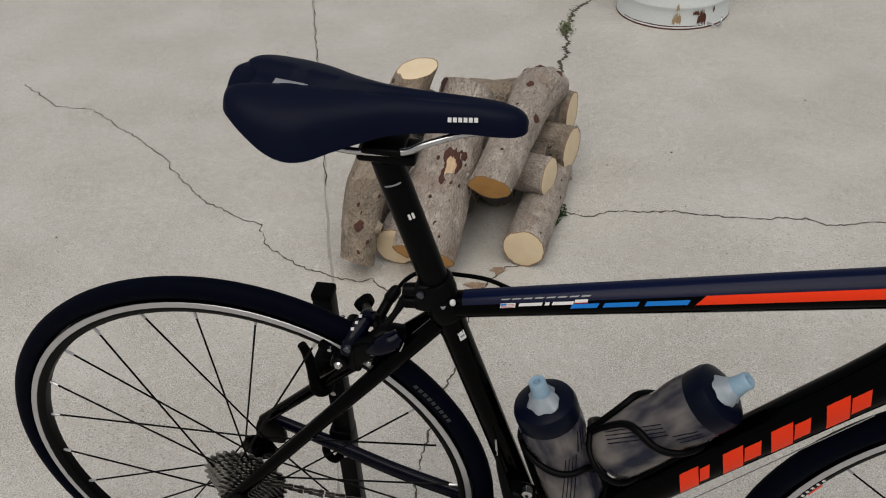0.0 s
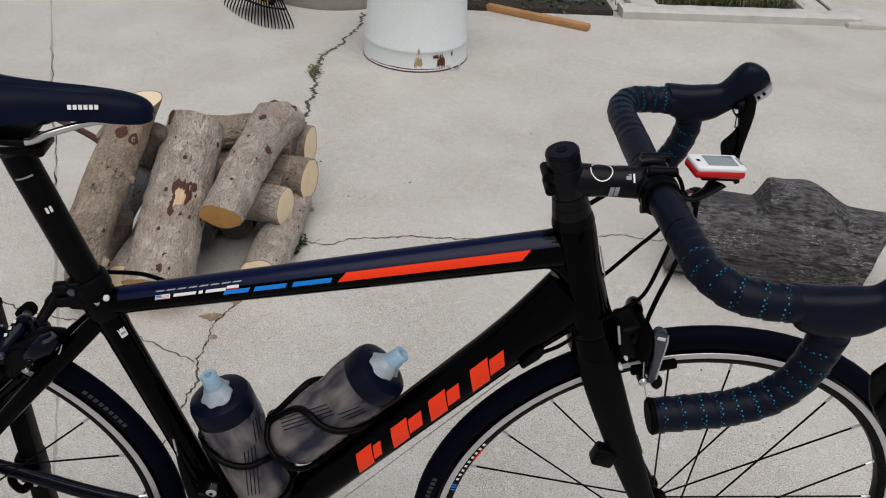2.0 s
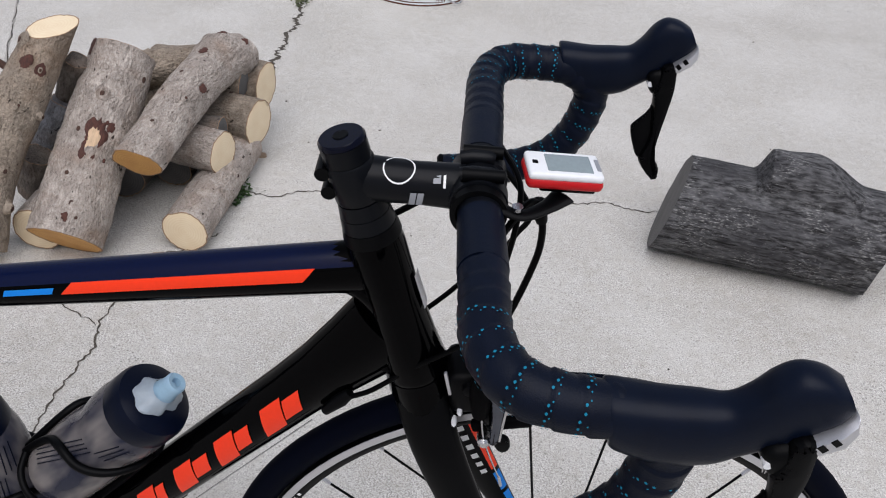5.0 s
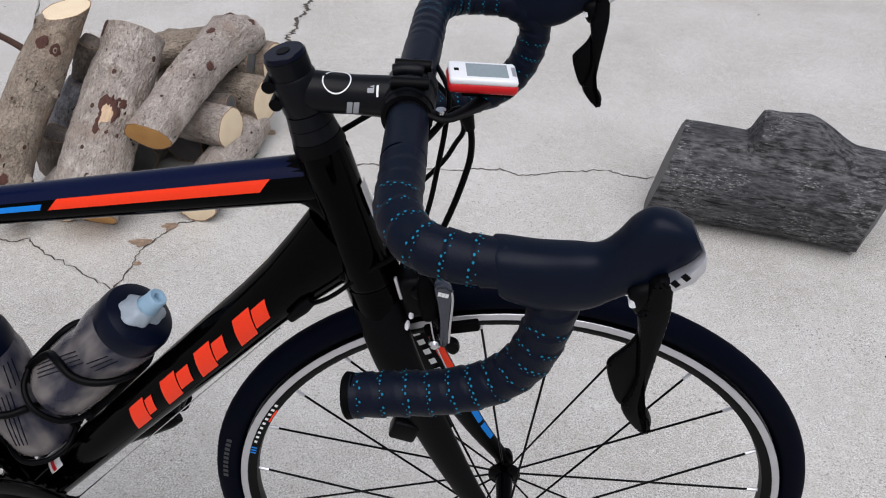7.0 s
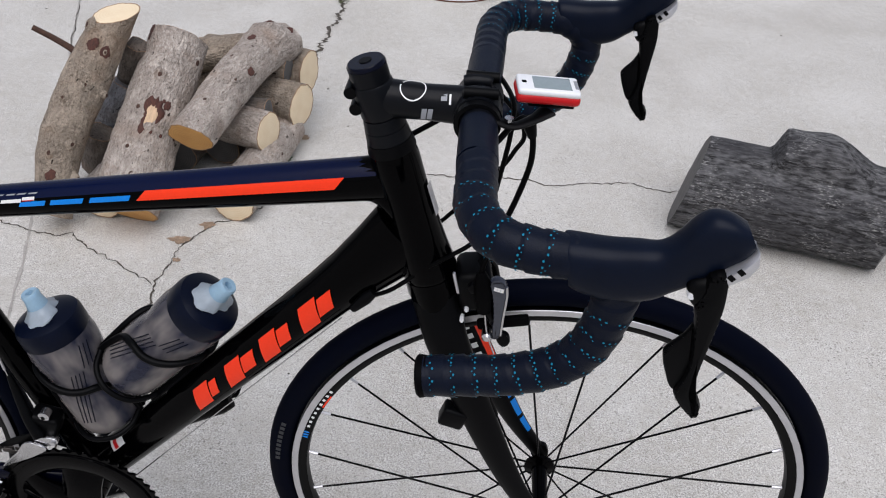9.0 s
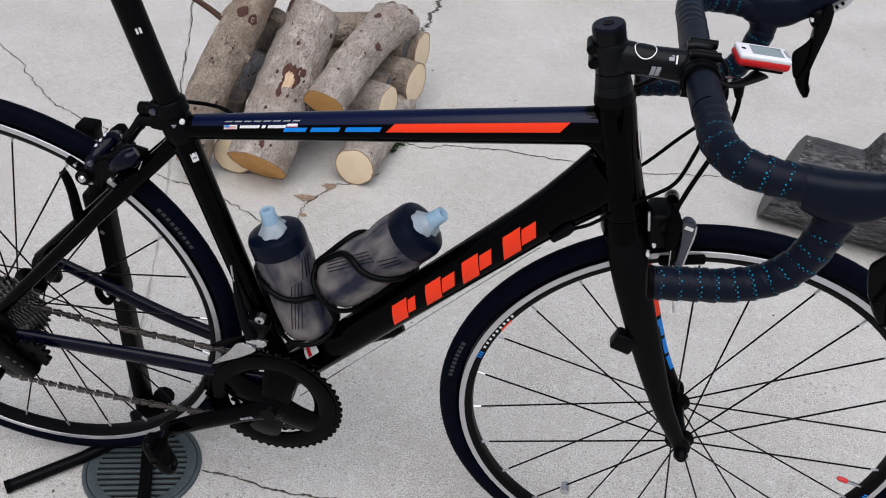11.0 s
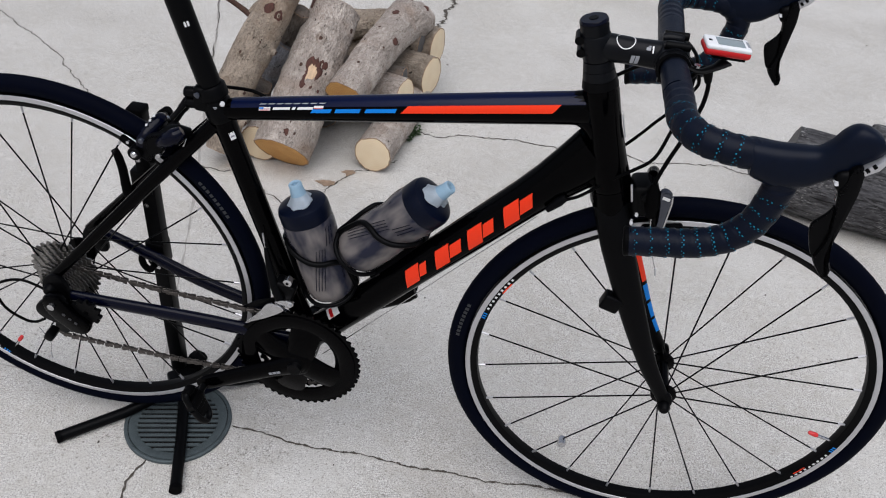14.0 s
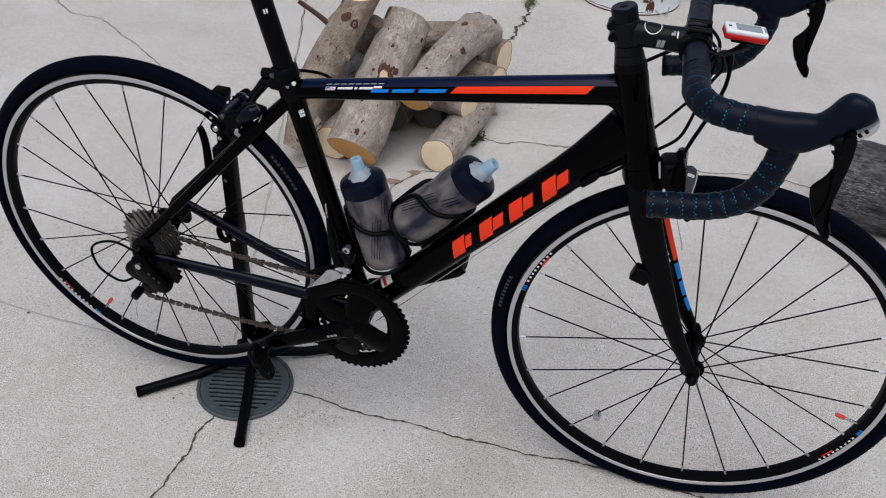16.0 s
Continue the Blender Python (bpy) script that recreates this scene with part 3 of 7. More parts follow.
def blotch(c, r, mt, name, label, seed, z=0.0016, n=26, squash=(1, 1)):
    """A flat ragged patch lying on the ground."""
    rnd = random.Random(seed)
    b = bmesh.new()
    o = Vector((rnd.random() * 9, rnd.random() * 9, 0))
    ring = []
    for k in range(n):
        w = 2 * math.pi * k / n
        q = r * (0.70 + 0.45 * noise.noise(o + Vector((math.cos(w), math.sin(w), 0)) * 1.8) + rnd.uniform(-0.08, 0.08))
        ring.append(b.verts.new((c[0] + q * squash[0] * math.cos(w), c[1] + q * squash[1] * math.sin(w), z)))
    b.faces.new(ring)
    return part(name, b, mt, ground, label, False)


blotch((0.195, 0.863), 0.026, RUSTLEAF, "stain", "rusty brown spot of dirt on the concrete", 1, squash=(1.2, 0.8))
blotch((0.242, 0.928), 0.022, RUSTLEAF, "stain", "rusty brown spot of dirt on the concrete", 2)
blotch((0.213, 0.790), 0.012, RUSTLEAF, "stain", "rusty brown spot of dirt on the concrete", 3)
blotch((0.378, 1.371), 0.024, RUSTLEAF, "stain", "rusty brown spot of dirt on the concrete", 4, squash=(1.3, 0.7))
# scattered crumbs of dirt and grit, joined
rnd = random.Random(77)
b = bmesh.new()
for k in range(80):
    x, y = rnd.uniform(-1.6, 2.8), rnd.uniform(-0.5, 3.0)
    q = rnd.uniform(0.0012, 0.0032)
    m = Matrix.Translation((x, y, q * 0.35)) @ Matrix.Rotation(rnd.uniform(0, 6), 4, "Z") @ Matrix.Diagonal((q * rnd.uniform(0.7, 1.8), q, q * 0.5, 1))
    bmesh.ops.create_icosphere(b, subdivisions=1, radius=1, matrix=m)
tagged(part("grit", b, CRACK, None, "", True), "scattered crumbs of dirt lying on the concrete", "grit", "", "stuff")

# round floor drain
drain = thing("floor_drain", Matrix.Translation((0.1490, 0.0053, 0)), "round dark iron floor drain grate set in the concrete", "drain")
part("void", lathe([(0.0, 0.0015), (0.094, 0.0015)], 48, "z"), HOLE, drain)
part("frame", lathe([(0.092, 0.001), (0.092, 0.006), (0.0955, 0.0072), (0.0985, 0.006), (0.099, 0.001)], 64, "z"), IRON, drain, "cast iron drain ring")
part("rim", lathe([(0.074, 0.0035), (0.076, 0.0052), (0.0905, 0.0056), (0.0912, 0.002)], 64, "z"), IRON, drain, "solid edge of the grate")
for k in range(-6, 7):
    y = k * 0.0113
    half = math.sqrt(max(0.0, 0.0755 ** 2 - y * y))
    part("grate_bar", block((2 * half, 0.0060, 0.0050), pose(0, y, 0.0030), 0.001, 1), IRON, drain, "straight bar of the grate")
drain.matrix_world = Matrix.Translation((0.1490, 0.0053, 0)) @ Matrix.Rotation(radians(13), 4, "Z")

# ---------- planting beds at the back ----------
bed = tagged(part("soil_bed", block((1.02, 3.0, 0.10), pose(1.20, 4.77, -0.02), 0.02, 2), SOIL, None), "dark garden soil beside the concrete", "soil", "", "structure")
bed2 = tagged(part("planting_bed", block((3.0, 3.0, 0.12), pose(3.38, 4.87, -0.045), 0.02, 2), SOIL, None), "soil bed inside the white kerb", "soil", "", "structure")


def kerb_run(name, a, c, w, h):
    a, c = Vector(a), Vector(c)
    d = (c - a)
    n = 26
    side = Vector((-d.y, d.x, 0)).normalized()
    rings = []
    for k in range(n + 1):
        p = a + d * (k / n)
        j = 0.004 * noise.noise(p * 9)
        j2 = 0.005 * noise.noise(p * 23 + Vector((5, 0, 0)))
        prof = [(-w / 2, 0), (-w / 2 + j, h * 0.80), (-w / 2 + 0.012 + j2, h + j), (w / 2 - 0.012, h + j2), (w / 2, h * 0.8 + j), (w / 2, 0)]
        rings.append([p + side * q + Vector((0, 0, z)) for q, z in prof])
    return part(name, skin(rings), KERBW, kerb, "whitewashed chipped kerb edge")


kerb = thing("planter_kerb", Matrix(), "low white-painted concrete kerb with chipped edges", "kerb", "", "structure")
kerb_run("kerb_front", (1.740, 3.290, 0), (2.950, 3.310, 0), 0.12, 0.045)
kerb_run("kerb_side", (1.878, 3.31, 0), (1.95, 6.2, 0), 0.13, 0.046)
kerb_run("kerb_side", (2.765, 3.31, 0), (2.92, 6.2, 0), 0.12, 0.046)
# next slab to the right, a finger higher
slab = tagged(part("raised_slab", block((3.2, 3.4, 0.05), pose(4.56, 4.83, 0.0, 0, 0, -3), 0.012, 2), CONCRETE, None), "slightly higher slab of pale concrete", "slab", "", "structure")


def tuft(name, c, n, h, spread, mt, seed, label, category):
    """A tuft of narrow bent blades, each tapering to its tip."""
    rnd = random.Random(seed)
    b = bmesh.new()
    for k in range(n):
        w = rnd.uniform(0, 6.283)
        base = Vector((c[0] + rnd.gauss(0, spread[0]), c[1] + abs(rnd.gauss(0, spread[1])), c[2]))
        d = Vector((math.cos(w), math.sin(w), 0))
        s = Vector((-d.y, d.x, 0))
        hh, lean, wd = h * rnd.uniform(0.5, 1.2), rnd.uniform(0.2, 1.0), h * rnd.uniform(0.02, 0.05)
        prev = None
        for j in range(4):
            f = j / 3
            p = base + d * (lean * hh * f * f) + Vector((0, 0, hh * f * (1 - 0.25 * f)))
            q = wd * (1 - f) + 0.0003
            cur = (b.verts.new(p - s * q), b.verts.new(p + s * q))
            if prev:
                b.faces.new((prev[0], prev[1], cur[1], cur[0]))
            prev = cur
    return tagged(part(name, b, mt, None, "", False), label, category, "", "stuff")


def leafy(name, c, n, size, spread, mt, seed, label):
    """A low plant of many small folded leaves."""
    rnd = random.Random(seed)
    b = bmesh.new()
    for k in range(n):
        p = Vector((c[0] + rnd.gauss(0, spread[0]), c[1] + rnd.gauss(0, spread[1]), c[2] + abs(rnd.gauss(0, spread[2]))))
        w, tilt = rnd.uniform(0, 6.283), rnd.uniform(-0.2, 0.9)
        d = Vector((math.cos(w) * math.cos(tilt), math.sin(w) * math.cos(tilt), math.sin(tilt)))
        s = Vector((-math.sin(w), math.cos(w), 0))
        q = size * rnd.uniform(0.5, 1.3)
        up = s.cross(d) * -1
        pts = [p, p + d * q * 0.5 + s * q * 0.32 + up * q * 0.1, p + d * q, p + d * q * 0.5 - s * q * 0.32 + up * q * 0.1]
        v = [b.verts.new(x) for x in pts]
        b.faces.new((v[0], v[1], v[2]))
        b.faces.new((v[0], v[2], v[3]))
    return tagged(part(name, b, mt, None, "", False), label, "weed", "", "stuff")


leafy("crack_weed", (0.320, 2.411, 0.0), 170, 0.012, (0.013, 0.030, 0.008), MOSS, 4, "dusty green weed growing out of the crack")
leafy("crack_weed", (0.332, 2.553, 0.0), 50, 0.009, (0.007, 0.045, 0.004), MOSS, 5, "dusty green weed growing out of the crack")
leafy("crack_weed", (0.369, 1.178, 0.0), 90, 0.016, (0.010, 0.022, 0.016), LEAF, 6, "small green weed beside the firewood")
leafy("crack_weed", (0.353, 1.213, 0.0), 60, 0.014, (0.012, 0.012, 0.014), LEAF, 7, "small green weed beside the firewood")
leafy("ground_ivy", (1.32, 3.58, 0.02), 1600, 0.026, (0.20, 0.13, 0.02), LEAF, 8, "low dark leafy plants on the soil bed")
leafy("ground_ivy", (2.32, 3.72, 0.015), 1500, 0.022, (0.19, 0.13, 0.025), LEAF, 9, "green weeds inside the kerb")
tuft("dry_grass", (2.32, 3.42, 0.01), 900, 0.09, (0.17, 0.30), DRYLEAF, 10, "dry straw-coloured grass inside the kerb", "grass")
tuft("dry_grass", (2.29, 3.60, 0.03), 300, 0.12, (0.19, 0.30), DRYLEAF, 11, "taller dry straw-coloured stalks inside the kerb", "grass")
tuft("green_grass", (2.32, 3.42, 0.01), 1500, 0.08, (0.17, 0.30), LEAF, 12, "green grass blades inside the kerb", "grass")

# ---------- bicycle ----------
REAR, FRONT, BB = Vector((0, 0, 0.4288)), Vector((0.975, -0.004, 0.3940)), Vector((0.402, 0, 0.350))
SEAT_T, HEAD_T, HEAD_B = Vector((0.2905, 0, 0.752)), Vector((0.7905, -0.006, 0.878)), Vector((0.8285, -0.005, 0.738))
bike = thing("road_bicycle", BIKE, "black road bicycle with orange decals standing in a rear stand", "bicycle")


def line(a, b, k):
    return Vector(a) + (Vector(b) - Vector(a)) * k


def wheel(name, c, front):
    """A 24-spoke rim-brake wheel in the bicycle's plane."""
    w = new(name)
    w.parent = bike
    tc_, tr_ = (0.3262, 0.0150) if front else (0.3247, 0.0138)
    prof = [(tc_ + tr_ * math.cos(a), 0.0130 * math.sin(a)) for a in [2 * math.pi * k / 16 for k in range(16)]]
    part("tyre", lathe(prof, 96, "y", c, closed=True), TYRE, w, "black road tyre with a faint tread edge")
    rim = [(0.3115, -0.0105), (0.3030, -0.0108), (0.2995, -0.0104), (0.2930, -0.0070), (0.2915, 0.0), (0.2930, 0.0070), (0.2995, 0.0104), (0.3030, 0.0108), (0.3115, 0.0105), (0.3100, 0.0)]
    part("rim", lathe(rim, 96, "y", c, closed=True), MATTE, w, "black alloy rim")
    for y in (-1, 1):
        part("brake_track", lathe([(0.3110, y * 0.0108), (0.3106, y * 0.0114), (0.3034, y * 0.0114), (0.3030, y * 0.0108)], 96, "y", c), ALLOY, w, "silver machined brake track")
    fl = 0.034 if front else 0.032
    fr = 0.0195 if front else 0.0245
    hub = [(0.0, -0.048), (0.007, -0.048), (0.0085, -0.042), (0.0085, -fl - 0.006), (fr, -fl - 0.002), (fr, -fl + 0.002), (0.0105, -fl + 0.006), (0.0095, 0), (0.0105, fl - 0.006), (fr, fl - 0.002), (fr, fl + 0.002), (0.0085, fl + 0.006), (0.0085, 0.042), (0.007, 0.048), (0.0, 0.048)]
    part("hub", lathe(hub, 28, "y", c), PAINT, w, "black hub shell")
    # one spoke for each lean, shared by all its repeats
    meshes = {}
    for k in range(24):
        a = radians(8.3 + 15 * k if front else 2.8 + 15 * k)
        side = -1 if k % 2 == front else 1
        lean = 0.0 if front else radians(-66 if (k // 2) % 2 else 66)
        key = (side, round(lean, 3))
        if key not in meshes:
            h = Vector((fr * 0.93 * math.cos(lean), side * fl, fr * 0.93 * math.sin(lean)))
            n = Vector((0.2925, side * 0.001, 0))
            meshes[key] = (tube([h, line(h, n, 0.95), n], 0.0013, 6, (0, 0, 1)), tube([line(h, n, 0.955), n], 0.0020, 6, (0, 0, 1)))
            sp = part("spoke", meshes[key][0], MATTE, w, "thin black spoke")
            nip = part("nipple", meshes[key][1], ALLOY, w, "silver nipple")
            meshes[key] = (sp.data, nip.data)
        else:
            sp = new("spoke", meshes[key][0])
            sp.parent = w
            sp["label"] = "thin black spoke"
            nip = new("nipple", meshes[key][1])
            nip.parent = w
            nip["label"] = "silver nipple"
        sp.matrix_local = nip.matrix_local = Matrix.Translation(c) @ Matrix.Rotation(-a, 4, "Y")
    # valve with its red cap, and the printed marks on rim and tyre
    va = radians(-15 if front else -125)
    d = Vector((math.cos(va), 0, math.sin(va)))
    v = part("valve", tube([c + d * 0.293, c + d * 0.268], 0.0027, 10), STEEL, w, "silver valve stem")
    part("valve_cap", tube([c + d * 0.269, c + d * 0.2665, c + d * 0.256, c + d * 0.2535], [0.0034, 0.0040, 0.0036, 0.002], 10), REDCAP, w, "red valve cap")
    marks = [(-34.5, -18.7), (147.4, 162.5)] if front else [(-145.5, -128.5)]
    for a0, a1 in marks:
        n = 9
        for k in range(n):
            s = (a1 - a0) / n
            b = arc_bar(c, c.y - 0.0110, 0.2978, 0.3012, a0 + s * k + 0.35, a0 + s * (k + 0.66), 3)
            part("rim_mark", b, WHITE, w, "white printed mark")
        sg = 1 if a1 > a0 else -1
        for k in range(3):
            b = arc_bar(c, c.y - 0.0110, 0.2962, 0.3024, a1 + 1.0 + k * 0.9, a1 + 1.5 + k * 0.9, 2)
            part("rim_stripe", b, BLUE, w, "blue printed stripe")
        part("rim_stripe", arc_bar(c, c.y - 0.0108, 0.2945, 0.2965, a0 + 2, a0 + 6.5, 4), ORANGE, w, "orange printed stripe")
    for a0 in ((162.5,) if front else (28.0,)):
        for k in range(9):
            b = bmesh.new()
            rr = [(tc_ + (tr_ + 0.0002) * math.cos(q), -0.0132 * math.sin(q)) for q in (radians(94), radians(72))]
            e0, e1 = radians(a0 + 1.42 * k), radians(a0 + 1.42 * k + 0.95)
            b.faces.new([b.verts.new((c.x + r * math.cos(e), c.y + h, c.z + r * math.sin(e))) for (r, h), e in ((rr[0], e0), (rr[0], e1), (rr[1], e1), (rr[1], e0))])
            part("tyre_mark", b, TYREP, w, "grey moulded mark")
    return w


wf = wheel("front_wheel", FRONT, True)
wr = wheel("rear_wheel", REAR, False)
wf["label"], wr["label"] = "front wheel with black rim and silver brake track", "rear wheel with black rim and silver brake track"
# clear reflector-like sensor magnet on a front spoke
a = radians(-126)
part("spoke_magnet", lathe([(0, -0.009), (0.0065, -0.008), (0.0075, 0), (0.0065, 0.008), (0, 0.009)], 14, "y", FRONT + Vector((math.cos(a) * 0.222, -0.012, math.sin(a) * 0.222))), STEEL, wf, "small silver spoke magnet")

# frame tubes
R_TT = ((0.0150, 0.0150), (0.0185, 0.0225))
TT0, TT1 = Vector((0.291, 0, 0.7615)), Vector((0.796, -0.004, 0.8455))
R_DT = ((0.0240, 0.0252), (0.0235, 0.0290))
DT0, DT1 = Vector((0.3995, 0, 0.3505)), Vector((0.8055, -0.004, 0.7815))
bf = tube([TT0, line(TT0, TT1, 0.3), line(TT0, TT1, 0.7), line(TT0, TT1, 0.93), TT1], [(0.0150, 0.0150), (0.0158, 0.0170), (0.0175, 0.0205), (0.0182, 0.0220), (0.0175, 0.0260)], 24)
part("top_tube", bf, PAINT, bike, "glossy black top tube")
part("down_tube", tube([DT0, line(DT0, DT1, 0.2), line(DT0, DT1, 0.4), line(DT0, DT1, 0.6), line(DT0, DT1, 0.8), line(DT0, DT1, 0.87), line(DT0, DT1, 0.94), DT1], [R_DT[0], (0.0239, 0.0258), (0.0238, 0.0262), (0.0236, 0.0276), (0.0235, 0.0288), (0.0235, 0.0310), (0.0232, 0.0360), (0.0215, 0.0415)], 28), PAINT, bike, "glossy black down tube")
part("seat_tube", tube([BB, line(BB, SEAT_T, 0.5), line(BB, SEAT_T, 0.985)], [0.0172, 0.0160, 0.0162], 22), PAINT, bike, "glossy black seat tube")
ht = (HEAD_B - HEAD_T)
part("head_tube", tube([HEAD_T, line(HEAD_T, HEAD_B, 0.06), line(HEAD_T, HEAD_B, 0.4), line(HEAD_T, HEAD_B, 0.75), line(HEAD_T, HEAD_B, 0.97), HEAD_B], [0.0215, 0.0228, 0.0222, 0.0248, 0.0280, 0.0272], 28), PAINT, bike, "glossy black head tube")
part("bottom_bracket_shell", lathe([(0.012, -0.043), (0.022, -0.043), (0.0225, -0.034), (0.0225, 0.034), (0.022, 0.043), (0.012, 0.043)], 26, "y", BB), PAINT, bike)
for s in (-1, 1):
    top = Vector((0.283, s * 0.010, 0.742))
    kn = Vector((0.205, s * 0.026, 0.662))
    drop = Vector((0.006, s * 0.062, 0.449)) if s < 0 else Vector((-0.004, 0.068, 0.446))
    part("seat_stay", tube([top, line(top, kn, 0.5), kn, line(kn, drop, 0.35), line(kn, drop, 0.7), drop], [(0.0075, 0.0105), (0.0085, 0.0110), (0.0085, 0.0105), (0.0075, 0.0090), (0.0070, 0.0085), (0.0060, 0.0080)], 14, n=24), PAINT, bike, "slim black seat stay")
    c0, c1, c2 = (Vector((0.385, -0.030, 0.366)), Vector((0.245, -0.051, 0.397)), Vector((0.012, -0.064, 0.4160))) if s < 0 else (Vector((0.385, 0.030, 0.345)), Vector((0.205, 0.053, 0.378)), Vector((0.010, 0.072, 0.446)))
    part("chain_stay", tube([c0, c1, line(c1, c2, 0.55), c2], [(0.0085, 0.0130), (0.0090, 0.0125), (0.0085, 0.0115), (0.0070, 0.0100)], 14, n=20), SHEENNAVY, bike, "black chain stay with its navy sheen put into the colour")
    out = [(-0.012, 0.436), (-0.004, 0.452), (0.012, 0.459), (0.026, 0.445), (0.030, 0.412), (0.018, 0.404), (-0.008, 0.408), (-0.014, 0.420)]
    part("dropout", plate(outline_smooth(out if s < 0 else [(x - 0.004, z - 0.002) for x, z in out], 24), s * 0.0625, s * 0.0710, 0.001), MATTE, bike)
    part("axle_nut", tube([REAR + Vector((0, s * 0.066, 0)), REAR + Vector((0, s * 0.074, 0)), REAR + Vector((0, s * 0.080, 0))], [0.0105, 0.0105, 0.007], 16, (0, 0, 1)), MATTE, bike)
part("seat_stay_bridge", tube([(0.236, -0.021, 0.694), (0.238, 0, 0.697), (0.236, 0.021, 0.694)], 0.0065, 12, (0, 0, 1)), PAINT, bike)
part("chain_stay_bridge", tube([(0.357, -0.031, 0.360), (0.357, 0.031, 0.360)], 0.006, 10, (0, 0, 1)), PAINT, bike)
# smooth lug where the tubes meet at head and seat
part("head_lug", tube([(0.770, -0.004, 0.829), (0.783, -0.004, 0.826), (0.796, -0.004, 0.816), (0.806, -0.004, 0.802)], [(0.0125, 0.010), (0.0165, 0.013), (0.0190, 0.016), (0.0200, 0.018)], 18, n=14), PAINT, bike)
part("head_lug", tube([(0.786, -0.004, 0.752), (0.800, -0.004, 0.750), (0.814, -0.004, 0.744), (0.824, -0.004, 0.735)], [(0.0165, 0.010), (0.0195, 0.012), (0.0220, 0.012), (0.0230, 0.012)], 18, n=14), PAINT, bike)
part("seat_lug", tube([line(BB, SEAT_T, 0.94), line(BB, SEAT_T, 1.01)], [0.0168, 0.0175], 22), PAINT, bike)

# decals on the top tube
def on_top(name, mt, s0, s1, w0, w1, shear=0.0, label="", lift=0.0007):
    part(name, tube_patch(TT0, TT1, R_TT[0], (0.0184, 0.0226), s0, s1, w0, w1, shear, lift), mt, bike, label)


def seg(x):
    return (x - TT0.x) / (TT1.x - TT0.x)


on_top("tube_panel", NAVY, seg(0.312), seg(0.7795), 147, 60, 0.0, "dark navy panel along the upper flank", 0.0004)
on_top("tube_stripe", ORANGE, seg(0.5455), seg(0.7390), 175, 146, 0.022, "long orange stripe")
for x, ln in ((0.4240, 0.0270), (0.4565, 0.0340), (0.4975, 0.0410)):
    on_top("tube_stripe", BLUE, seg(x), seg(x + ln), 173, 157, 0.006, "short blue stripe")
for k in range(3):
    on_top("name_mark", WHITE, seg(0.3715 + (0, 0.0270, 0.0345)[k]), seg(0.3715 + (0.0240, 0.0315, 0.0560)[k]), 158, 147, 0.003, "white printed bar")
on_top("flag_mark", WHITE, seg(0.3520), seg(0.3680), 162, 145, 0.002, "tiny flag sticker")
on_top("flag_canton", BLUE, seg(0.3530), seg(0.3590), 153, 146, 0.001, "", 0.0010)
for k in range(3):
    on_top("flag_stripe", RED, seg(0.3530), seg(0.3675), 161 - 5 * k, 159.4 - 5 * k, 0.0, "", 0.0009)
on_top("flag_mark", WHITE, seg(0.4290), seg(0.4420), 155, 142, 0.002, "tiny flag sticker")
on_top("flag_stripe", RED, seg(0.4293), seg(0.4418), 155, 152, 0.0, "", 0.0010)
for k in range(8):
    on_top("model_mark", GREYP, seg(0.353 + 0.0118 * k), seg(0.353 + 0.0118 * k + 0.0090), 133, 128, 0.004, "thin grey outline mark")

# plain orange slanted blocks on the down tube
def on_down(name, mt, s0, s1, w0, w1, shear=0.0, label="", lift=0.0008):
    part(name, tube_patch(DT0, DT1, R_DT[0], (0.0236, 0.0296), s0, s1, w0, w1, shear, lift, 8, 6), mt, bike, label)


def ds(x):
    return (x - DT0.x) / (DT1.x - DT0.x)


OL = "bold orange slanted block"
for s0, w in ((0.392, 0.052), (0.496, 0.066), (0.604, 0.062), (0.718, 0.066)):
    on_down("lettering_block", ORANGE, s0, s0 + 0.046, 203, 148, 0.034, OL)
    on_down("lettering_block", ORANGE, s0 + 0.055, s0 + 0.026 + w, 192, 156, 0.024, OL)
on_down("warning_sticker", WHITE, ds(0.452), ds(0.470), 150, 110, 0.0, "small white and red sticker")
on_down("sticker_stripe", RED, ds(0.456), ds(0.461), 148, 115, 0.0, "", 0.0012)
# small white size sticker on the seat tube
ST0, ST1 = BB, SEAT_T
part("size_sticker", tube_patch(ST0, ST1, (0.0162, 0.0162), (0.0162, 0.0162), 0.920, 0.948, 208, 236, 0.0), WHITE, bike, "small white size sticker")
part("sticker_mark", tube_patch(ST0, ST1, (0.0162, 0.0162), (0.0162, 0.0162), 0.930, 0.936, 213, 231, 0.0, 0.0010), GREYP, bike)
part("head_badge", tube_patch(HEAD_T, HEAD_B, (0.0232, 0.0232), (0.0250, 0.0250), 0.28, 0.52, 75, 110, 0.0, 0.0010), ALLOY, bike, "silver head badge")

# fork
ax = (HEAD_B - HEAD_T).normalized()
CR = HEAD_B + ax * 0.020
fork_label = "black fork blade"
part("fork_crown", tube([HEAD_B + ax * 0.001, CR, CR + ax * 0.030], [0.0275, 0.0285, (0.034, 0.0225)], 26), PAINT, bike, "black fork crown")
FORK = {}
BLADE = [(0.013, 0.024), (0.0125, 0.0225), (0.0105, 0.0185), (0.0085, 0.0135), (0.006, 0.0095)]
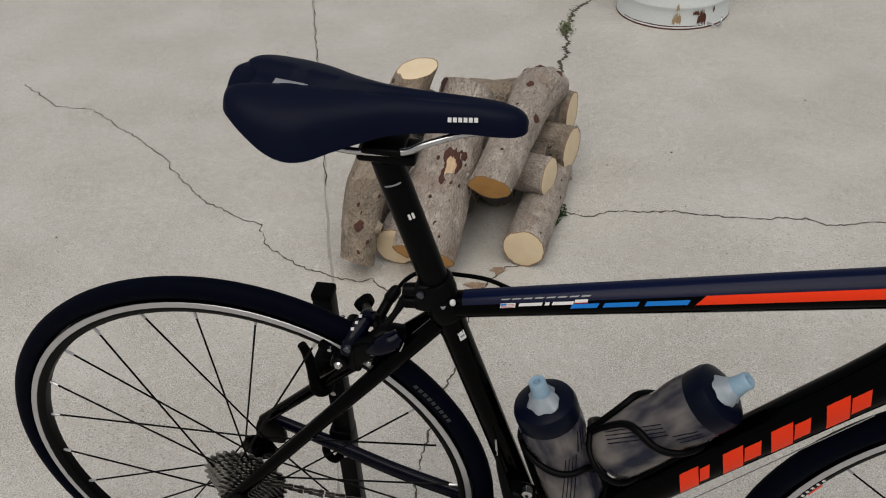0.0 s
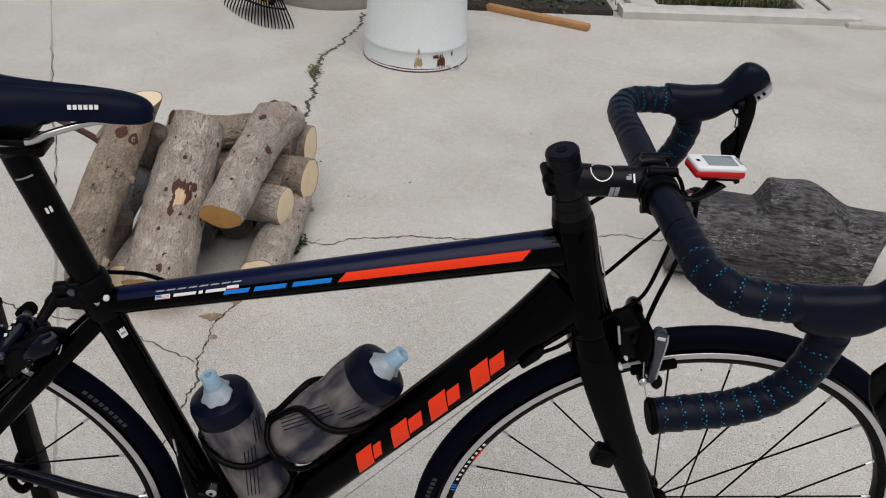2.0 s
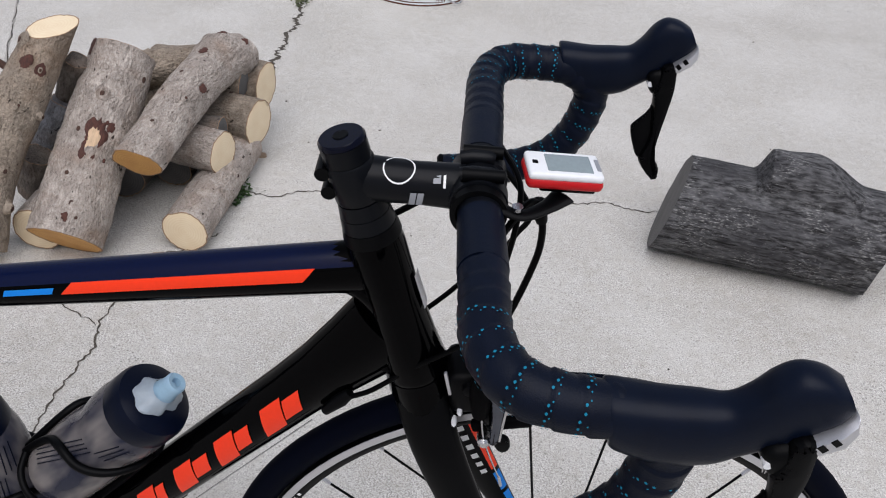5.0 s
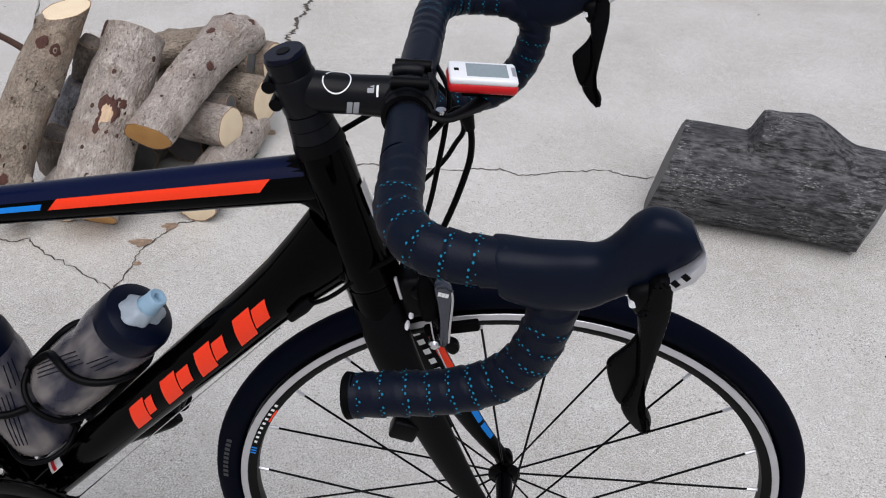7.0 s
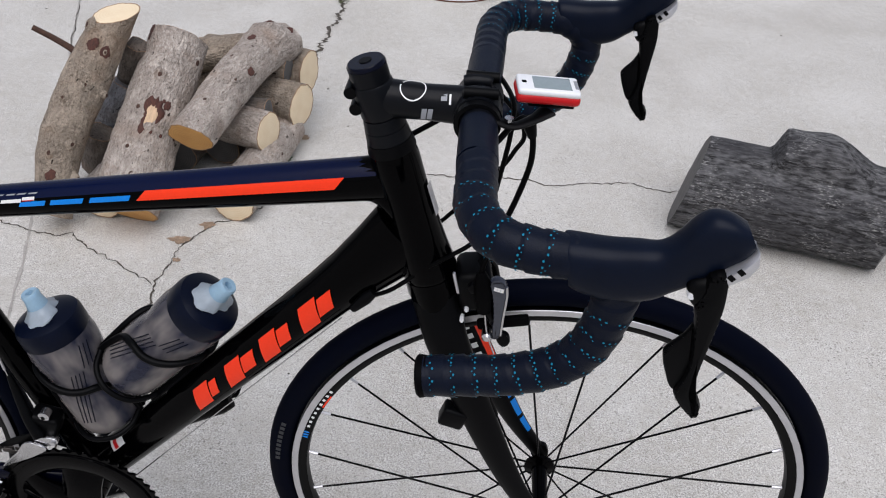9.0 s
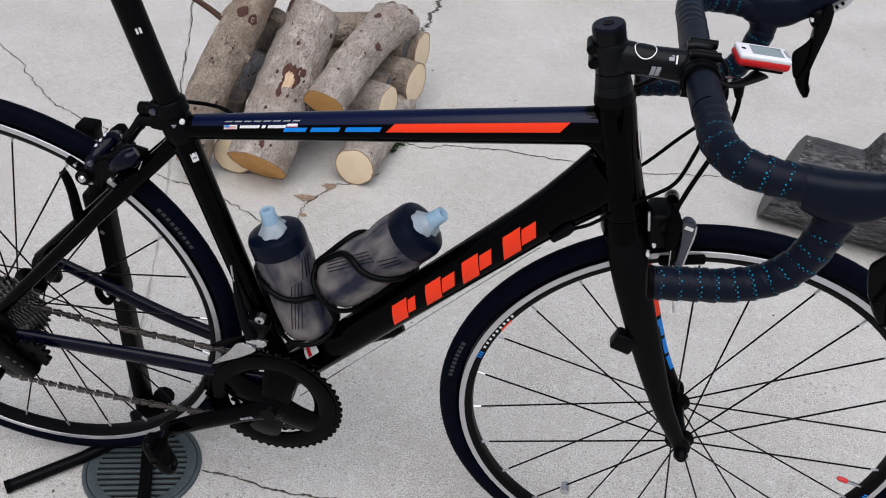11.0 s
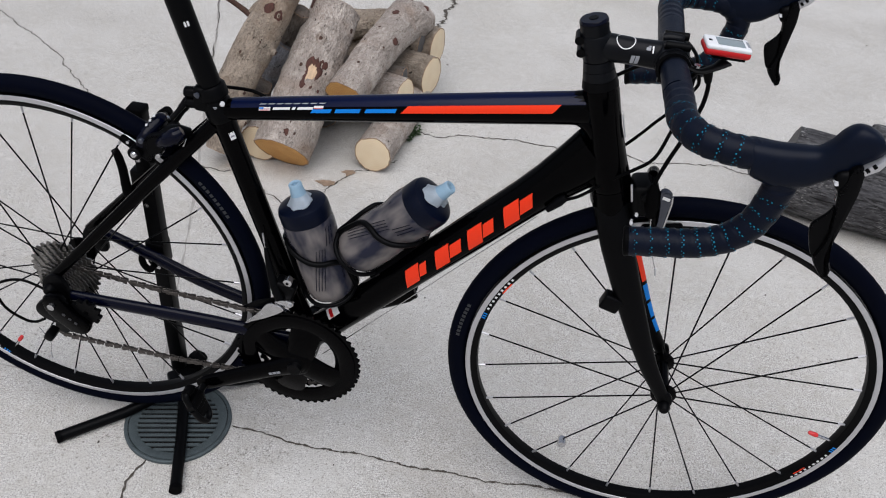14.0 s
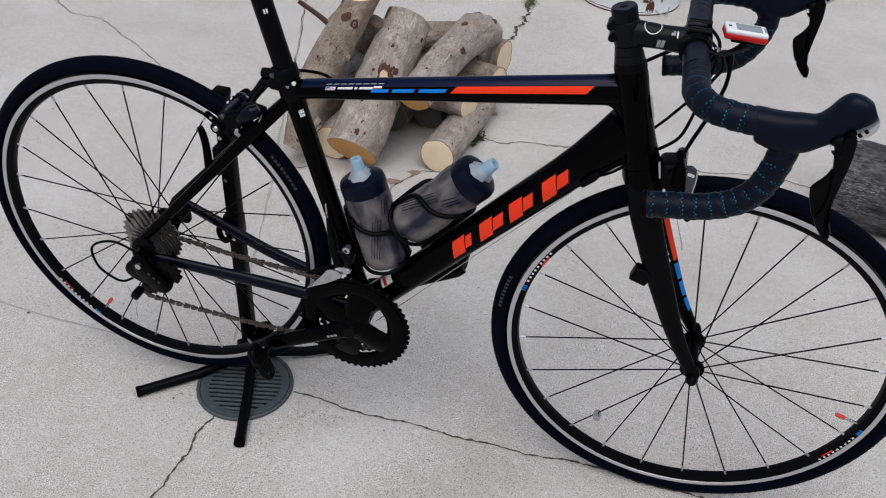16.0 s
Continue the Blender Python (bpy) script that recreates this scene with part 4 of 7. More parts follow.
for s in (-1, 1):
    p = [CR + ax * 0.005 + Vector((0.000, s * 0.014, 0)), CR + ax * 0.060 + Vector((0.004, s * 0.033, 0)), Vector((0.896, s * 0.044 - 0.005, 0.555)), Vector((0.935, s * 0.050 - 0.005, 0.468)), FRONT + Vector((0, s * 0.053, 0.004))]
    FORK[s] = p
    part("fork_blade", tube(p, BLADE, 18, n=28), MATTE, bike, fork_label)
    part("fork_tip", plate(outline_smooth([(0.965, 0.416), (0.980, 0.416), (0.986, 0.400), (0.980, 0.389), (0.968, 0.391), (0.963, 0.402)], 20), s * 0.050 - 0.005, s * 0.057 - 0.005, 0.001), MATTE, bike)
    part("skewer_nut", tube([FRONT + Vector((0, s * 0.055, 0)), FRONT + Vector((0, s * 0.063, 0)), FRONT + Vector((0, s * 0.069, 0))], [0.009, 0.010, 0.006], 14, (0, 0, 1)), MATTE, bike)
# coloured stripes on the inner face of the far blade
pa = smooth_path(FORK[1], 60)
fr_ = frames(pa)
def blade_strip(i0, i1, w0, w1, mt, label):
    b = bmesh.new()
    rows = []
    for i in range(i0, i1 + 1):
        p, t, u, v = fr_[i]
        k = i / 59
        kk = min(int(k * 4), 3)
        ra, rb = (x + (y - x) * (k * 4 - kk) for x, y in zip(BLADE[kk], BLADE[kk + 1]))
        rows.append([b.verts.new(p + u * ((ra + 0.0008) * math.cos(radians(w))) + v * ((rb + 0.0008) * math.sin(radians(w)))) for w in (w0, (w0 + w1) / 2, w1)])
    for a, c in zip(rows, rows[1:]):
        for j in range(2):
            b.faces.new((a[j], a[j + 1], c[j + 1], c[j]))
    part("blade_stripe", b, mt, bike, label)


blade_strip(8, 31, 104, 140, ORANGE, "orange stripe inside the fork blade")
for i in (32, 38, 44):
    blade_strip(i, i + 5, 106, 142, BLUE, "short blue stripe inside the fork blade")
for i in range(10, 31, 2):
    blade_strip(i, i + 1, 156, 176, WHITE, "small white printed bar")
# wireless speed sensor strapped to the near blade
part("speed_sensor", block((0.028, 0.020, 0.026), pose(0.862, -0.048, 0.571, 0, 18, 0), 0.004, 3), MATTE, bike, "small black speed sensor")
part("sensor_band", tube([(0.8815, -0.0428, 0.588), (0.8920, -0.0438, 0.564)], [(0.0128, 0.0215), (0.0122, 0.0205)], 18), RUBBER, bike, "rubber sensor strap")

# headset, spacers, steerer and stem
part("headset_cover", tube([HEAD_T, HEAD_T - ax * 0.004, HEAD_T - ax * 0.011], [0.0226, 0.0222, 0.0208], 26), MATTE, bike)
for k in range(2):
    part("headset_spacer", tube([HEAD_T - ax * (0.0115 + 0.012 * k), HEAD_T - ax * (0.0230 + 0.012 * k)], [0.0206 - 0.0016 * k, 0.0192 - 0.0016 * k], 24), STEMM, bike, "black headset spacer")
STEM0 = HEAD_T - ax * 0.046
CLAMP = Vector((0.866, -0.008, 0.9265))
part("stem_clamp", tube([HEAD_T - ax * 0.0355, HEAD_T - ax * 0.038, HEAD_T - ax * 0.066, HEAD_T - ax * 0.068], [0.0170, 0.0182, 0.0182, 0.0170], 24), STEMM, bike, "matte black stem clamp")
part("stem", tube([STEM0 + Vector((0.006, 0, 0)) - ax * 0.006, line(STEM0 - ax * 0.006, CLAMP, 0.5), line(STEM0 - ax * 0.006, CLAMP, 0.88)], [(0.0165, 0.0175), (0.0150, 0.0160), (0.0160, 0.0175)], 22), STEMM, bike, "matte black handlebar stem")
part("top_spacer", tube([HEAD_T - ax * 0.0685, HEAD_T - ax * 0.0825], 0.0172, 24), STEMM, bike, "tall black spacer above the stem")
cap = part("stem_cap", tube([HEAD_T - ax * 0.0830, HEAD_T - ax * 0.0850, HEAD_T - ax * 0.0870], [0.0174, 0.0172, 0.0158], 28), SHEENNAVY, bike, "glossy black top cap")
part("cap_bolt", tube([HEAD_T - ax * 0.0870, HEAD_T - ax * 0.0878, HEAD_T - ax * 0.0878, HEAD_T - ax * 0.0868], [0.0058, 0.0054, 0.0036, 0.0034], 18), MATTE, cap, "recessed cap bolt")
for k in (0.044, 0.060):
    q = HEAD_T - ax * k + Vector((-0.019, 0, 0))
    part("clamp_bolt", tube([q + Vector((0, -0.012, 0)), q + Vector((0, 0.012, 0))], 0.0055, 14, (0, 0, 1)), MATTE, bike)
part("face_plate", lathe([(0.0158, -0.023), (0.0208, -0.022), (0.0208, -0.008), (0.0190, -0.006), (0.0190, 0.006), (0.0208, 0.008), (0.0208, 0.022), (0.0158, 0.023)], 26, "y", CLAMP), STEMM, bike, "stem face plate")
for y in (-0.015, 0.015):
    for z in (0.021, -0.021):
        part("plate_bolt", tube([CLAMP + Vector((-0.013, y, z)), CLAMP + Vector((0.016, y, z))], [0.0052, 0.0048], 12), MATTE, bike)
# ring mark and shield mark on the stem
d = (CLAMP - (STEM0 - ax * 0.006)).normalized()
up = Vector((0, 1, 0)).cross(d) * -1
mid = line(STEM0 - ax * 0.006, CLAMP, 0.36)
def stem_mark(name, c, r0, r1, mt, label, tilt):
    q = radians(tilt)
    n = up * math.cos(q) + Vector((0, -1, 0)) * math.sin(q)
    e = n.cross(d)
    b = bmesh.new()
    rows = [[b.verts.new(c + n * (0.0168 - 0.25 * (r * math.sin(w)) ** 2 / 0.016 * 2) + d * (r * math.cos(w)) + e * (r * math.sin(w))) for w in (2 * math.pi * k / 28 for k in range(28))] for r in (r0, r1)]
    for k in range(28):
        b.faces.new((rows[0][k], rows[0][(k + 1) % 28], rows[1][(k + 1) % 28], rows[1][k]))
    part(name, b, mt, bike, label)


stem_mark("ring_mark", mid, 0.0105, 0.0115, WHITE, "thin white printed ring", 22)
for k in range(3):
    part("stem_mark", tube_patch(STEM0, CLAMP, (0.0150, 0.0160), (0.0158, 0.0166), 0.30 + 0.05 * k, 0.33 + 0.05 * k, 128 - 6 * k, 100, 0.0, 0.0016), WHITE, bike)
part("stem_mark", tube_patch(STEM0, CLAMP, (0.0150, 0.0160), (0.0158, 0.0166), 0.64, 0.70, 140, 95, 0.0, 0.0016), GREYP, bike)
part("stem_mark", tube_patch(STEM0, CLAMP, (0.0150, 0.0160), (0.0158, 0.0166), 0.72, 0.74, 150, 85, 0.0, 0.0016), WHITE, bike)
for k in range(2):
    part("shield_mark", tube_patch(STEM0, CLAMP, (0.0150, 0.0160), (0.0156, 0.0166), 0.44 + 0.06 * k, 0.49 + 0.06 * k, 196, 164, 0.02, 0.0016), GREYP, bike, "grey printed shield mark")
for y in (-0.011, 0.011):
    q = CLAMP + Vector((0, y, 0.0185))
    part("face_bolt", tube([q + Vector((-0.014, 0, -0.001)), q + Vector((-0.006, 0, 0.0005)), q + Vector((0.007, 0, 0.0)), q + Vector((0.010, 0, -0.0005))], [0.0058, 0.0062, 0.0062, 0.0048], 14), STEMM, bike, "face plate bolt barrel")

# ---------- handlebar, hoods and levers ----------
def bar_side(s):
    """Centre line of one half of the bar, from the clamp to the end of the drop."""
    dx, dy, dz = (0.011, 0.012, -0.005) if s > 0 else (0.009, 0.004, 0.003)
    p = [CLAMP, CLAMP + Vector((0.001 + dx * 0.1, s * 0.055, dz * 0.3)), CLAMP + Vector((0.001 + dx * 0.3, s * 0.115, dz * 0.6))]
    p += [Vector((x + dx * min(1, max(0.25, (z - 0.79) / 0.1)), s * (y + dy), z + dz * (1 if z > 0.86 else 0.3))) for x, y, z in ((0.8625, 0.160, 0.9265), (0.878, 0.190, 0.9265), (0.905, 0.2, 0.925), (0.940, 0.2015, 0.921), (0.962, 0.202, 0.904), (0.9635, 0.202, 0.880), (0.956, 0.202, 0.845), (0.937, 0.2015, 0.820), (0.905, 0.201, 0.806), (0.870, 0.2005, 0.8), (0.833, 0.2, 0.7945))]
    return p


def taped(path, i0, i1, r, s):
    """Wrapped tape on part of a path: each turn overlaps the one before."""
    fr2 = frames(path, (0, 0, 1))
    seg, rings, dist = 22, [], 0.0
    for i in range(i0, i1 + 1):
        p, t, u, v = fr2[i]
        dist += (path[i] - path[i - 1]).length if i else 0
        ring = []
        for k in range(seg):
            w = 2 * math.pi * k / seg
            ph = (dist / 0.0165 + s * w / (2 * math.pi)) % 1
            q = r * (1.0 - 0.078 * ph + 0.006 * noise.noise(Vector((dist * 60, math.cos(w) * 2, math.sin(w) * 2))))
            ring.append(p + u * (q * math.cos(w)) + v * (q * math.sin(w)))
        rings.append(ring)
    return skin(rings), fr2


for s in (-1, 1):
    path = smooth_path(bar_side(s), 240)
    acc = [0.0]
    for a, c in zip(path, path[1:]):
        acc.append(acc[-1] + (c - a).length)
    i_sl = next(i for i, x in enumerate(acc) if x > 0.074)
    i_t0 = next(i for i, x in enumerate(acc) if x > 0.078)
    part("handlebar", tube(path[:i_sl + 4], [0.0159, 0.0157, 0.0150], 22, (0, 0, 1)), STEMM, bike, "matte black handlebar centre")
    part("tape_collar", tube(path[i_sl - 12:i_sl + 6], [0.0162, 0.0168], 22, (0, 0, 1)), TAPE, bike, "finishing strip round the tape end")
    tp, fr2 = taped(path, i_t0, 236, 0.0168, s)
    tape = part("bar_tape", tp, TAPE, bike, "black wrapped bar tape with blue perforations")
    part("bar_plug", tube([path[-5], path[-2], path[-1]], [0.0160, 0.0172, 0.0150], 22, (0, 0, 1)), RUBBER, bike, "round bar end plug")
    b = bmesh.new()
    rnd = random.Random(5)
    x = acc[i_t0] + 0.064
    while x < acc[-1] - 0.012:
        for col in range(22):
            for twin in range(2):
                w = 2 * math.pi * (col + 0.5 * twin) / 22 + 0.1
                xx = x + 0.0022 * twin + s * 0.0165 * 0.12 * math.sin(w)
                if rnd.random() < 0.25:
                    continue
                i = next((k for k, a in enumerate(acc) if a > xx), 239)
                p, t, u, v = fr2[min(i, 239)]
                if p.x > 0.936 and p.z > 0.886:
                    continue
                nrm = u * math.cos(w) + v * math.sin(w)
                e = t.cross(nrm)
                z = 0.00085 if twin == 0 else 0.0005
                c = p + nrm * 0.01705
                b.faces.new([b.verts.new(c + t * (z * math.cos(q)) + e * (z * 1.25 * math.sin(q))) for q in (math.pi * h / 3 for h in range(6))])
        x += 0.0165
    tagged(part("tape_dot", b, TEAL, tape, "small blue perforations in the tape", False), kind="stuff")


def hood(m, reach=1.0):
    """Brake and shift lever with its rubber hood, at the near side's place moved by m; reach: how long its blade hangs."""
    h = new("brake_lever")
    h.parent = bike
    h.matrix_local = m
    h["label"] = "black brake and shift lever with rubber hood"
    sec = [((0.9320, 0.9405), (0.9385, 0.9055), 0.0162, -0.2040), ((0.936, 0.9425), (0.945, 0.9020), 0.0176, -0.2045), ((0.960, 0.9425), (0.968, 0.8965), 0.0172, -0.2070), ((0.980, 0.9455), (0.992, 0.9030), 0.0162, -0.2105), ((0.994, 0.9505), (1.006, 0.9130), 0.0153, -0.2130),
           ((1.003, 0.9605), (1.018, 0.9225), 0.0155, -0.2150), ((1.010, 0.9735), (1.028, 0.9305), 0.0160, -0.2165), ((1.019, 0.9812), (1.038, 0.9400), 0.0156, -0.2175), ((1.031, 0.9805), (1.0455, 0.9490), 0.0142, -0.2185), ((1.042, 0.9750), (1.0495, 0.9590), 0.0105, -0.2195)]
    path = []
    for k, ((x1, z1), (x0, z0), wd, y) in enumerate(sec):
        if k > 3:
            z1, wd = z1 - 0.0022, wd * 0.90
        path.append((Vector(((x0 + x1) / 2, y, (z0 + z1) / 2)), Vector(((x1 - x0) / 2, 0, (z1 - z0) / 2)), wd))
    rings = []
    for i in range(61):
        u = i / 60 * (len(path) - 1)
        k = min(int(u), len(path) - 2)
        f = u - k
        pa4 = [path[max(0, min(len(path) - 1, k + d))] for d in (-1, 0, 1, 2)]
        kk = (-0.5 * f + f * f - 0.5 * f ** 3, 1 - 2.5 * f * f + 1.5 * f ** 3, 0.5 * f + 2 * f * f - 1.5 * f ** 3, -0.5 * f * f + 0.5 * f ** 3)
        c = sum((p[0] * g for p, g in zip(pa4, kk)), Vector())
        hv = sum((p[1] * g for p, g in zip(pa4, kk)), Vector())
        wd = sum(p[2] * g for p, g in zip(pa4, kk))
        ring = []
        for j in range(24):
            a = 2 * math.pi * j / 24
            ca, sa = math.cos(a), math.sin(a)
            e = 0.74
            ring.append(c + hv * (abs(ca) ** e * (1 if ca > 0 else -1)) + Vector((0, wd * abs(sa) ** e * (1 if sa > 0 else -1), 0)))
        rings.append(ring)
    b = skin(rings)
    bmesh.ops.smooth_vert(b, verts=b.verts[24:-24], factor=0.5, use_axis_x=True, use_axis_y=True, use_axis_z=True)
    part("hood", b, HOODR, h, "black rubber lever hood")
    nose = [((1.0235, 0.9365), (1.0255, 0.9315), 0.0130, -0.2190), ((1.0320, 0.9450), (1.0365, 0.9365), 0.0152, -0.2205), ((1.0415, 0.9530), (1.0460, 0.9440), 0.0140, -0.2222), ((1.0480, 0.9585), (1.0510, 0.9505), 0.0100, -0.2230), ((1.0500, 0.9600), (1.0515, 0.9545), 0.0060, -0.2233)]
    rings = []
    for (x1, z1), (x0, z0), wd, y in nose:
        c, hv = Vector(((x0 + x1) / 2, y, (z0 + z1) / 2)), Vector(((x1 - x0) / 2, 0, (z1 - z0) / 2))
        rings.append([c + hv * max(-1, min(1, 1.25 * math.cos(a))) + Vector((0, (wd + 0.0012) * max(-1, min(1, 1.2 * math.sin(a))), 0)) for a in (2 * math.pi * j / 20 for j in range(20))])
    part("name_plate", skin(rings), ALLOY, h, "silver name plate on the lever nose")
    for k in range(3):
        part("plate_mark", block((0.0035, 0.0006, 0.0052), pose(1.0300 + 0.0048 * k, -0.2368 - 0.0004 * k, 0.9385 + 0.0054 * k, 0, -48, 3), 0.0, 1), MATTE, h)
    part("pivot_pin", tube([(1.0150, -0.2275, 0.9230), (1.0150, -0.2335, 0.9230)], 0.0026, 12, (0, 0, 1)), WHITEP, h, "pale round pivot pin")
    blade = [(1.0231, 0.9418), (1.0338, 0.9441), (1.0368, 0.928), (1.0378, 0.914), (1.0368, 0.894), (1.0355, 0.872), (1.0346, 0.852), (1.0358, 0.8346), (1.0408, 0.8267), (1.0436, 0.8185), (1.0420, 0.8102), (1.0378, 0.8105), (1.0313, 0.8164), (1.0215, 0.8323), (1.0250, 0.8471), (1.0268, 0.8637), (1.0240, 0.8859), (1.0215, 0.9036), (1.0185, 0.917), (1.0215, 0.926)]
    pad = [(1.0230, 0.8960), (1.0177, 0.8854), (1.0092, 0.8737), (1.0079, 0.867), (1.0116, 0.8528), (1.0202, 0.8337), (1.0285, 0.8420), (1.0290, 0.8675), (1.0255, 0.8859)]
    blade, pad = ([(x, 0.935 + (z - 0.935) * reach) for x, z in o] for o in (blade, pad))
    part("lever_blade", plate(outline_smooth(blade, 64), -0.2375, -0.2250, 0.0042), MATTE, h, "satin black brake lever blade")
    part("shift_paddle", plate(outline_smooth(pad, 40), -0.2325, -0.2265, 0.0022), MATTE, h, "black shift paddle")
    part("lever_bracket", block((0.022, 0.024, 0.024), pose(1.0240, -0.2230, 0.925, 0, -20, 0), 0.007, 3), MATTE, h)
    part("return_spring", tube([(1.020, -0.2140, 0.914), (1.026, -0.2120, 0.906), (1.027, -0.2135, 0.892)], 0.0011, 8, (0, 1, 0)), STEEL, h, "small steel lever spring")
    return h


def pitch(deg):
    j = Matrix.Translation((0.936, -0.2, 0.935))
    return j @ Matrix.Rotation(radians(-deg), 4, "Y") @ j.inverted()


hood(Matrix())
hood(Matrix.Translation((0.007, 0.421, -0.004)) @ pitch(-1.0), 0.89)

# cables from the levers to frame and brakes
def cable(pts, r=0.0023, name="cable", mt=CABLE, label="thin black cable housing"):
    part(name, tube(pts, r, 8, (0.3, 0.5, 0.8), n=40), mt, bike, label)


cable([(0.864, 0.105, 0.923), (0.882, 0.055, 0.926), (0.896, 0.005, 0.926), (0.895, -0.022, 0.910), (0.890, -0.030, 0.878), (0.883, -0.030, 0.837), (0.872, -0.031, 0.800), (0.850, -0.030, 0.778), (0.828, -0.0285, 0.760), (0.800, -0.0275, 0.733)])
cable([(0.872, 0.060, 0.918), (0.900, 0.024, 0.905), (0.909, 0.018, 0.886), (0.902, 0.020, 0.8685), (0.892, 0.021, 0.8495), (0.873, 0.024, 0.824), (0.845, 0.028, 0.785), (0.80, 0.029, 0.735)])
cable([(0.868, -0.070, 0.910), (0.884, -0.044, 0.915), (0.900, -0.020, 0.923), (0.9090, -0.010, 0.918), (0.9152, -0.010, 0.900), (0.916, -0.010, 0.878), (0.912, -0.013, 0.8585), (0.903, -0.020, 0.831), (0.890, -0.030, 0.800), (0.882, -0.037, 0.778), (0.8795, -0.040, 0.767)], 0.0028)
cable([(0.866, 0.060, 0.918), (0.868, 0.045, 0.905), (0.835, 0.030, 0.893), (0.800, 0.024, 0.872), (0.776, 0.020, 0.860)], 0.0026)
part("barrel_adjuster", tube([(0.9095, -0.010, 0.921), (0.9110, -0.010, 0.914), (0.9145, -0.010, 0.902)], [0.0050, 0.0062, 0.0042], 12), MATTE, bike, "black cable adjuster")
cable([(0.800, -0.0275, 0.733), (0.788, -0.0280, 0.724), (0.768, -0.0270, 0.713)])
part("cable_stop", tube([(0.774, -0.025, 0.719), (0.766, -0.0262, 0.711), (0.752, -0.0262, 0.695)], [0.0050, 0.0068, 0.0045], 12), MATTE, bike, "cable stop under the down tube")
cable([(0.740, -0.0262, 0.681), (0.60, -0.0262, 0.527), (0.43, -0.0255, 0.338)], 0.0007, "bare_cable", STEEL, "thin bare steel cable")
part("cable_boot", tube([(0.255, -0.006, 0.777), (0.2470, -0.009, 0.7725), (0.2380, -0.020, 0.761), (0.2300, -0.028, 0.752)], [0.0050, 0.0058, 0.0036, 0.0040], 12, n=14), MATTE, bike, "black rubber cable boot")
cable([(0.226, 0.043, 0.742), (0.238, 0.043, 0.757), (0.254, 0.041, 0.769), (0.278, 0.036, 0.775), (0.300, 0.029, 0.780), (0.318, 0.024, 0.783), (0.336, 0.020, 0.783), (0.362, 0.017, 0.774)], 0.0026)
# rear mech cable loop
cable([(0.030, -0.066, 0.402), (0.0, -0.070, 0.420), (-0.045, -0.075, 0.442), (-0.088, -0.080, 0.425), (-0.084, -0.083, 0.385), (-0.056, -0.083, 0.362), (-0.036, -0.083, 0.360), (-0.016, -0.084, 0.372)], 0.0024)
cable([(-0.035, -0.080, 0.345), (-0.020, -0.083, 0.318), (-0.025, -0.083, 0.290)], 0.0006, "bare_cable", STEEL, "loose bare cable end")
part("cable_tip", tube([(-0.0252, -0.083, 0.291), (-0.0262, -0.083, 0.277)], 0.0012, 8), ALLOY, bike)


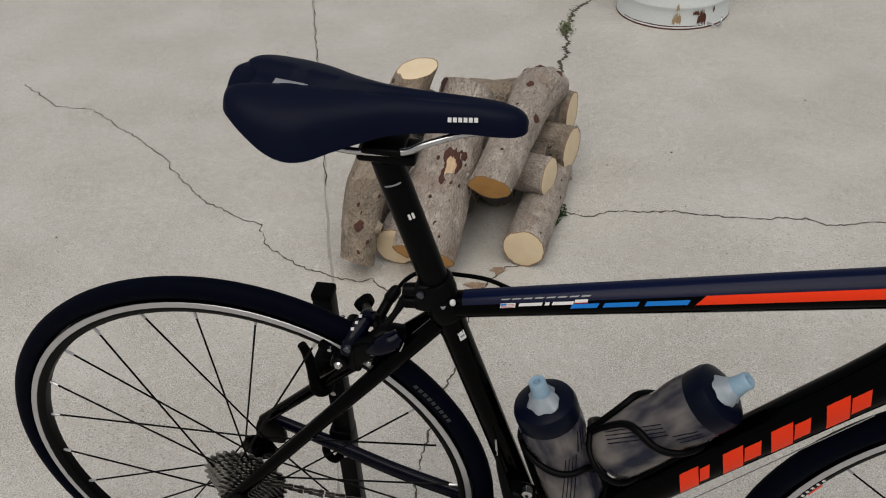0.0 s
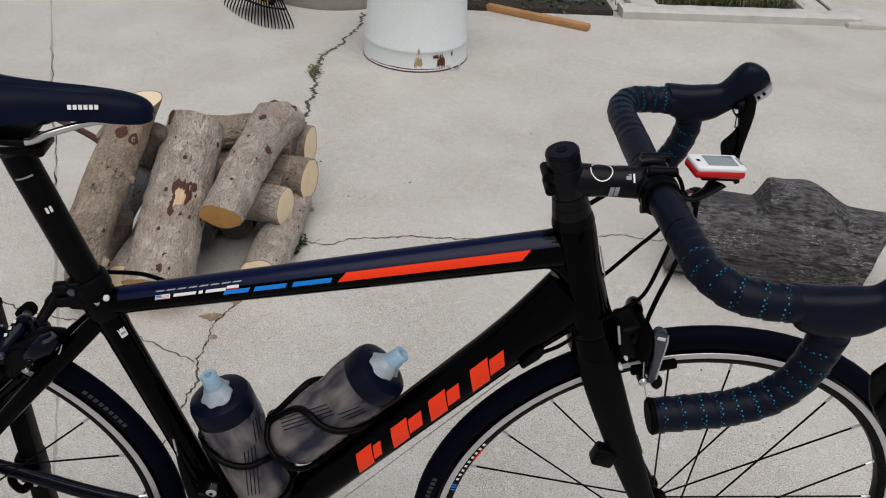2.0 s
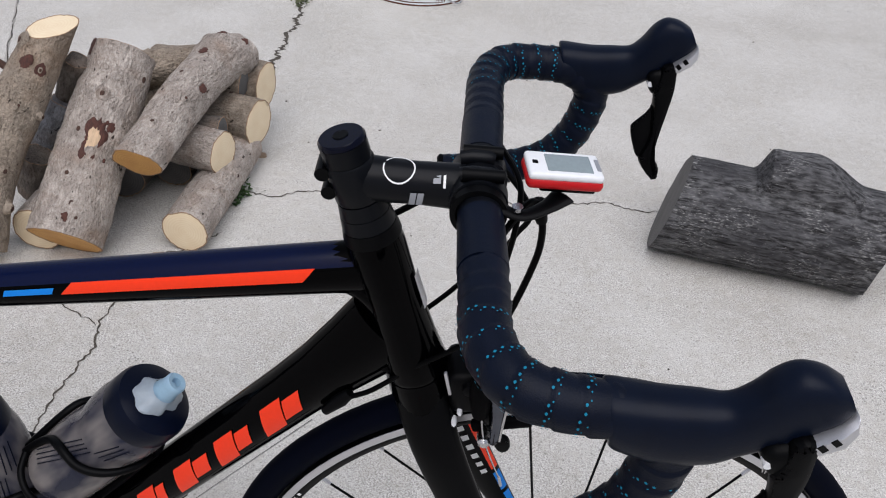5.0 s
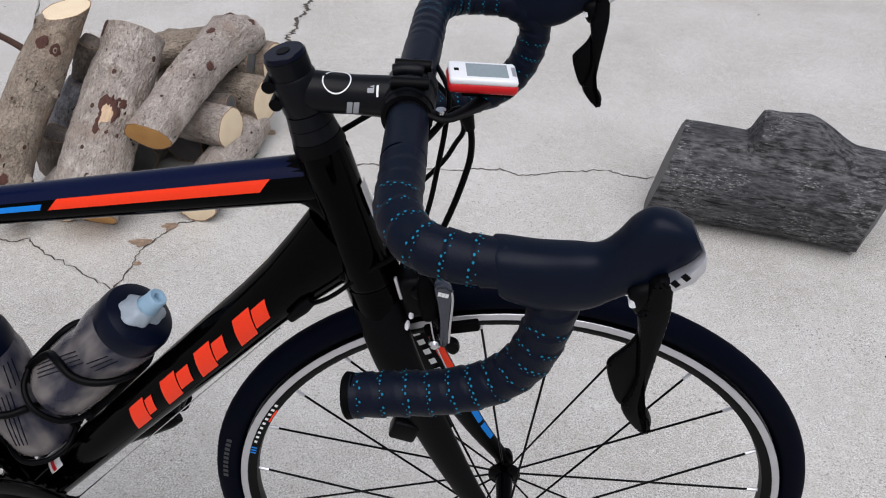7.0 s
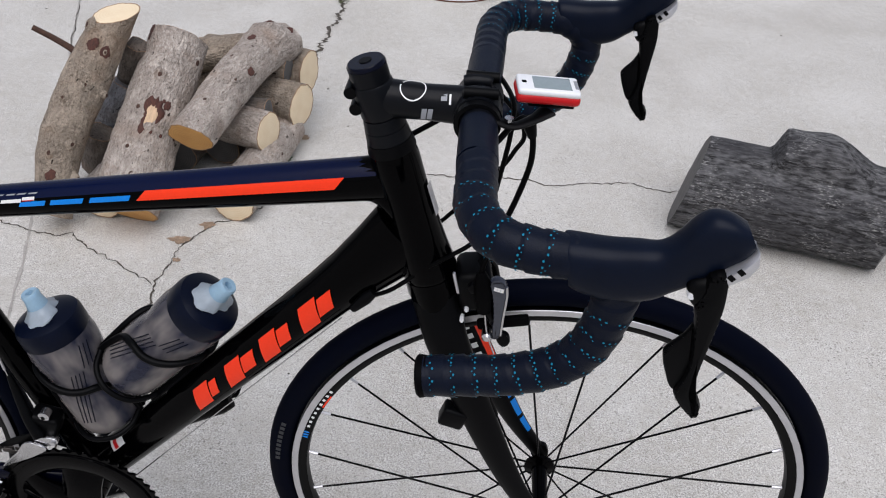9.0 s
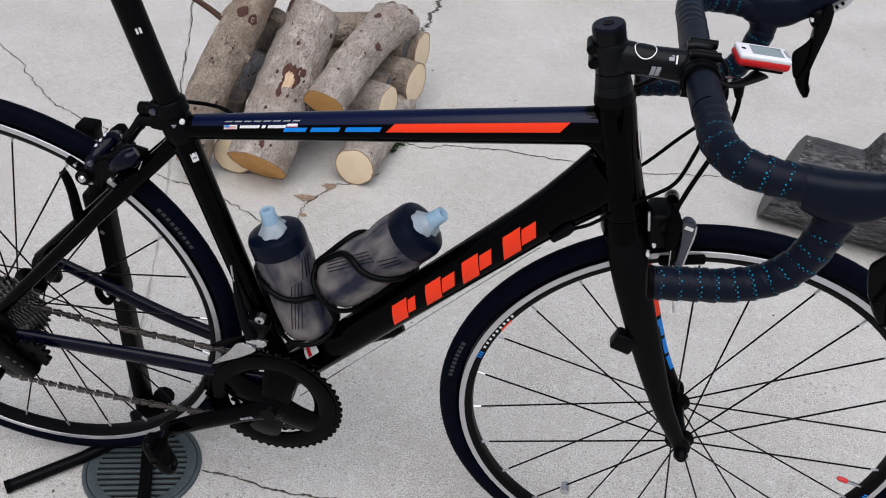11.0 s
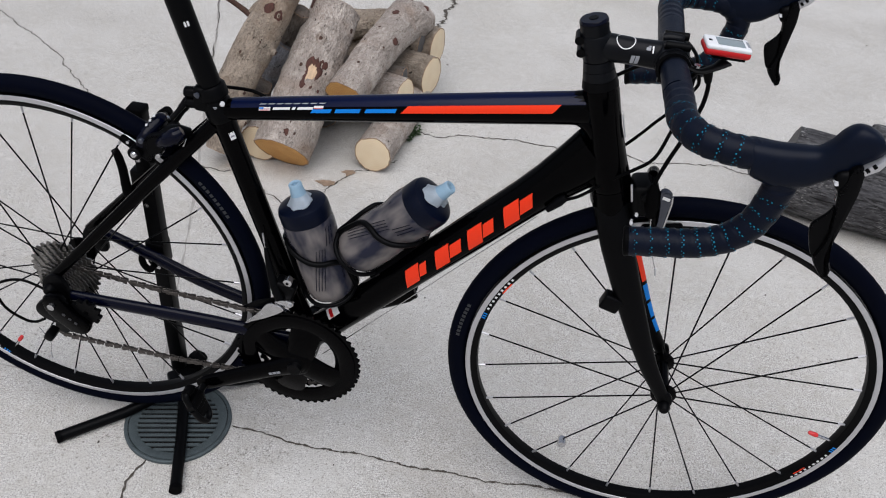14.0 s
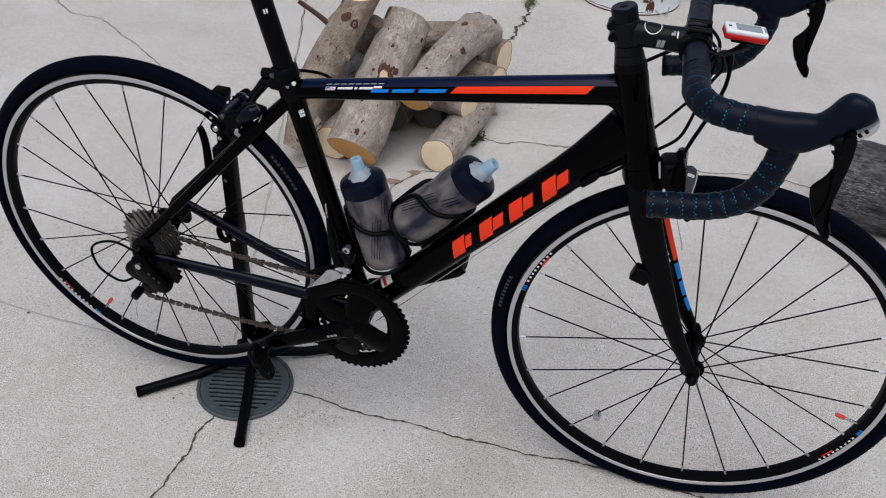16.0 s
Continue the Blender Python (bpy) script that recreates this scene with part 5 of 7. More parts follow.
# ---------- brakes ----------
def front_caliper():
    """The front caliper in front of the fork crown, its outer arm towards the right side."""
    h = new("front_brake")
    h.parent = bike
    h["label"] = "black dual-pivot rim brake"
    part("caliper_core", block((0.030, 0.046, 0.048), pose(0.8715, -0.010, 0.7310, 0, -10, 0), 0.009, 3), MATTE, h, "dark caliper body")
    part("brake_arm", tube([(0.882, 0.004, 0.752), (0.885, 0.026, 0.744), (0.888, 0.036, 0.722), (0.896, 0.032, 0.698)], [(0.008, 0.009), (0.009, 0.010), (0.008, 0.009), (0.006, 0.007)], 16, (1, 0, 0), n=22), PAINT, h, "curved glossy black brake arm")
    part("brake_arm", tube([(0.881, -0.004, 0.750), (0.884, -0.026, 0.742), (0.889, -0.034, 0.720), (0.897, -0.031, 0.698)], [(0.008, 0.009), (0.009, 0.010), (0.008, 0.009), (0.006, 0.007)], 16, (1, 0, 0), n=22), PAINT, h, "curved glossy black brake arm")
    part("outer_arm", plate(outline_smooth([(0.8890, 0.7600), (0.8960, 0.7650), (0.9045, 0.7590), (0.9055, 0.7450), (0.9040, 0.7220), (0.9035, 0.6960), (0.9015, 0.6880), (0.8955, 0.6885), (0.8950, 0.7150), (0.8925, 0.7400)], 44), -0.047, -0.037, 0.0035), ARMGREY, h, "glossy dark grey outer arm")
    part("arm_edge", tube([(0.9052, -0.0445, 0.756), (0.9062, -0.0445, 0.744), (0.9046, -0.0445, 0.716), (0.9038, -0.0445, 0.692)], [(0.0016, 0.0014), (0.0018, 0.0014), (0.0014, 0.0012)], 8, (0, 1, 0), n=16), STEEL, h, "polished edge of the arm")
    for k in range(3):
        part("arm_mark", block((0.0030, 0.0006, 0.0042), pose(0.8945 + 0.0032 * k, -0.0474, 0.7545 - 0.0008 * k, 0, 10, 0), 0, 1), WHITE, h, "white printed bar")
    part("pivot_bolt", tube([(0.874, -0.032, 0.744), (0.874, -0.038, 0.744), (0.874, -0.040, 0.744)], [0.0060, 0.0058, 0.003], 14, (0, 0, 1)), MATTE, h)
    part("spring_plate", block((0.0030, 0.004, 0.026), pose(0.8560, -0.030, 0.7440, 0, -12, 0), 0.001, 2), ALLOY, h, "pale edge of the spring")
    for x, z in ((0.8680, 0.7145), (0.8640, 0.7000)):
        part("adjust_screw", tube([(x, -0.028, z), (x, -0.036, z), (x, -0.038, z)], [0.0024, 0.0024, 0.0014], 10, (0, 0, 1)), WHITEP, h, "small pale screw")
    part("cable_boot", tube([(0.8850, -0.040, 0.7200), (0.8835, -0.041, 0.7400), (0.8815, -0.041, 0.7580), (0.8795, -0.040, 0.7690)], [0.0072, 0.0092, 0.0080, 0.0042], 16), RUBBER, h, "black rubber cable boot")
    part("brake_cable", tube([(0.8860, -0.0425, 0.720), (0.8905, -0.0425, 0.690), (0.9000, -0.0420, 0.660), (0.9095, -0.0410, 0.634)], 0.0008, 6, n=12), STEEL, h, "bare brake cable")
    part("cable_tip", tube([(0.9090, -0.0410, 0.6360), (0.9118, -0.0408, 0.6240)], 0.0014, 8), ALLOY, h)
    part("cable_anchor", tube([(0.8905, -0.034, 0.6865), (0.8905, -0.044, 0.6865), (0.8905, -0.0465, 0.6865)], [0.0058, 0.0056, 0.0032], 14, (0, 0, 1)), STEEL, h, "silver cable clamp bolt")
    part("quick_release", plate(outline_smooth([(0.899, 0.693), (0.911, 0.691), (0.914, 0.680), (0.908, 0.674), (0.901, 0.680)], 24), -0.044, -0.036, 0.0025), MATTE, h, "brake release lever")
    for y in (-1, 1):
        part("brake_pad", block((0.054, 0.0085, 0.012), pose(0.9060, y * 0.0215 - 0.004, 0.6930, 0, -13, 0), 0.003, 2), RUBBER, h, "black brake pad holder")
        part("pad_bolt", tube([(0.899, y * 0.026 - 0.004, 0.694), (0.899, y * 0.038 - 0.004, 0.694)], [0.0055, 0.0045], 12, (0, 0, 1)), STEEL, h, "silver pad bolt")
    return h


front_caliper()
def rear_caliper():
    """The compact rear caliper behind the seat tube, arms reaching down to the rim."""
    h = new("rear_brake")
    h.parent = bike
    h["label"] = "black dual-pivot rim brake"
    # the near arm rises from the pad and bends over the tyre to the release lever on the far side
    part("front_arm", tube([(0.1765, -0.0300, 0.7000), (0.1795, -0.0270, 0.7070), (0.1840, -0.0215, 0.7150), (0.1930, -0.0080, 0.7260), (0.1975, 0.0040, 0.7300), (0.1960, 0.0150, 0.7265)], [(0.0045, 0.0055), (0.0060, 0.0080), (0.0065, 0.0088), (0.0055, 0.0095), (0.0055, 0.0085), (0.0045, 0.0060)], 18, (0, 1, 0), n=30), SHEENNAVY, h, "glossy black front arm with a printed mark")
    part("caliper_body", plate(outline_smooth([(0.1790, 0.7070), (0.1715, 0.6860), (0.1785, 0.6770), (0.1890, 0.6730), (0.1959, 0.6858), (0.2100, 0.6960), (0.2190, 0.7110), (0.2170, 0.7220), (0.2050, 0.7240), (0.1900, 0.7180)], 48), -0.0320, -0.0180, 0.0055), MATTE, h, "curved black caliper body")
    part("lower_lobe", tube([(0.2060, -0.026, 0.7080), (0.2180, -0.028, 0.7155), (0.2310, -0.027, 0.7240), (0.2400, -0.022, 0.7300)], [(0.008, 0.008), (0.011, 0.011), (0.012, 0.012), (0.008, 0.008)], 16, (0, 1, 0), n=20), SHEENNAVY, h, "rounded lower arm boss")
    part("release_neck", tube([(0.1955, 0.0130, 0.7260), (0.1900, 0.0270, 0.7190), (0.1840, 0.0400, 0.7120)], [0.0060, 0.0055, 0.0050], 12), MATTE, h)
    part("release_knob", tube([(0.1730, 0.0440, 0.7030), (0.1770, 0.0460, 0.7065), (0.1850, 0.0490, 0.7125), (0.1890, 0.0500, 0.7150)], [(0.0070, 0.0075), (0.0085, 0.0092), (0.0085, 0.0090), (0.0060, 0.0065)], 16, n=10), RUBBER, h, "rounded release knob")
    part("brake_arm", tube([(0.214, 0.000, 0.712), (0.206, 0.020, 0.708), (0.190, 0.030, 0.700), (0.178, 0.031, 0.693), (0.168, 0.029, 0.688)], [(0.010, 0.010), (0.010, 0.010), (0.009, 0.009), (0.008, 0.008), (0.006, 0.007)], 16, (1, 0, 0), n=24), MATTE, h, "curved black brake arm")
    part("caliper_core", tube([(0.206, -0.022, 0.710), (0.220, -0.008, 0.716), (0.238, 0.004, 0.710)], [(0.011, 0.011), (0.013, 0.013), (0.009, 0.009)], 16, (0, 1, 0), n=12), MATTE, h)
    for k in range(3):
        part("arm_mark", block((0.0042, 0.0036, 0.0007), Matrix.Translation((0.1858 + 0.0034 * k, -0.0185 + 0.0062 * k, 0.7292 + 0.0044 * k)) @ Matrix.Rotation(radians(38), 4, "X") @ Matrix.Rotation(radians(-30), 4, "Y"), 0, 1), WHITE, h, "pale printed bar")
    part("pivot_bolt", tube([(0.1815, -0.030, 0.7105), (0.1812, -0.0345, 0.7110), (0.1812, -0.0355, 0.7110)], [0.0044, 0.0042, 0.003], 14, (0, 0, 1)), ARMGREY, h, "dark pivot bolt")
    part("cable_anchor", tube([(0.2035, -0.020, 0.690), (0.2035, -0.031, 0.690), (0.2035, -0.033, 0.690)], [0.0040, 0.0040, 0.003], 12, (0, 0, 1)), STEEL, h, "silver cable clamp bolt")
    part("barrel_adjuster", tube([(0.2030, 0.0120, 0.7100), (0.2080, 0.0215, 0.7184), (0.2150, 0.0330, 0.7290), (0.2165, 0.0350, 0.7315), (0.2230, 0.0410, 0.7390), (0.2260, 0.0430, 0.7420)], [0.0056, 0.0062, 0.0062, 0.0076, 0.0070, 0.0045], 14, n=20), MATTE, h, "ribbed barrel adjuster")
    part("quick_nut", tube([(0.2015, 0.0120, 0.7230), (0.2045, 0.0130, 0.7265)], [0.0042, 0.0036], 12), STEEL, h, "small silver nut")
    part("return_spring", tube([(0.2330, -0.020, 0.7000), (0.2400, -0.024, 0.7080), (0.2440, -0.022, 0.7180)], 0.0010, 8, n=10), STEEL, h, "thin spring wire")
    for y in (-1, 1):
        part("brake_pad", block((0.050, 0.0085, 0.011), pose(0.164, y * 0.0205, 0.690, 0, 38, 0), 0.003, 2), RUBBER, h, "black brake pad holder")
        part("pad_washer", tube([(0.1697, y * 0.024, 0.6895), (0.1697, y * 0.037, 0.6895), (0.1697, y * 0.0385, 0.6895)], [0.0105, 0.0100, 0.0085], 16, (0, 0, 1)), MATTE, h)
        part("pad_bolt", tube([(0.1697, y * 0.026, 0.6895), (0.1697, y * 0.038, 0.6895), (0.1697, y * 0.041, 0.6895)], [0.0060, 0.0060, 0.0035], 14, (0, 0, 1)), STEEL, h, "silver pad bolt")
        part("pad_screw", tube([(0.158, y * 0.024, 0.702), (0.158, y * 0.029, 0.702)], 0.0024, 10, (0, 0, 1)), STEEL, h, "small pad screw")
    return h


rear_caliper()

# seat post, clamp and saddle
sd = (SEAT_T - BB).normalized()
P0, P1 = SEAT_T + sd * 0.012, Vector((0.2395, 0, 0.945))
part("seat_clamp", tube([SEAT_T - sd * 0.006, SEAT_T, SEAT_T + sd * 0.022, SEAT_T + sd * 0.024, SEAT_T + sd * 0.027, SEAT_T + sd * 0.029, SEAT_T + sd * 0.044, SEAT_T + sd * 0.047], [0.0180, 0.0200, 0.0196, 0.0180, 0.0180, 0.0205, 0.0205, 0.0185], 24), MATTE, bike, "black seat clamp")
part("clamp_ear", block((0.022, 0.030, 0.036), pose(0.270, -0.003, 0.780, 0, 4, 0), 0.005, 3), MATTE, bike, "split ears of the seat clamp")
for z in (0.7875, 0.7715):
    part("clamp_barrel", tube([(0.2465, -0.010, z - 0.001), (0.2480, -0.010, z - 0.001), (0.2700, -0.010, z + 0.001), (0.2740, -0.010, z + 0.0015)], [0.0066, 0.0078, 0.0080, 0.0060], 16, (0, 1, 0)), MATTE, bike, "round black clamp barrel")
part("clamp_bolt", tube([(0.2675, -0.016, 0.7885), (0.2670, -0.0205, 0.7885), (0.2670, -0.0212, 0.7885)], [0.0042, 0.0042, 0.0026], 14, (0, 0, 1)), ARMGREY, bike, "dark socket bolt")
part("clamp_bolt", tube([(0.3005, -0.0150, 0.7795), (0.3012, -0.0185, 0.7795), (0.3014, -0.0192, 0.7795)], [0.0032, 0.0032, 0.0020], 12, (0, 0, 1)), WHITEP, bike, "pale plug beside the seat clamp")
part("clamp_plug", tube([(0.2900, -0.0165, 0.7700), (0.2905, -0.0180, 0.7745)], [0.0022, 0.0030], 10), GREYP, bike)
part("seat_post", tube([SEAT_T - sd * 0.02, line(P0, P1, 0.5), P1 - sd * 0.012, P1], [0.0156, 0.0156, 0.0156, 0.0150], 24), MATTE, bike, "black seat post")
part("post_ring", tube_patch(P0, P1, (0.0157, 0.0157), (0.0157, 0.0157), 0.872, 0.882, 160, 222), GREYP, bike, "thin printed ring on the post")
for k in range(2):
    part("post_mark", tube_patch(P0, P1, (0.0157, 0.0157), (0.0157, 0.0157), 0.650, 0.685, 200 + 14 * k, 209 + 14 * k), WHITE, bike, "small white printed mark")
part("post_head", block((0.058, 0.036, 0.012), pose(0.244, 0, 0.954, 0, 4, 0), 0.004, 3), MATTE, bike, "seat post clamp head")
part("clamp_plate", block((0.040, 0.052, 0.008), pose(0.243, 0, 0.966, 0, 4, 0), 0.003, 3), MATTE, bike)
for s in (-1, 1):
    part("saddle_rail", tube([(0.150, s * 0.030, 0.985), (0.180, s * 0.026, 0.974), (0.215, s * 0.022, 0.9645), (0.262, s * 0.022, 0.9655), (0.283, s * 0.021, 0.974), (0.318, s * 0.012, 0.982), (0.340, s * 0.006, 0.982)], 0.0036, 10, n=36), STEEL, bike, "silver saddle rail")
# saddle shell by cross-sections: x, half width, top, how far the skirt drops, depth of the channel
SEC = [(0.104, 0.032, 1.0190, 0.010, 0.003), (0.107, 0.046, 1.0230, 0.015, 0.007), (0.116, 0.0560, 1.0255, 0.022, 0.009), (0.130, 0.0645, 1.0255, 0.032, 0.010), (0.148, 0.0705, 1.0240, 0.043, 0.010), (0.166, 0.0715, 1.0220, 0.048, 0.010), (0.184, 0.0660, 1.0200, 0.047, 0.009), (0.204, 0.0530, 1.0180, 0.042, 0.008), (0.228, 0.0395, 1.0160, 0.036, 0.007),
       (0.255, 0.0285, 1.0145, 0.030, 0.004), (0.290, 0.0230, 1.0130, 0.026, 0.003), (0.325, 0.0205, 1.0115, 0.024, 0.001), (0.350, 0.0190, 1.0090, 0.023, 0.0), (0.366, 0.0150, 1.0050, 0.020, 0.0), (0.374, 0.0095, 0.9995, 0.014, 0.0), (0.3765, 0.0040, 0.9945, 0.008, 0.0)]
rings = []
for i in range(57):
    u = i / 56 * (len(SEC) - 1)
    k = min(int(u), len(SEC) - 2)
    f = u - k
    q4 = [SEC[max(0, min(len(SEC) - 1, k + d))] for d in (-1, 0, 1, 2)]
    x, hw, top, dropz, ch = (0.5 * (2 * b_ + (c_ - a) * f + (2 * a - 5 * b_ + 4 * c_ - d_) * f * f + (3 * b_ - a - 3 * c_ + d_) * f ** 3) for a, b_, c_, d_ in zip(*q4))
    ring = []
    for j in range(33):
        q = -1 + 2 * j / 32
        yy = hw * math.sin(q * math.pi / 2)
        n = abs(yy) / hw
        zz = top - 0.40 * dropz * n ** 2.2 - 0.60 * dropz * n ** 9
        zz -= ch * math.exp(-(yy / (0.0062 if x > 0.18 else 0.0062 + (0.18 - x) * 0.22)) ** 4)
        ring.append(Vector((x, yy, zz + (0.31 - x) * 0.04)))
    for j in range(15):
        q = 1 - 2 * (j + 1) / 16
        yy = hw * 0.93 * q
        ring.append(Vector((x, yy, top + (0.31 - x) * 0.04 - dropz + 0.004 + 0.012 * (1 - q * q) * min(1, hw / 0.03))))
    rings.append(ring)
part("saddle", skin(rings), SADDLE, bike, "navy-black padded saddle with a centre channel")
b = bmesh.new()
b2 = [b.verts.new(p) for p in ((0.140, -0.0085, 1.0220), (0.172, -0.0020, 1.0185), (0.172, 0.0030, 1.0185), (0.140, 0.0060, 1.0220))]
b.faces.new(b2)
part("saddle_patch", b, GREYP, bike, "small grey patch in the channel", False)
for k in range(6):
    part("saddle_mark", block((0.0034, 0.0006, 0.0042), pose(0.3085 + 0.0047 * k, -0.0222 + 0.0003 * k, 1.0022, -20, 2, 0), 0, 1), WHITE, bike, "white printed bar")

# ---------- drivetrain ----------
CB = BB + Vector((-0.006, 0, -0.009))


def gear(r, teeth, y0, y1, hole, depth=0.004, c=CB, arms=None):
    """A toothed ring between y0 and y1, with an inner hole."""
    n = teeth * 4
    out = []
    for k in range(n):
        ph = k % 4
        q = r + (depth / 2 if ph in (1, 2) else -depth / 2)
        w = 2 * math.pi * (k + 0.5) / n
        out.append((q * math.cos(w), q * math.sin(w)))
    rings = [[Vector((c.x + rr * x, y, c.z + rr * z)) for x, z in out] for rr, y in ((1, y0), (1, y1))]
    inn = [[Vector((c.x + hole * math.cos(2 * math.pi * (k + 0.5) / n), y, c.z + hole * math.sin(2 * math.pi * (k + 0.5) / n))) for k in range(n)] for y in (y1, y0)]
    bm = skin(rings + inn + [rings[0]], True, False)
    bmesh.ops.remove_doubles(bm, verts=bm.verts, dist=1e-7)
    return bm


crank = new("crankset")
crank.parent = bike
crank["label"] = "black crankset with two chainrings"
part("large_chainring", gear(0.1020, 50, -0.0485, -0.0450, 0.0690), PAINT, crank, "black toothed outer chainring")
part("ring_cover", lathe([(0.0955, -0.0485), (0.0950, -0.0505), (0.0760, -0.0530), (0.0690, -0.0500), (0.0690, -0.0480)], 64, "y", CB), PAINT, crank, "smooth black chainring face")
part("small_chainring", gear(0.0690, 34, -0.0405, -0.0375, 0.0600), MATTE, crank, "black toothed inner chainring")
CA = math.atan2(0.268 - CB.z, 0.232 - CB.x)
for da in (math.radians(52), math.radians(128), math.radians(232), math.radians(308)):
    w = CA + da
    d = Vector((math.cos(w), 0, math.sin(w)))
    part("spider_arm", tube([CB + d * 0.012 + Vector((0, -0.052, 0)), CB + d * 0.045 + Vector((0, -0.0515, 0)), CB + d * 0.071 + Vector((0, -0.0485, 0)), CB + d * 0.078 + Vector((0, -0.0475, 0))], [(0.010, 0.026), (0.0080, 0.0245), (0.0045, 0.0260), (0.003, 0.033)], 14, (0, 1, 0), n=14), PAINT, crank, "broad black spider arm")
part("crank_hub", lathe([(0.0005, -0.0640), (0.018, -0.0635), (0.026, -0.0595), (0.030, -0.0530), (0.031, -0.0480)], 40, "y", CB), PAINT, crank, "smooth black crank hub")
for s in (-1, 1):
    w = CA if s < 0 else CA + math.pi
    d = Vector((math.cos(w), 0, math.sin(w)))
    y = s * 0.062
    part("crank_arm", tube([CB + Vector((0, s * 0.056, 0)) - d * 0.020, CB + Vector((0, s * 0.058, 0)), CB + d * 0.05 + Vector((0, s * 0.061, 0)), CB + d * 0.120 + Vector((0, s * 0.067, 0)), CB + d * 0.165 + Vector((0, s * 0.072, 0)), CB + d * 0.184 + Vector((0, s * 0.073, 0))], [(0.006, 0.012), (0.012, 0.021), (0.0105, 0.0165), (0.0085, 0.0150), (0.0080, 0.0150), (0.005, 0.009)], 18, (0, 1, 0), n=26), PAINT, crank, "glossy black crank arm")
    part("crank_cap", tube([CB + Vector((0, s * 0.066, 0)), CB + Vector((0, s * 0.0735, 0))], [0.0125, 0.0110], 20, (0, 0, 1)), MATTE, crank)
    pc = CB + d * 0.1715
    ped = new("pedal")
    ped.parent = bike
    ped.matrix_local = Matrix.Translation(pc + Vector((0, s * 0.085, 0))) @ Matrix.Rotation(radians(62 if s < 0 else -72), 4, "Y") @ Matrix.Scale(0.80 if s < 0 else 0.95, 4)
    ped["label"] = "black clipless pedal"
    part("pedal_axle", tube([(0, -s * 0.012, 0), (0, s * 0.010, 0), (0, s * 0.055, 0)], [0.0075, 0.0065, 0.0060], 14, (0, 0, 1)), MATTE, ped)
    part("pedal_body", tube([(0, s * 0.012, 0), (0, s * 0.018, 0), (0, s * 0.040, 0), (0, s * 0.060, 0)], [(0.009, 0.010), (0.0115, 0.016), (0.0115, 0.018), (0.009, 0.012)], 16, (0, 0, 1)), MATTE, ped, "rounded black pedal body")
    part("front_hook", tube([(0.006, s * 0.018, 0), (0.034, s * 0.022, -0.002), (0.049, s * 0.030, -0.002), (0.050, s * 0.046, -0.002), (0.034, s * 0.054, -0.002), (0.006, s * 0.057, 0)], [(0.0085, 0.0062)] * 6, 12, (0, 0, 1), n=30), MATTE, ped, "open front cleat hook")
    part("rear_hook", tube([(-0.006, s * 0.018, 0), (-0.026, s * 0.022, 0.002), (-0.034, s * 0.032, 0.004), (-0.034, s * 0.044, 0.004), (-0.026, s * 0.054, 0.002), (-0.006, s * 0.057, 0)], [(0.0075, 0.0050)] * 6, 12, (0, 0, 1), n=30), MATTE, ped, "rear spring bracket")
    part("cleat_platform", plate(outline_smooth([(-0.012, -0.010), (0.018, -0.009), (0.036, -0.005), (0.036, 0.003), (0.018, 0.009), (-0.012, 0.011)], 24), s * 0.020, s * 0.056, 0.003), RUBBER, ped, "ribbed cleat platform")
    for k in range(3):
        part("platform_rib", block((0.004, 0.034, 0.004), pose(0.004 + 0.010 * k, s * 0.038, 0.0100 - 0.0022 * k), 0.001, 1), MATTE, ped)
    part("pedal_clip", plate(outline_smooth([(-0.040, 0.002), (-0.030, -0.012), (-0.020, -0.013), (-0.024, 0.011), (-0.034, 0.014)], 24), s * 0.026, s * 0.050, 0.003), RUBBER, ped, "rear cleat clip")
for k in range(3):
    d = Vector((math.cos(CA), 0, math.sin(CA)))
    part("crank_mark", block((0.0058, 0.0006, 0.0042), Matrix.Translation(CB + d * (0.044 - 0.0075 * k) + Vector((0, -0.0719, -0.002))) @ Matrix.Rotation(-CA, 4, "Y"), 0, 1), GREYP, crank, "grey printed bar")

# cassette, one sprocket at a time
cas = new("cassette")
cas.parent = bike
cas["label"] = "shiny eleven-speed cassette"
for k, n in enumerate((28, 25, 23, 21, 19, 17, 15, 14, 13, 12, 11)):
    y = -0.0215 - 0.0037 * k
    part("sprocket", gear(n * 0.00203, n, y, y - 0.0017, 0.015 + n * 0.0006, 0.0045, REAR), SPROCKET, cas, "toothed steel sprocket")
part("lockring", lathe([(0.008, -0.0600), (0.0165, -0.0600), (0.0165, -0.0630), (0.008, -0.0640)], 24, "y", REAR), MATTE, cas)
part("freehub", lathe([(0.0165, -0.018), (0.0165, -0.060)], 20, "y", REAR), MATTE, cas)

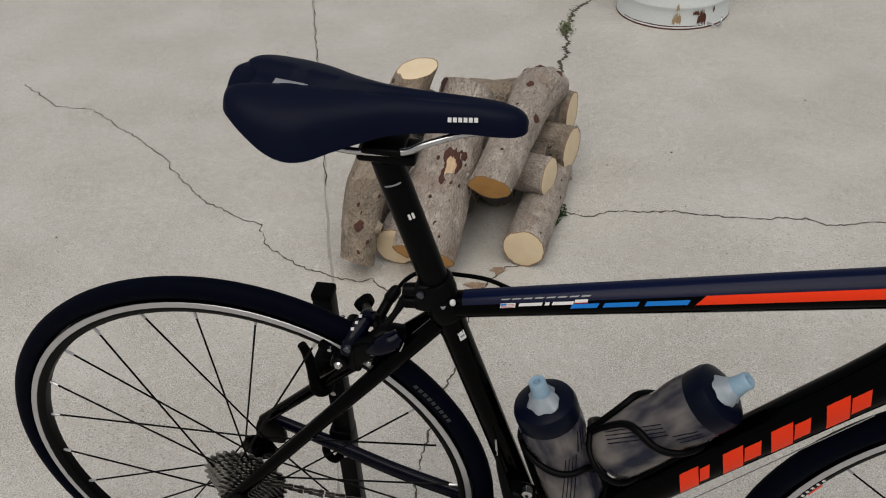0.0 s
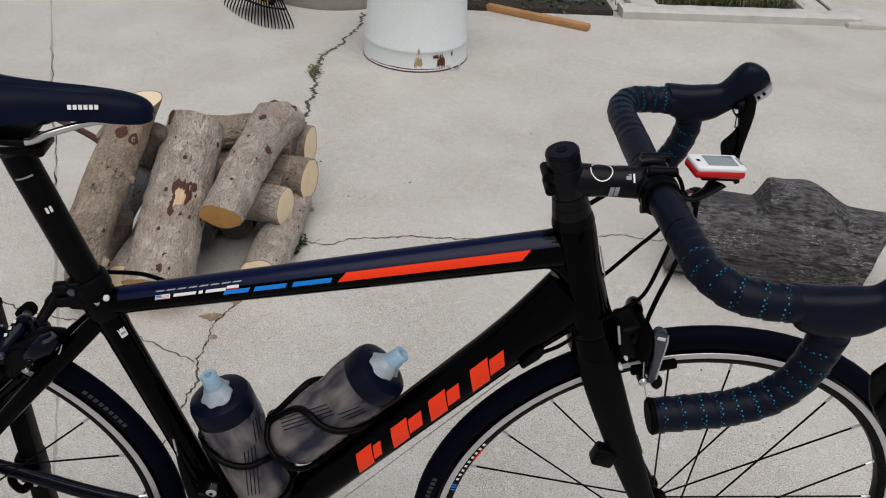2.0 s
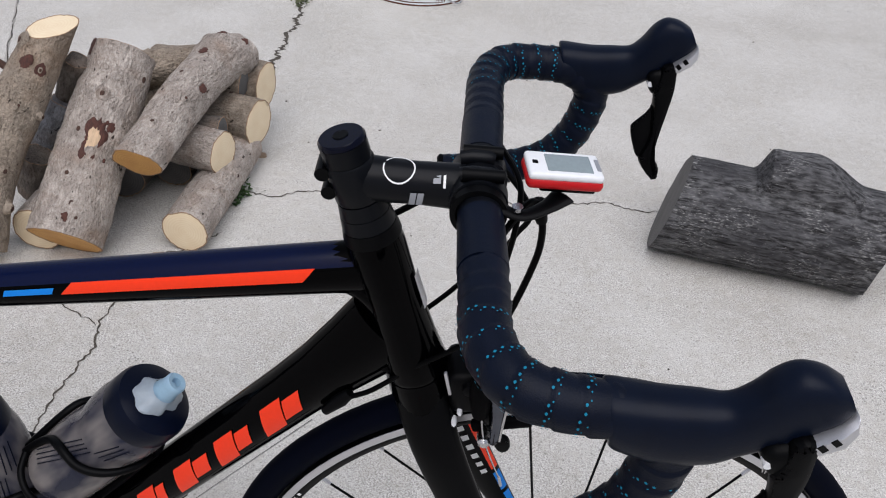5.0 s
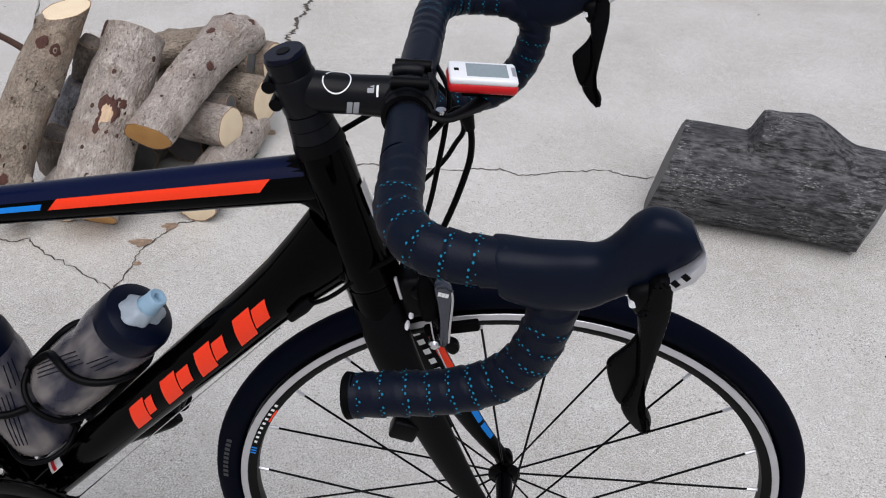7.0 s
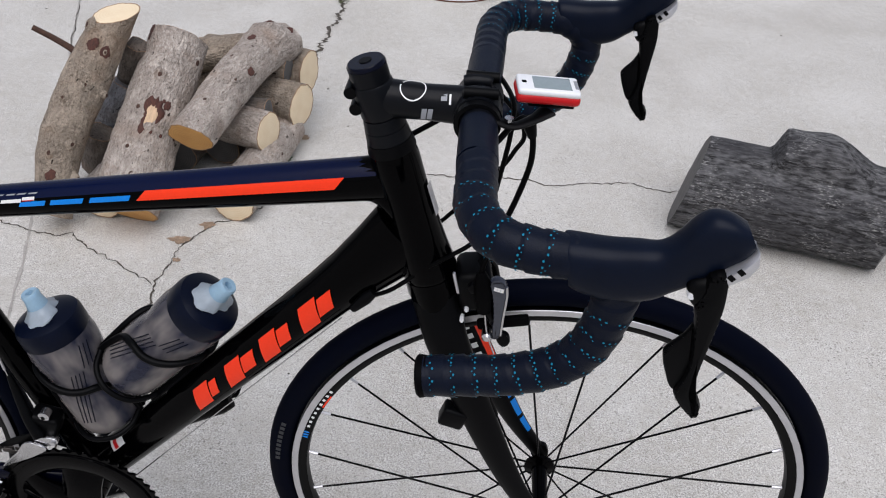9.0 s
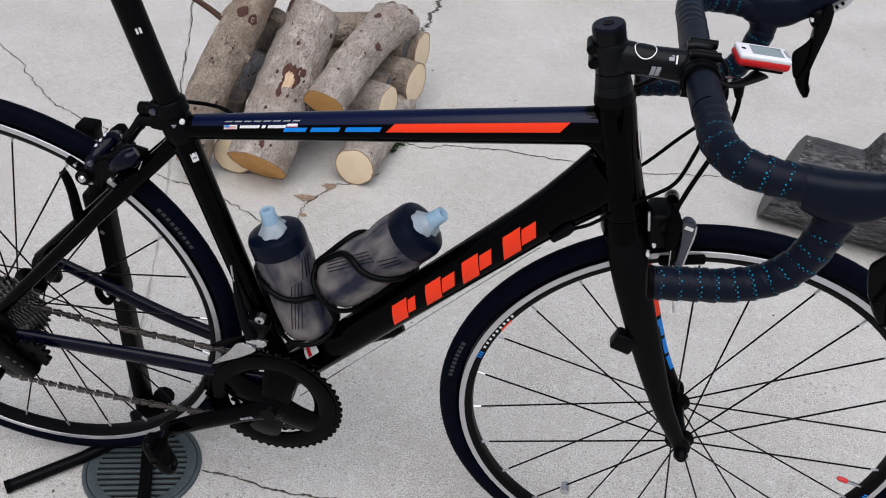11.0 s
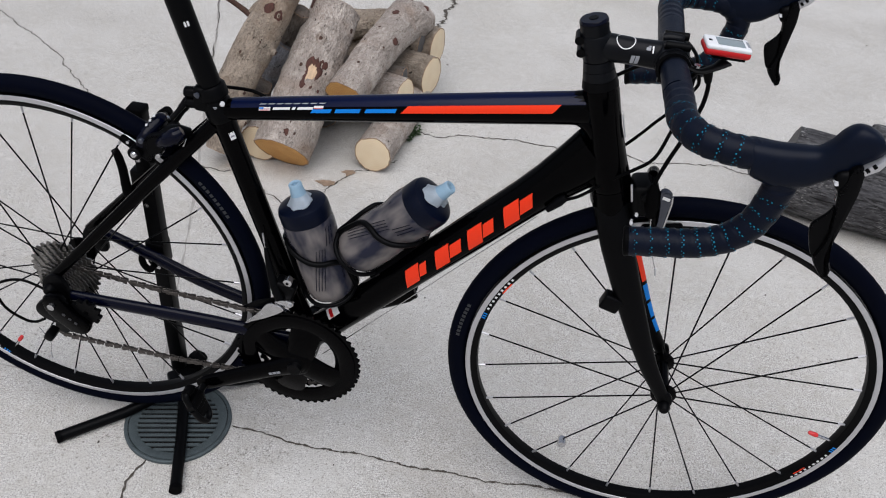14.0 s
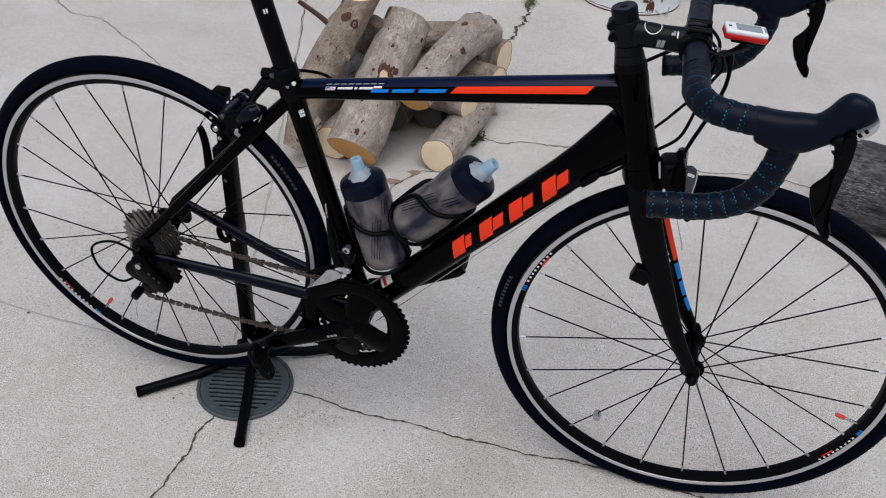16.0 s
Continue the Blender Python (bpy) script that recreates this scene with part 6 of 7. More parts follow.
# chain: alternating link plates joined in one mesh
def chain_run(pts, bm):
    path = smooth_path(pts, 400)
    step, nxt, prev, k, dist = 0.0127, 0.0, None, 0, 0.0
    for a, b_ in zip(path, path[1:]):
        dist += (b_ - a).length
        if dist >= nxt:
            if prev is not None:
                d = (b_ - prev).normalized()
                mid = (b_ + prev) / 2
                m = Matrix.Translation(mid) @ Matrix((d, Vector((0, 1, 0)), d.cross(Vector((0, 1, 0))))).transposed().to_4x4()
                off = 0.0026 if k % 2 else 0.0018
                for s in (-1, 1):
                    block((0.0090 if k % 2 else 0.0070, 0.0010, 0.0062), m @ Matrix.Translation((0, s * off, 0)), 0.0004, 1, bm)
                    block((0.0062, 0.0012, 0.0092), m @ Matrix.Translation((0.0062, s * off, 0)), 0.0024, 2, bm)
                block((0.0052, 0.0048, 0.0052), m @ Matrix.Translation((0.0063, 0, 0)), 0.0015, 1, bm)
                k += 1
            prev = b_
            nxt = dist + step


b = bmesh.new()
ys = -0.0395
chain_run([(0.005, -0.043, 0.4640), (0.074, -0.043, 0.4530), (0.130, -0.042, 0.4440), (0.180, -0.042, 0.4385), (0.240, -0.041, 0.4335), (0.300, ys, 0.4270), (0.360, ys, 0.4215), (0.402, ys, 0.4190), (0.440, ys, 0.4080), (0.466, ys, 0.3780), (0.4705, ys, 0.3450), (0.458, ys, 0.3090), (0.428, ys, 0.2860), (0.390, ys, 0.2800), (0.240, -0.042, 0.2830), (0.190, -0.043, 0.2840), (0.090, -0.043, 0.2890), (-0.012, -0.044, 0.2970), (-0.030, -0.045, 0.3120)], b)
tagged(part("chain", b, CHAINM, bike, "dull steel chain", False), kind="stuff")
# rear derailleur
rd = new("rear_derailleur")
rd.parent = bike
rd["label"] = "black rear derailleur"
part("hanger", plate(outline_smooth([(-0.008, 0.420), (0.008, 0.415), (0.004, 0.395), (-0.010, 0.392), (-0.014, 0.405)], 20), -0.071, -0.063, 0.001), MATTE, rd)
part("mech_body", plate(outline_smooth([(0.002, 0.432), (0.024, 0.436), (0.036, 0.418), (0.050, 0.400), (0.066, 0.384), (0.060, 0.364), (0.038, 0.362), (0.018, 0.378), (0.000, 0.400), (-0.004, 0.418)], 40), -0.096, -0.078, 0.005), PAINT, rd, "glossy black mech body")
part("mech_bolt", tube([(0.014, -0.095, 0.418), (0.014, -0.101, 0.418)], 0.0058, 14, (0, 0, 1)), STEEL, rd, "silver pivot bolt")
part("mech_link", plate(outline_smooth([(-0.002, 0.414), (-0.020, 0.406), (-0.024, 0.388), (-0.008, 0.374), (0.016, 0.370), (0.016, 0.398)], 24), -0.088, -0.076, 0.003), MATTE, rd)
for k in range(3):
    part("mech_mark", block((0.0050, 0.0006, 0.0045), pose(0.030 + 0.0085 * k, -0.0964, 0.402 - 0.0075 * k, 0, 26, 0), 0, 1), TYREP, rd, "grey printed bar")
for y in (-0.052, -0.038):
    part("cage_plate", plate(outline_smooth([(0.018, 0.392), (0.036, 0.398), (0.050, 0.385), (0.046, 0.366), (0.036, 0.352), (0.020, 0.330), (-0.012, 0.312), (-0.026, 0.322), (-0.018, 0.340), (0.008, 0.360)], 40), y - 0.0015, y + 0.0015, 0.0006), MATTE, rd, "black derailleur cage")
part("guide_pulley", gear(0.0225, 11, -0.086, -0.080, 0.005, 0.006, Vector((0.062, 0, 0.404))), MATTE, rd, "toothed guide pulley")
part("tension_pulley", gear(0.0205, 11, -0.047, -0.043, 0.005, 0.005, Vector((-0.006, 0, 0.331))), MATTE, rd, "toothed tension pulley")
part("mech_lug", block((0.016, 0.024, 0.018), pose(-0.022, -0.072, 0.326, 0, 30, 0), 0.004, 2), MATTE, rd)
# front derailleur
fd = new("front_derailleur")
fd.parent = bike
fd["label"] = "silver and black front derailleur"
part("outer_cage", plate(outline_smooth([(0.3132, 0.4085), (0.3383, 0.4375), (0.3509, 0.4553), (0.3622, 0.4596), (0.3766, 0.4530), (0.3766, 0.4464), (0.3546, 0.4303), (0.3311, 0.4175)], 40), -0.0530, -0.0500, 0.0008), STEEL, fd, "polished front cage plate")
part("inner_cage", plate(outline_smooth([(0.305, 0.428), (0.335, 0.449), (0.385, 0.468), (0.385, 0.453), (0.340, 0.438), (0.310, 0.424)], 32), -0.038, -0.036, 0.0008), MATTE, fd)
part("mech_arm", tube([(0.372, -0.046, 0.466), (0.362, -0.040, 0.490), (0.352, -0.030, 0.525), (0.348, -0.026, 0.548)], [0.008, 0.007, 0.005, 0.003], 12, (0, 1, 0), n=16), MATTE, fd, "slim derailleur arm")
part("mech_block", block((0.034, 0.026, 0.030), pose(0.376, -0.030, 0.477, 0, 16, 0), 0.005, 3), MATTE, fd)
part("mech_bolt", tube([(0.3857, -0.036, 0.5015), (0.3857, -0.046, 0.5015), (0.3857, -0.0475, 0.5015)], [0.0066, 0.0066, 0.0040], 16, (0, 0, 1)), STEEL, fd, "silver clamp bolt")
part("bolt_socket", tube([(0.3857, -0.0472, 0.5015), (0.3857, -0.0480, 0.5015)], 0.0026, 6, (0, 0, 1)), MATTE, fd)
part("mech_link", plate(outline_smooth([(0.3620, 0.4560), (0.3690, 0.4640), (0.3800, 0.4660), (0.3925, 0.4640), (0.3930, 0.4570), (0.3840, 0.4520), (0.3720, 0.4500)], 30), -0.0490, -0.0420, 0.0015), STEEL, fd, "bright linkage plate")
part("link_pin", tube([(0.3885, -0.047, 0.4600), (0.3885, -0.052, 0.4600)], 0.0032, 12, (0, 0, 1)), ALLOY, fd, "small silver pin")
part("fd_cable", tube([(0.347, -0.028, 0.560), (0.349, -0.028, 0.535), (0.362, -0.030, 0.46)], 0.0008, 6), STEEL, fd)
part("cable_tip", tube([(0.3462, -0.028, 0.576), (0.347, -0.028, 0.558)], 0.0014, 8), ALLOY, fd)


# ---------- bottles and their cages ----------
def bottle(base, axis, turn, tone):
    """A smoke-grey sports bottle standing along axis."""
    z = Vector(axis).normalized()
    x = Vector((0, -1, 0))
    y = z.cross(x)
    m = Matrix((x, y, z)).transposed().to_4x4()
    m.translation = base
    b = thing("water_bottle", BIKE @ m @ Matrix.Rotation(turn, 4, "Z"), tone, "bottle", "bottles on the bicycle")
    body = [(0.0, 0.002), (0.022, 0.0), (0.031, 0.002), (0.0345, 0.008), (0.0362, 0.020), (0.0366, 0.060), (0.0356, 0.078), (0.0340, 0.090), (0.0342, 0.100), (0.0362, 0.114), (0.0368, 0.128), (0.0355, 0.142), (0.0345, 0.146)]
    body = [(r * 1.065, h) for r, h in body]
    part("bottle_body", lathe(body, 40, "z"), BOTTLE, b, "translucent smoke-grey squeeze body")
    cap = [(0.0355, 0.140), (0.0368, 0.144), (0.0366, 0.160), (0.0345, 0.166), (0.0250, 0.1715), (0.0160, 0.1735), (0.0, 0.174)]
    cap = [(r * 1.04, h) for r, h in cap]
    part("bottle_lid", lathe(cap, 40, "z"), BOTTLECAP, b, "dark blue screw lid")
    rings = []
    for r, h, wave in ((0.0215, 0.1718, 1.0), (0.0212, 0.1735, 1.0), (0.0165, 0.1780, 0.5), (0.0130, 0.1815, 0.2), (0.0118, 0.1850, 0.0)):
        ring = []
        for k in range(36):
            w = 2 * math.pi * k / 36
            q = r * (1 + wave * (0.20 * math.cos(2 * w + 0.6) + 0.10 * math.sin(3 * w) + 0.07 * math.sin(7 * w)))
            ring.append(Vector((0.003 + q * math.cos(w), q * math.sin(w), h + wave * 0.0022 * math.sin(2 * w) + wave * 0.0010 * math.sin(5 * w))))
        rings.append(ring)
    part("valve_skirt", skin(rings, True, False), CLEARP, b, "crumpled frosted valve skirt")
    part("drinking_valve", lathe([(0.0125, 0.1780), (0.0112, 0.1860), (0.0098, 0.1950), (0.0100, 0.2010), (0.0085, 0.2030), (0.0045, 0.2020), (0.0035, 0.1960), (0.0, 0.1960)], 26, "z", (0.002, 0, 0)), VALVEB, b, "pale blue drinking valve")
    for k in range(4):
        c = []
        for j in range(9):
            w = radians(-40 + 7 * k + 4 * j)
            zz = 0.030 + 0.009 * j
            rr = 0.0392 if zz < 0.075 else 0.0384
            c.append((rr * math.cos(w), rr * math.sin(w), zz))
        part("printed_stroke", tube(c, 0.0006, 5), BOTTLECAP, b, "thin dark printed stroke")
    for k in range(3):
        c = []
        for j in range(5):
            w = radians(18 + 8 * k + 3 * j)
            c.append((0.0395 * math.cos(w), 0.0395 * math.sin(w), 0.106 + 0.007 * j))
        part("printed_stroke", tube(c, 0.0006, 5), BOTTLECAP, b, "thin dark printed stroke")
    return b


def cage(base, axis, away):
    """A bottle cage round a bottle at base along axis; away points from the tube to the bottle."""
    z = Vector(axis).normalized()
    a = Vector(away).normalized()
    h = new("bottle_cage")
    h.parent = bike
    h["label"] = "black plastic bottle cage"
    o = Vector(base)
    yv = Vector((0, 1, 0))
    part("cage_spine", tube([o - a * 0.0405 + z * 0.002, o - a * 0.0405 + z * 0.06, o - a * 0.0405 + z * 0.118], [(0.022, 0.0060), (0.020, 0.0060), (0.016, 0.0045)], 12, (0, 1, 0)), MATTE, h, "cage back plate")
    for s in (-1, 1):
        pts = [(180, 0.112), (150, 0.110), (120, 0.100), (95, 0.088), (70, 0.080), (40, 0.074), (20, 0.060), (8, 0.030), (4, 0.008)]
        c = [o + a * (0.0415 * math.cos(radians(w))) + yv * (s * 0.0415 * math.sin(radians(w))) + z * q for w, q in pts]
        part("cage_arm", tube(c, [(0.0030, 0.0030), (0.0042, 0.0042), (0.0045, 0.0045), (0.0036, 0.0036)], 10, z, n=40), MATTE, h, "curved cage arm")
        c = [o + a * (0.0415 * math.cos(radians(w))) + yv * (s * 0.0415 * math.sin(radians(w))) + z * q for w, q in ((180, 0.020), (150, 0.012), (110, 0.004), (70, 0.001), (35, 0.003), (4, 0.010))]
        part("cage_arm", tube(c, 0.0034, 10, z, n=24), MATTE, h, "curved cage arm")
    part("cage_floor", block((0.070, 0.020, 0.004), Matrix.Translation(o - z * 0.004) @ Matrix((a, yv, a.cross(yv))).transposed().to_4x4(), 0.0015, 2), MATTE, h)


SDIR, SN = Vector((-0.269, 0, 0.963)), Vector((0.963, 0, 0.269))
DDIR, DN = (DT1 - DT0).normalized(), Vector((-(DT1 - DT0).z, 0, (DT1 - DT0).x)).normalized()
A0 = BB + SDIR * 0.096 + SN * 0.0705
B0 = DT0 + DDIR * 0.196 + DN * 0.0760
bottle(A0, SDIR, 0.5, "smoke-grey sports bottle with dark lid in the seat tube cage")
bottle(B0, DDIR, -0.6, "smoke-grey sports bottle with dark lid in the down tube cage")
cage(A0, SDIR, SN)
cage(B0, DDIR, DN)

# ---------- cycle computer on its out-front mount ----------
gps = thing("cycle_computer", BIKE @ pose(0.9215, -0.0160, 0.9450, 0, 4, 6), "small white and red cycle computer on an out-front mount", "bike computer")
part("case", block((0.0540, 0.0315, 0.0095), pose(0, 0, 0.0040), 0.0045, 4), RED, gps, "red lower case")
part("face", block((0.0525, 0.0300, 0.0060), pose(0, 0, 0.0095), 0.0028, 4), WHITEP, gps, "white front face")
part("screen", block((0.0320, 0.0205, 0.0012), pose(0.0030, 0, 0.0124), 0.0005, 2), SCREEN, gps, "grey display")
part("button", block((0.0040, 0.0040, 0.0012), pose(-0.0205, 0, 0.0124), 0.0015, 2), MATTE, gps)
part("print_mark", block((0.0030, 0.014, 0.0006), pose(0.0235, 0, 0.0125), 0.0, 1), GREYP, gps)
part("back_plate", block((0.040, 0.024, 0.005), pose(0.004, 0.002, -0.0030), 0.002, 2), MATTE, gps)
mount = new("computer_mount")
mount.parent = bike
mount["label"] = "black out-front computer mount"
part("mount_band", lathe([(0.0162, -0.0325), (0.0200, -0.0320), (0.0200, -0.0245), (0.0162, -0.0240)], 26, "y", CLAMP), MATTE, mount)
part("mount_arm", tube([CLAMP + Vector((0.016, -0.029, 0.004)), CLAMP + Vector((0.030, -0.032, 0.002)), CLAMP + Vector((0.046, -0.026, 0.006)), CLAMP + Vector((0.058, -0.017, 0.010))], [(0.0060, 0.0030), (0.0060, 0.0028), (0.0075, 0.0028), (0.011, 0.0032)], 14, (0, 1, 0), n=18), MATTE, mount, "curved mount arm")
part("mount_bolt", tube([CLAMP + Vector((0.026, -0.031, 0.006)), CLAMP + Vector((0.026, -0.031, 0.009))], 0.004, 12), STEEL, mount)

# ---------- bicycle stand, leaning a little with the bicycle ----------
stand = thing("bicycle_stand", BIKE, "black steel bicycle stand holding the rear of the frame", "bike stand")
base = BIKE.inverted() @ Vector((0.138, 0.073, 0.0))
part("upright", block((0.026, 0.024, 0.616), pose(0.1090, 0.087, 0.3760, 0, 1.0, 0), 0.003, 2), MATTE, stand, "square black upright")
part("end_cap", block((0.027, 0.027, 0.012), pose(0.1145, 0.087, 0.685, 0, 1.0, 0), 0.003, 2), RUBBER, stand, "plastic end cap")
for tip in ((0.209, -0.145), (-0.042, -0.085), (0.324, 0.175)):
    t3 = BIKE.inverted() @ Vector((tip[0], tip[1], 0.0115))
    leg = part("leg", tube([base + Vector((0, 0, 0.042)), base.lerp(t3, 0.15) + Vector((0, 0, 0.026)), base.lerp(t3, 0.5) + Vector((0, 0, 0.0075)), t3], 0.0105, 16, (0, 0, 1)), MATTE, stand, "round black leg")
    d = (t3 - base).normalized()
    d.z = 0
    part("leg_cap", tube([t3 - d * 0.006, t3 + d * 0.004], 0.0112, 16, (0, 0, 1)), RUBBER, leg)
part("base_bracket", block((0.056, 0.046, 0.036), Matrix.Translation(base + Vector((0, 0, 0.042))) @ Matrix.Rotation(radians(40), 4, "Z"), 0.006, 3), MATTE, stand)
part("knob", lathe([(0, -0.016), (0.016, -0.014), (0.020, 0), (0.016, 0.014), (0, 0.016)], 8, "y", base + Vector((0.014, 0.034, 0.066))), RUBBER, stand, "black clamp knob")
part("slide_block", block((0.034, 0.030, 0.048), pose(0.106, 0.087, 0.405), 0.004, 2), MATTE, stand)
part("hook", tube([(0.106, 0.080, 0.412), (0.094, 0.070, 0.412), (0.085, 0.065, 0.404), (0.0855, 0.065, 0.386), (0.095, 0.065, 0.377), (0.105, 0.066, 0.388)], 0.0058, 12, n=26), RUBBER, stand, "lower rubber hook under the chain stay")
part("slide_block", block((0.034, 0.030, 0.044), pose(0.105, 0.087, 0.555), 0.004, 2), MATTE, stand)
part("hook", tube([(0.108, 0.078, 0.556), (0.112, 0.050, 0.550), (0.103, 0.038, 0.556), (0.1018, 0.036, 0.575), (0.1015, 0.036, 0.605), (0.0985, 0.036, 0.628), (0.0945, 0.036, 0.640)], [0.0085, 0.0088, 0.0082, 0.0070, 0.0066, 0.0058], 12, n=30), RUBBER, stand, "upper rubber hook round the seat stay")
for z in (0.377, 0.511, 0.600):
    part("bolt", tube([(0.1075, 0.076, z), (0.1075, 0.0728, z)], 0.004, 10, (0, 0, 1)), STEEL, stand, "small silver bolt")

# ---------- firewood ----------
def log(pts, radii, bark, ends=(ENDGRAIN, ENDGRAIN), label="cut log with grey bark", seed=1, tilt=((0, 0), (0, 0)), lump=0.07, knots=(), name="firewood_log", group="firewood pile", category="log"):
    """A cut log through pts (its own z axis runs along it); tilt: slant of the two cut faces, as slopes."""
    P = [Vector(p) for p in pts]
    z = (P[-1] - P[0]).normalized()
    x = (Vector((0, 0, 1)) - z * z.z)
    x = x.normalized() if x.length > 0.1 else Vector((1, 0, 0))
    y = z.cross(x)
    m = Matrix((x, y, z)).transposed().to_4x4()
    m.translation = P[0]
    inv = m.inverted()
    N = 60
    path = smooth_path([inv @ p for p in P], N)
    L = path[-1].z
    root = thing(name, m, label, category, group)
    o = Vector((seed * 3.7, seed * 1.3, 0))
    seg, rings = 64, []
    for i, p in enumerate(path):
        u = i / (N - 1) * (len(radii) - 1)
        k = min(int(u), len(radii) - 2)
        r = radii[k] + (radii[k + 1] - radii[k]) * (u - k)
        ring = []
        for j in range(seg):
            w = 2 * math.pi * j / seg
            cx, cy = math.cos(w), math.sin(w)
            q = r * (1 + lump * noise.noise(o + Vector((cx * 1.2, cy * 1.2, p.z * 7))) + 0.050 * noise.noise(o + Vector((cx * 3.5, cy * 3.5, p.z * 24))) + 0.026 * noise.noise(o + Vector((cx * 9, cy * 9, p.z * 55))) + 0.014 * noise.noise(o + Vector((cx * 22, cy * 22, p.z * 90))))
            zz = p.z
            f = i / (N - 1)
            zz += (1 - f) ** 6 * (tilt[0][0] * cx + tilt[0][1] * cy) * q + f ** 6 * (tilt[1][0] * cx + tilt[1][1] * cy) * q
            ring.append(Vector((p.x + q * cx, p.y + q * cy, zz)))
        rings.append(ring)
    part("bark", skin(rings, True, False), bark, root, "rough bark")
    for ring, mt, s in ((rings[0], ends[0], -1), (rings[-1], ends[1], 1)):
        c = sum(ring, Vector()) / seg
        b = bmesh.new()
        rim = [[b.verts.new(c + (p - c) * f + Vector((0, 0, s * hgt))) for p in ring] for f, hgt in ((1.0, 0.0), (0.985, 0.0012), (0.950, 0.0004))]
        for a, d in zip(rim, rim[1:]):
            for j in range(seg):
                b.faces.new((a[j], a[(j + 1) % seg], d[(j + 1) % seg], d[j]))
        bmesh.ops.recalc_face_normals(b, faces=b.faces)
        part("bark_rim", b, RIM, root, "brown edge of the bark at the cut")
        b = bmesh.new()
        loops = [[b.verts.new(c + (p - c) * (f + 0.014 * noise.noise(Vector((k * 0.9, seed, 0)))) + Vector((0, 0, s * (0.0015 if f < 0.9 else 0.0002)))) for k, p in enumerate(ring)] for f in (0.962, 0.88, 0.45)]
        for a, d in zip(loops, loops[1:]):
            for j in range(seg):
                b.faces.new((a[j], a[(j + 1) % seg], d[(j + 1) % seg], d[j]))
        b.faces.new(loops[-1])
        bmesh.ops.recalc_face_normals(b, faces=b.faces)
        part("cut_end", b, mt, root, "sawn end grain")
    # dark flakes of torn bark and small scars, lying close on the surface
    rnd = random.Random(seed * 17)
    b = bmesh.new()
    for k in range(int(14 + 60 * L)):
        u0, v0, big_ = rnd.uniform(1.5, N - 3), rnd.uniform(0, seg), rnd.random() ** 3
        du, dv = 0.12 + 0.75 * big_, 0.10 + 0.55 * big_
        pts = []
        for h in range(9):
            q = 2 * math.pi * h / 9
            rr_ = rnd.uniform(0.3, 1.3)
            u, v = u0 + du * rr_ * math.sin(q), v0 + dv * rr_ * math.cos(q)
            i, j = int(u), int(v // 1)
            fu, fv = u - i, v - j
            p = (rings[i][j % seg] * (1 - fv) + rings[i][(j + 1) % seg] * fv) * (1 - fu) + (rings[i + 1][j % seg] * (1 - fv) + rings[i + 1][(j + 1) % seg] * fv) * fu
            c = path[i] * (1 - fu) + path[i + 1] * fu
            pts.append(b.verts.new(p + (p - c).normalized() * 0.0012))
        b.faces.new(pts)
    tagged(part("bark_flake", b, KNOT, root, "dark flakes of torn bark", False), kind="stuff")
    for (kz, deg, kr, kind) in knots:
        i = min(N - 1, int(kz * (N - 1)))
        p = path[i]
        w = radians(deg)
        u = kz * (len(radii) - 1)
        k = min(int(u), len(radii) - 2)
        r = radii[k] + (radii[k + 1] - radii[k]) * (u - k)
        n = Vector((math.cos(w), math.sin(w), 0))
        e = Vector((-n.y, n.x, 0))
        c = p + n * (r * 0.985)
        b = bmesh.new()
        rows = []
        rnd = random.Random(seed * 31 + int(deg))
        if kind != "scar":
            kr *= rnd.uniform(0.6, 1.0)
        M = 40 if kind in ("scar", "peel") else 20
        ring = [2 * math.pi * h / M for h in range(M)]
        rough = (0.34, 0.22, 0.05) if kind in ("scar", "peel") else (0.22, 0.12, 0.05)
        ph = [1 + rough[0] * noise.noise(Vector((math.cos(q) * 1.4 + deg, math.sin(q) * 1.4, kz * 9))) + rough[1] * noise.noise(Vector((math.cos(q) * 4 + deg, math.sin(q) * 4, kz * 9))) + rnd.uniform(-rough[2], rough[2]) for q in ring]
        sq = {"scar": 2.3, "peel": 1.3}.get(kind, 1.25)

        def mound(steps, mt, name, label, close=True):
            b = bmesh.new()
            rows = []
            for f, hgt in steps:
                g = ph if f > 0.5 else [1 + 0.5 * (x - 1) for x in ph]
                rows.append([b.verts.new(c + n * (hgt - 0.5 * (kr * f * math.cos(q)) ** 2 / r) + e * (kr * f * g[h] * math.cos(q)) + Vector((0, 0, kr * f * sq * g[h] * math.sin(q)))) for h, q in enumerate(ring)])
            for a, d in zip(rows, rows[1:]):
                for j in range(M):
                    b.faces.new((a[j], a[(j + 1) % M], d[(j + 1) % M], d[j]))
            if close:
                b.faces.new(rows[-1])
            bmesh.ops.recalc_face_normals(b, faces=b.faces)
            part(name, b, mt, root, label)

        if kind == "scar":
            mound(((1.15, -0.002), (1.0, 0.0022), (0.80, 0.0034), (0.52, 0.0014)), PEEL, "scar", "ragged dark torn bark")
            mound(((0.62, 0.0014), (0.54, 0.0024), (0.30, 0.0028)), HEART, "bare_wood", "exposed pale heartwood")
        elif kind == "peel":
            mound(((1.0, 0.0002), (0.92, 0.0018), (0.5, 0.0024)), PEEL, "peel", "reddish patch of torn bark")
        else:
            top = 0.014 if kind == "stub" else 0.0038
            mound(((1.9, -0.004), (1.35, top * 0.25), (0.95, top * 0.85), (0.62, top), (0.45, top * 0.75)), bark, "knot", "swollen branch knot")
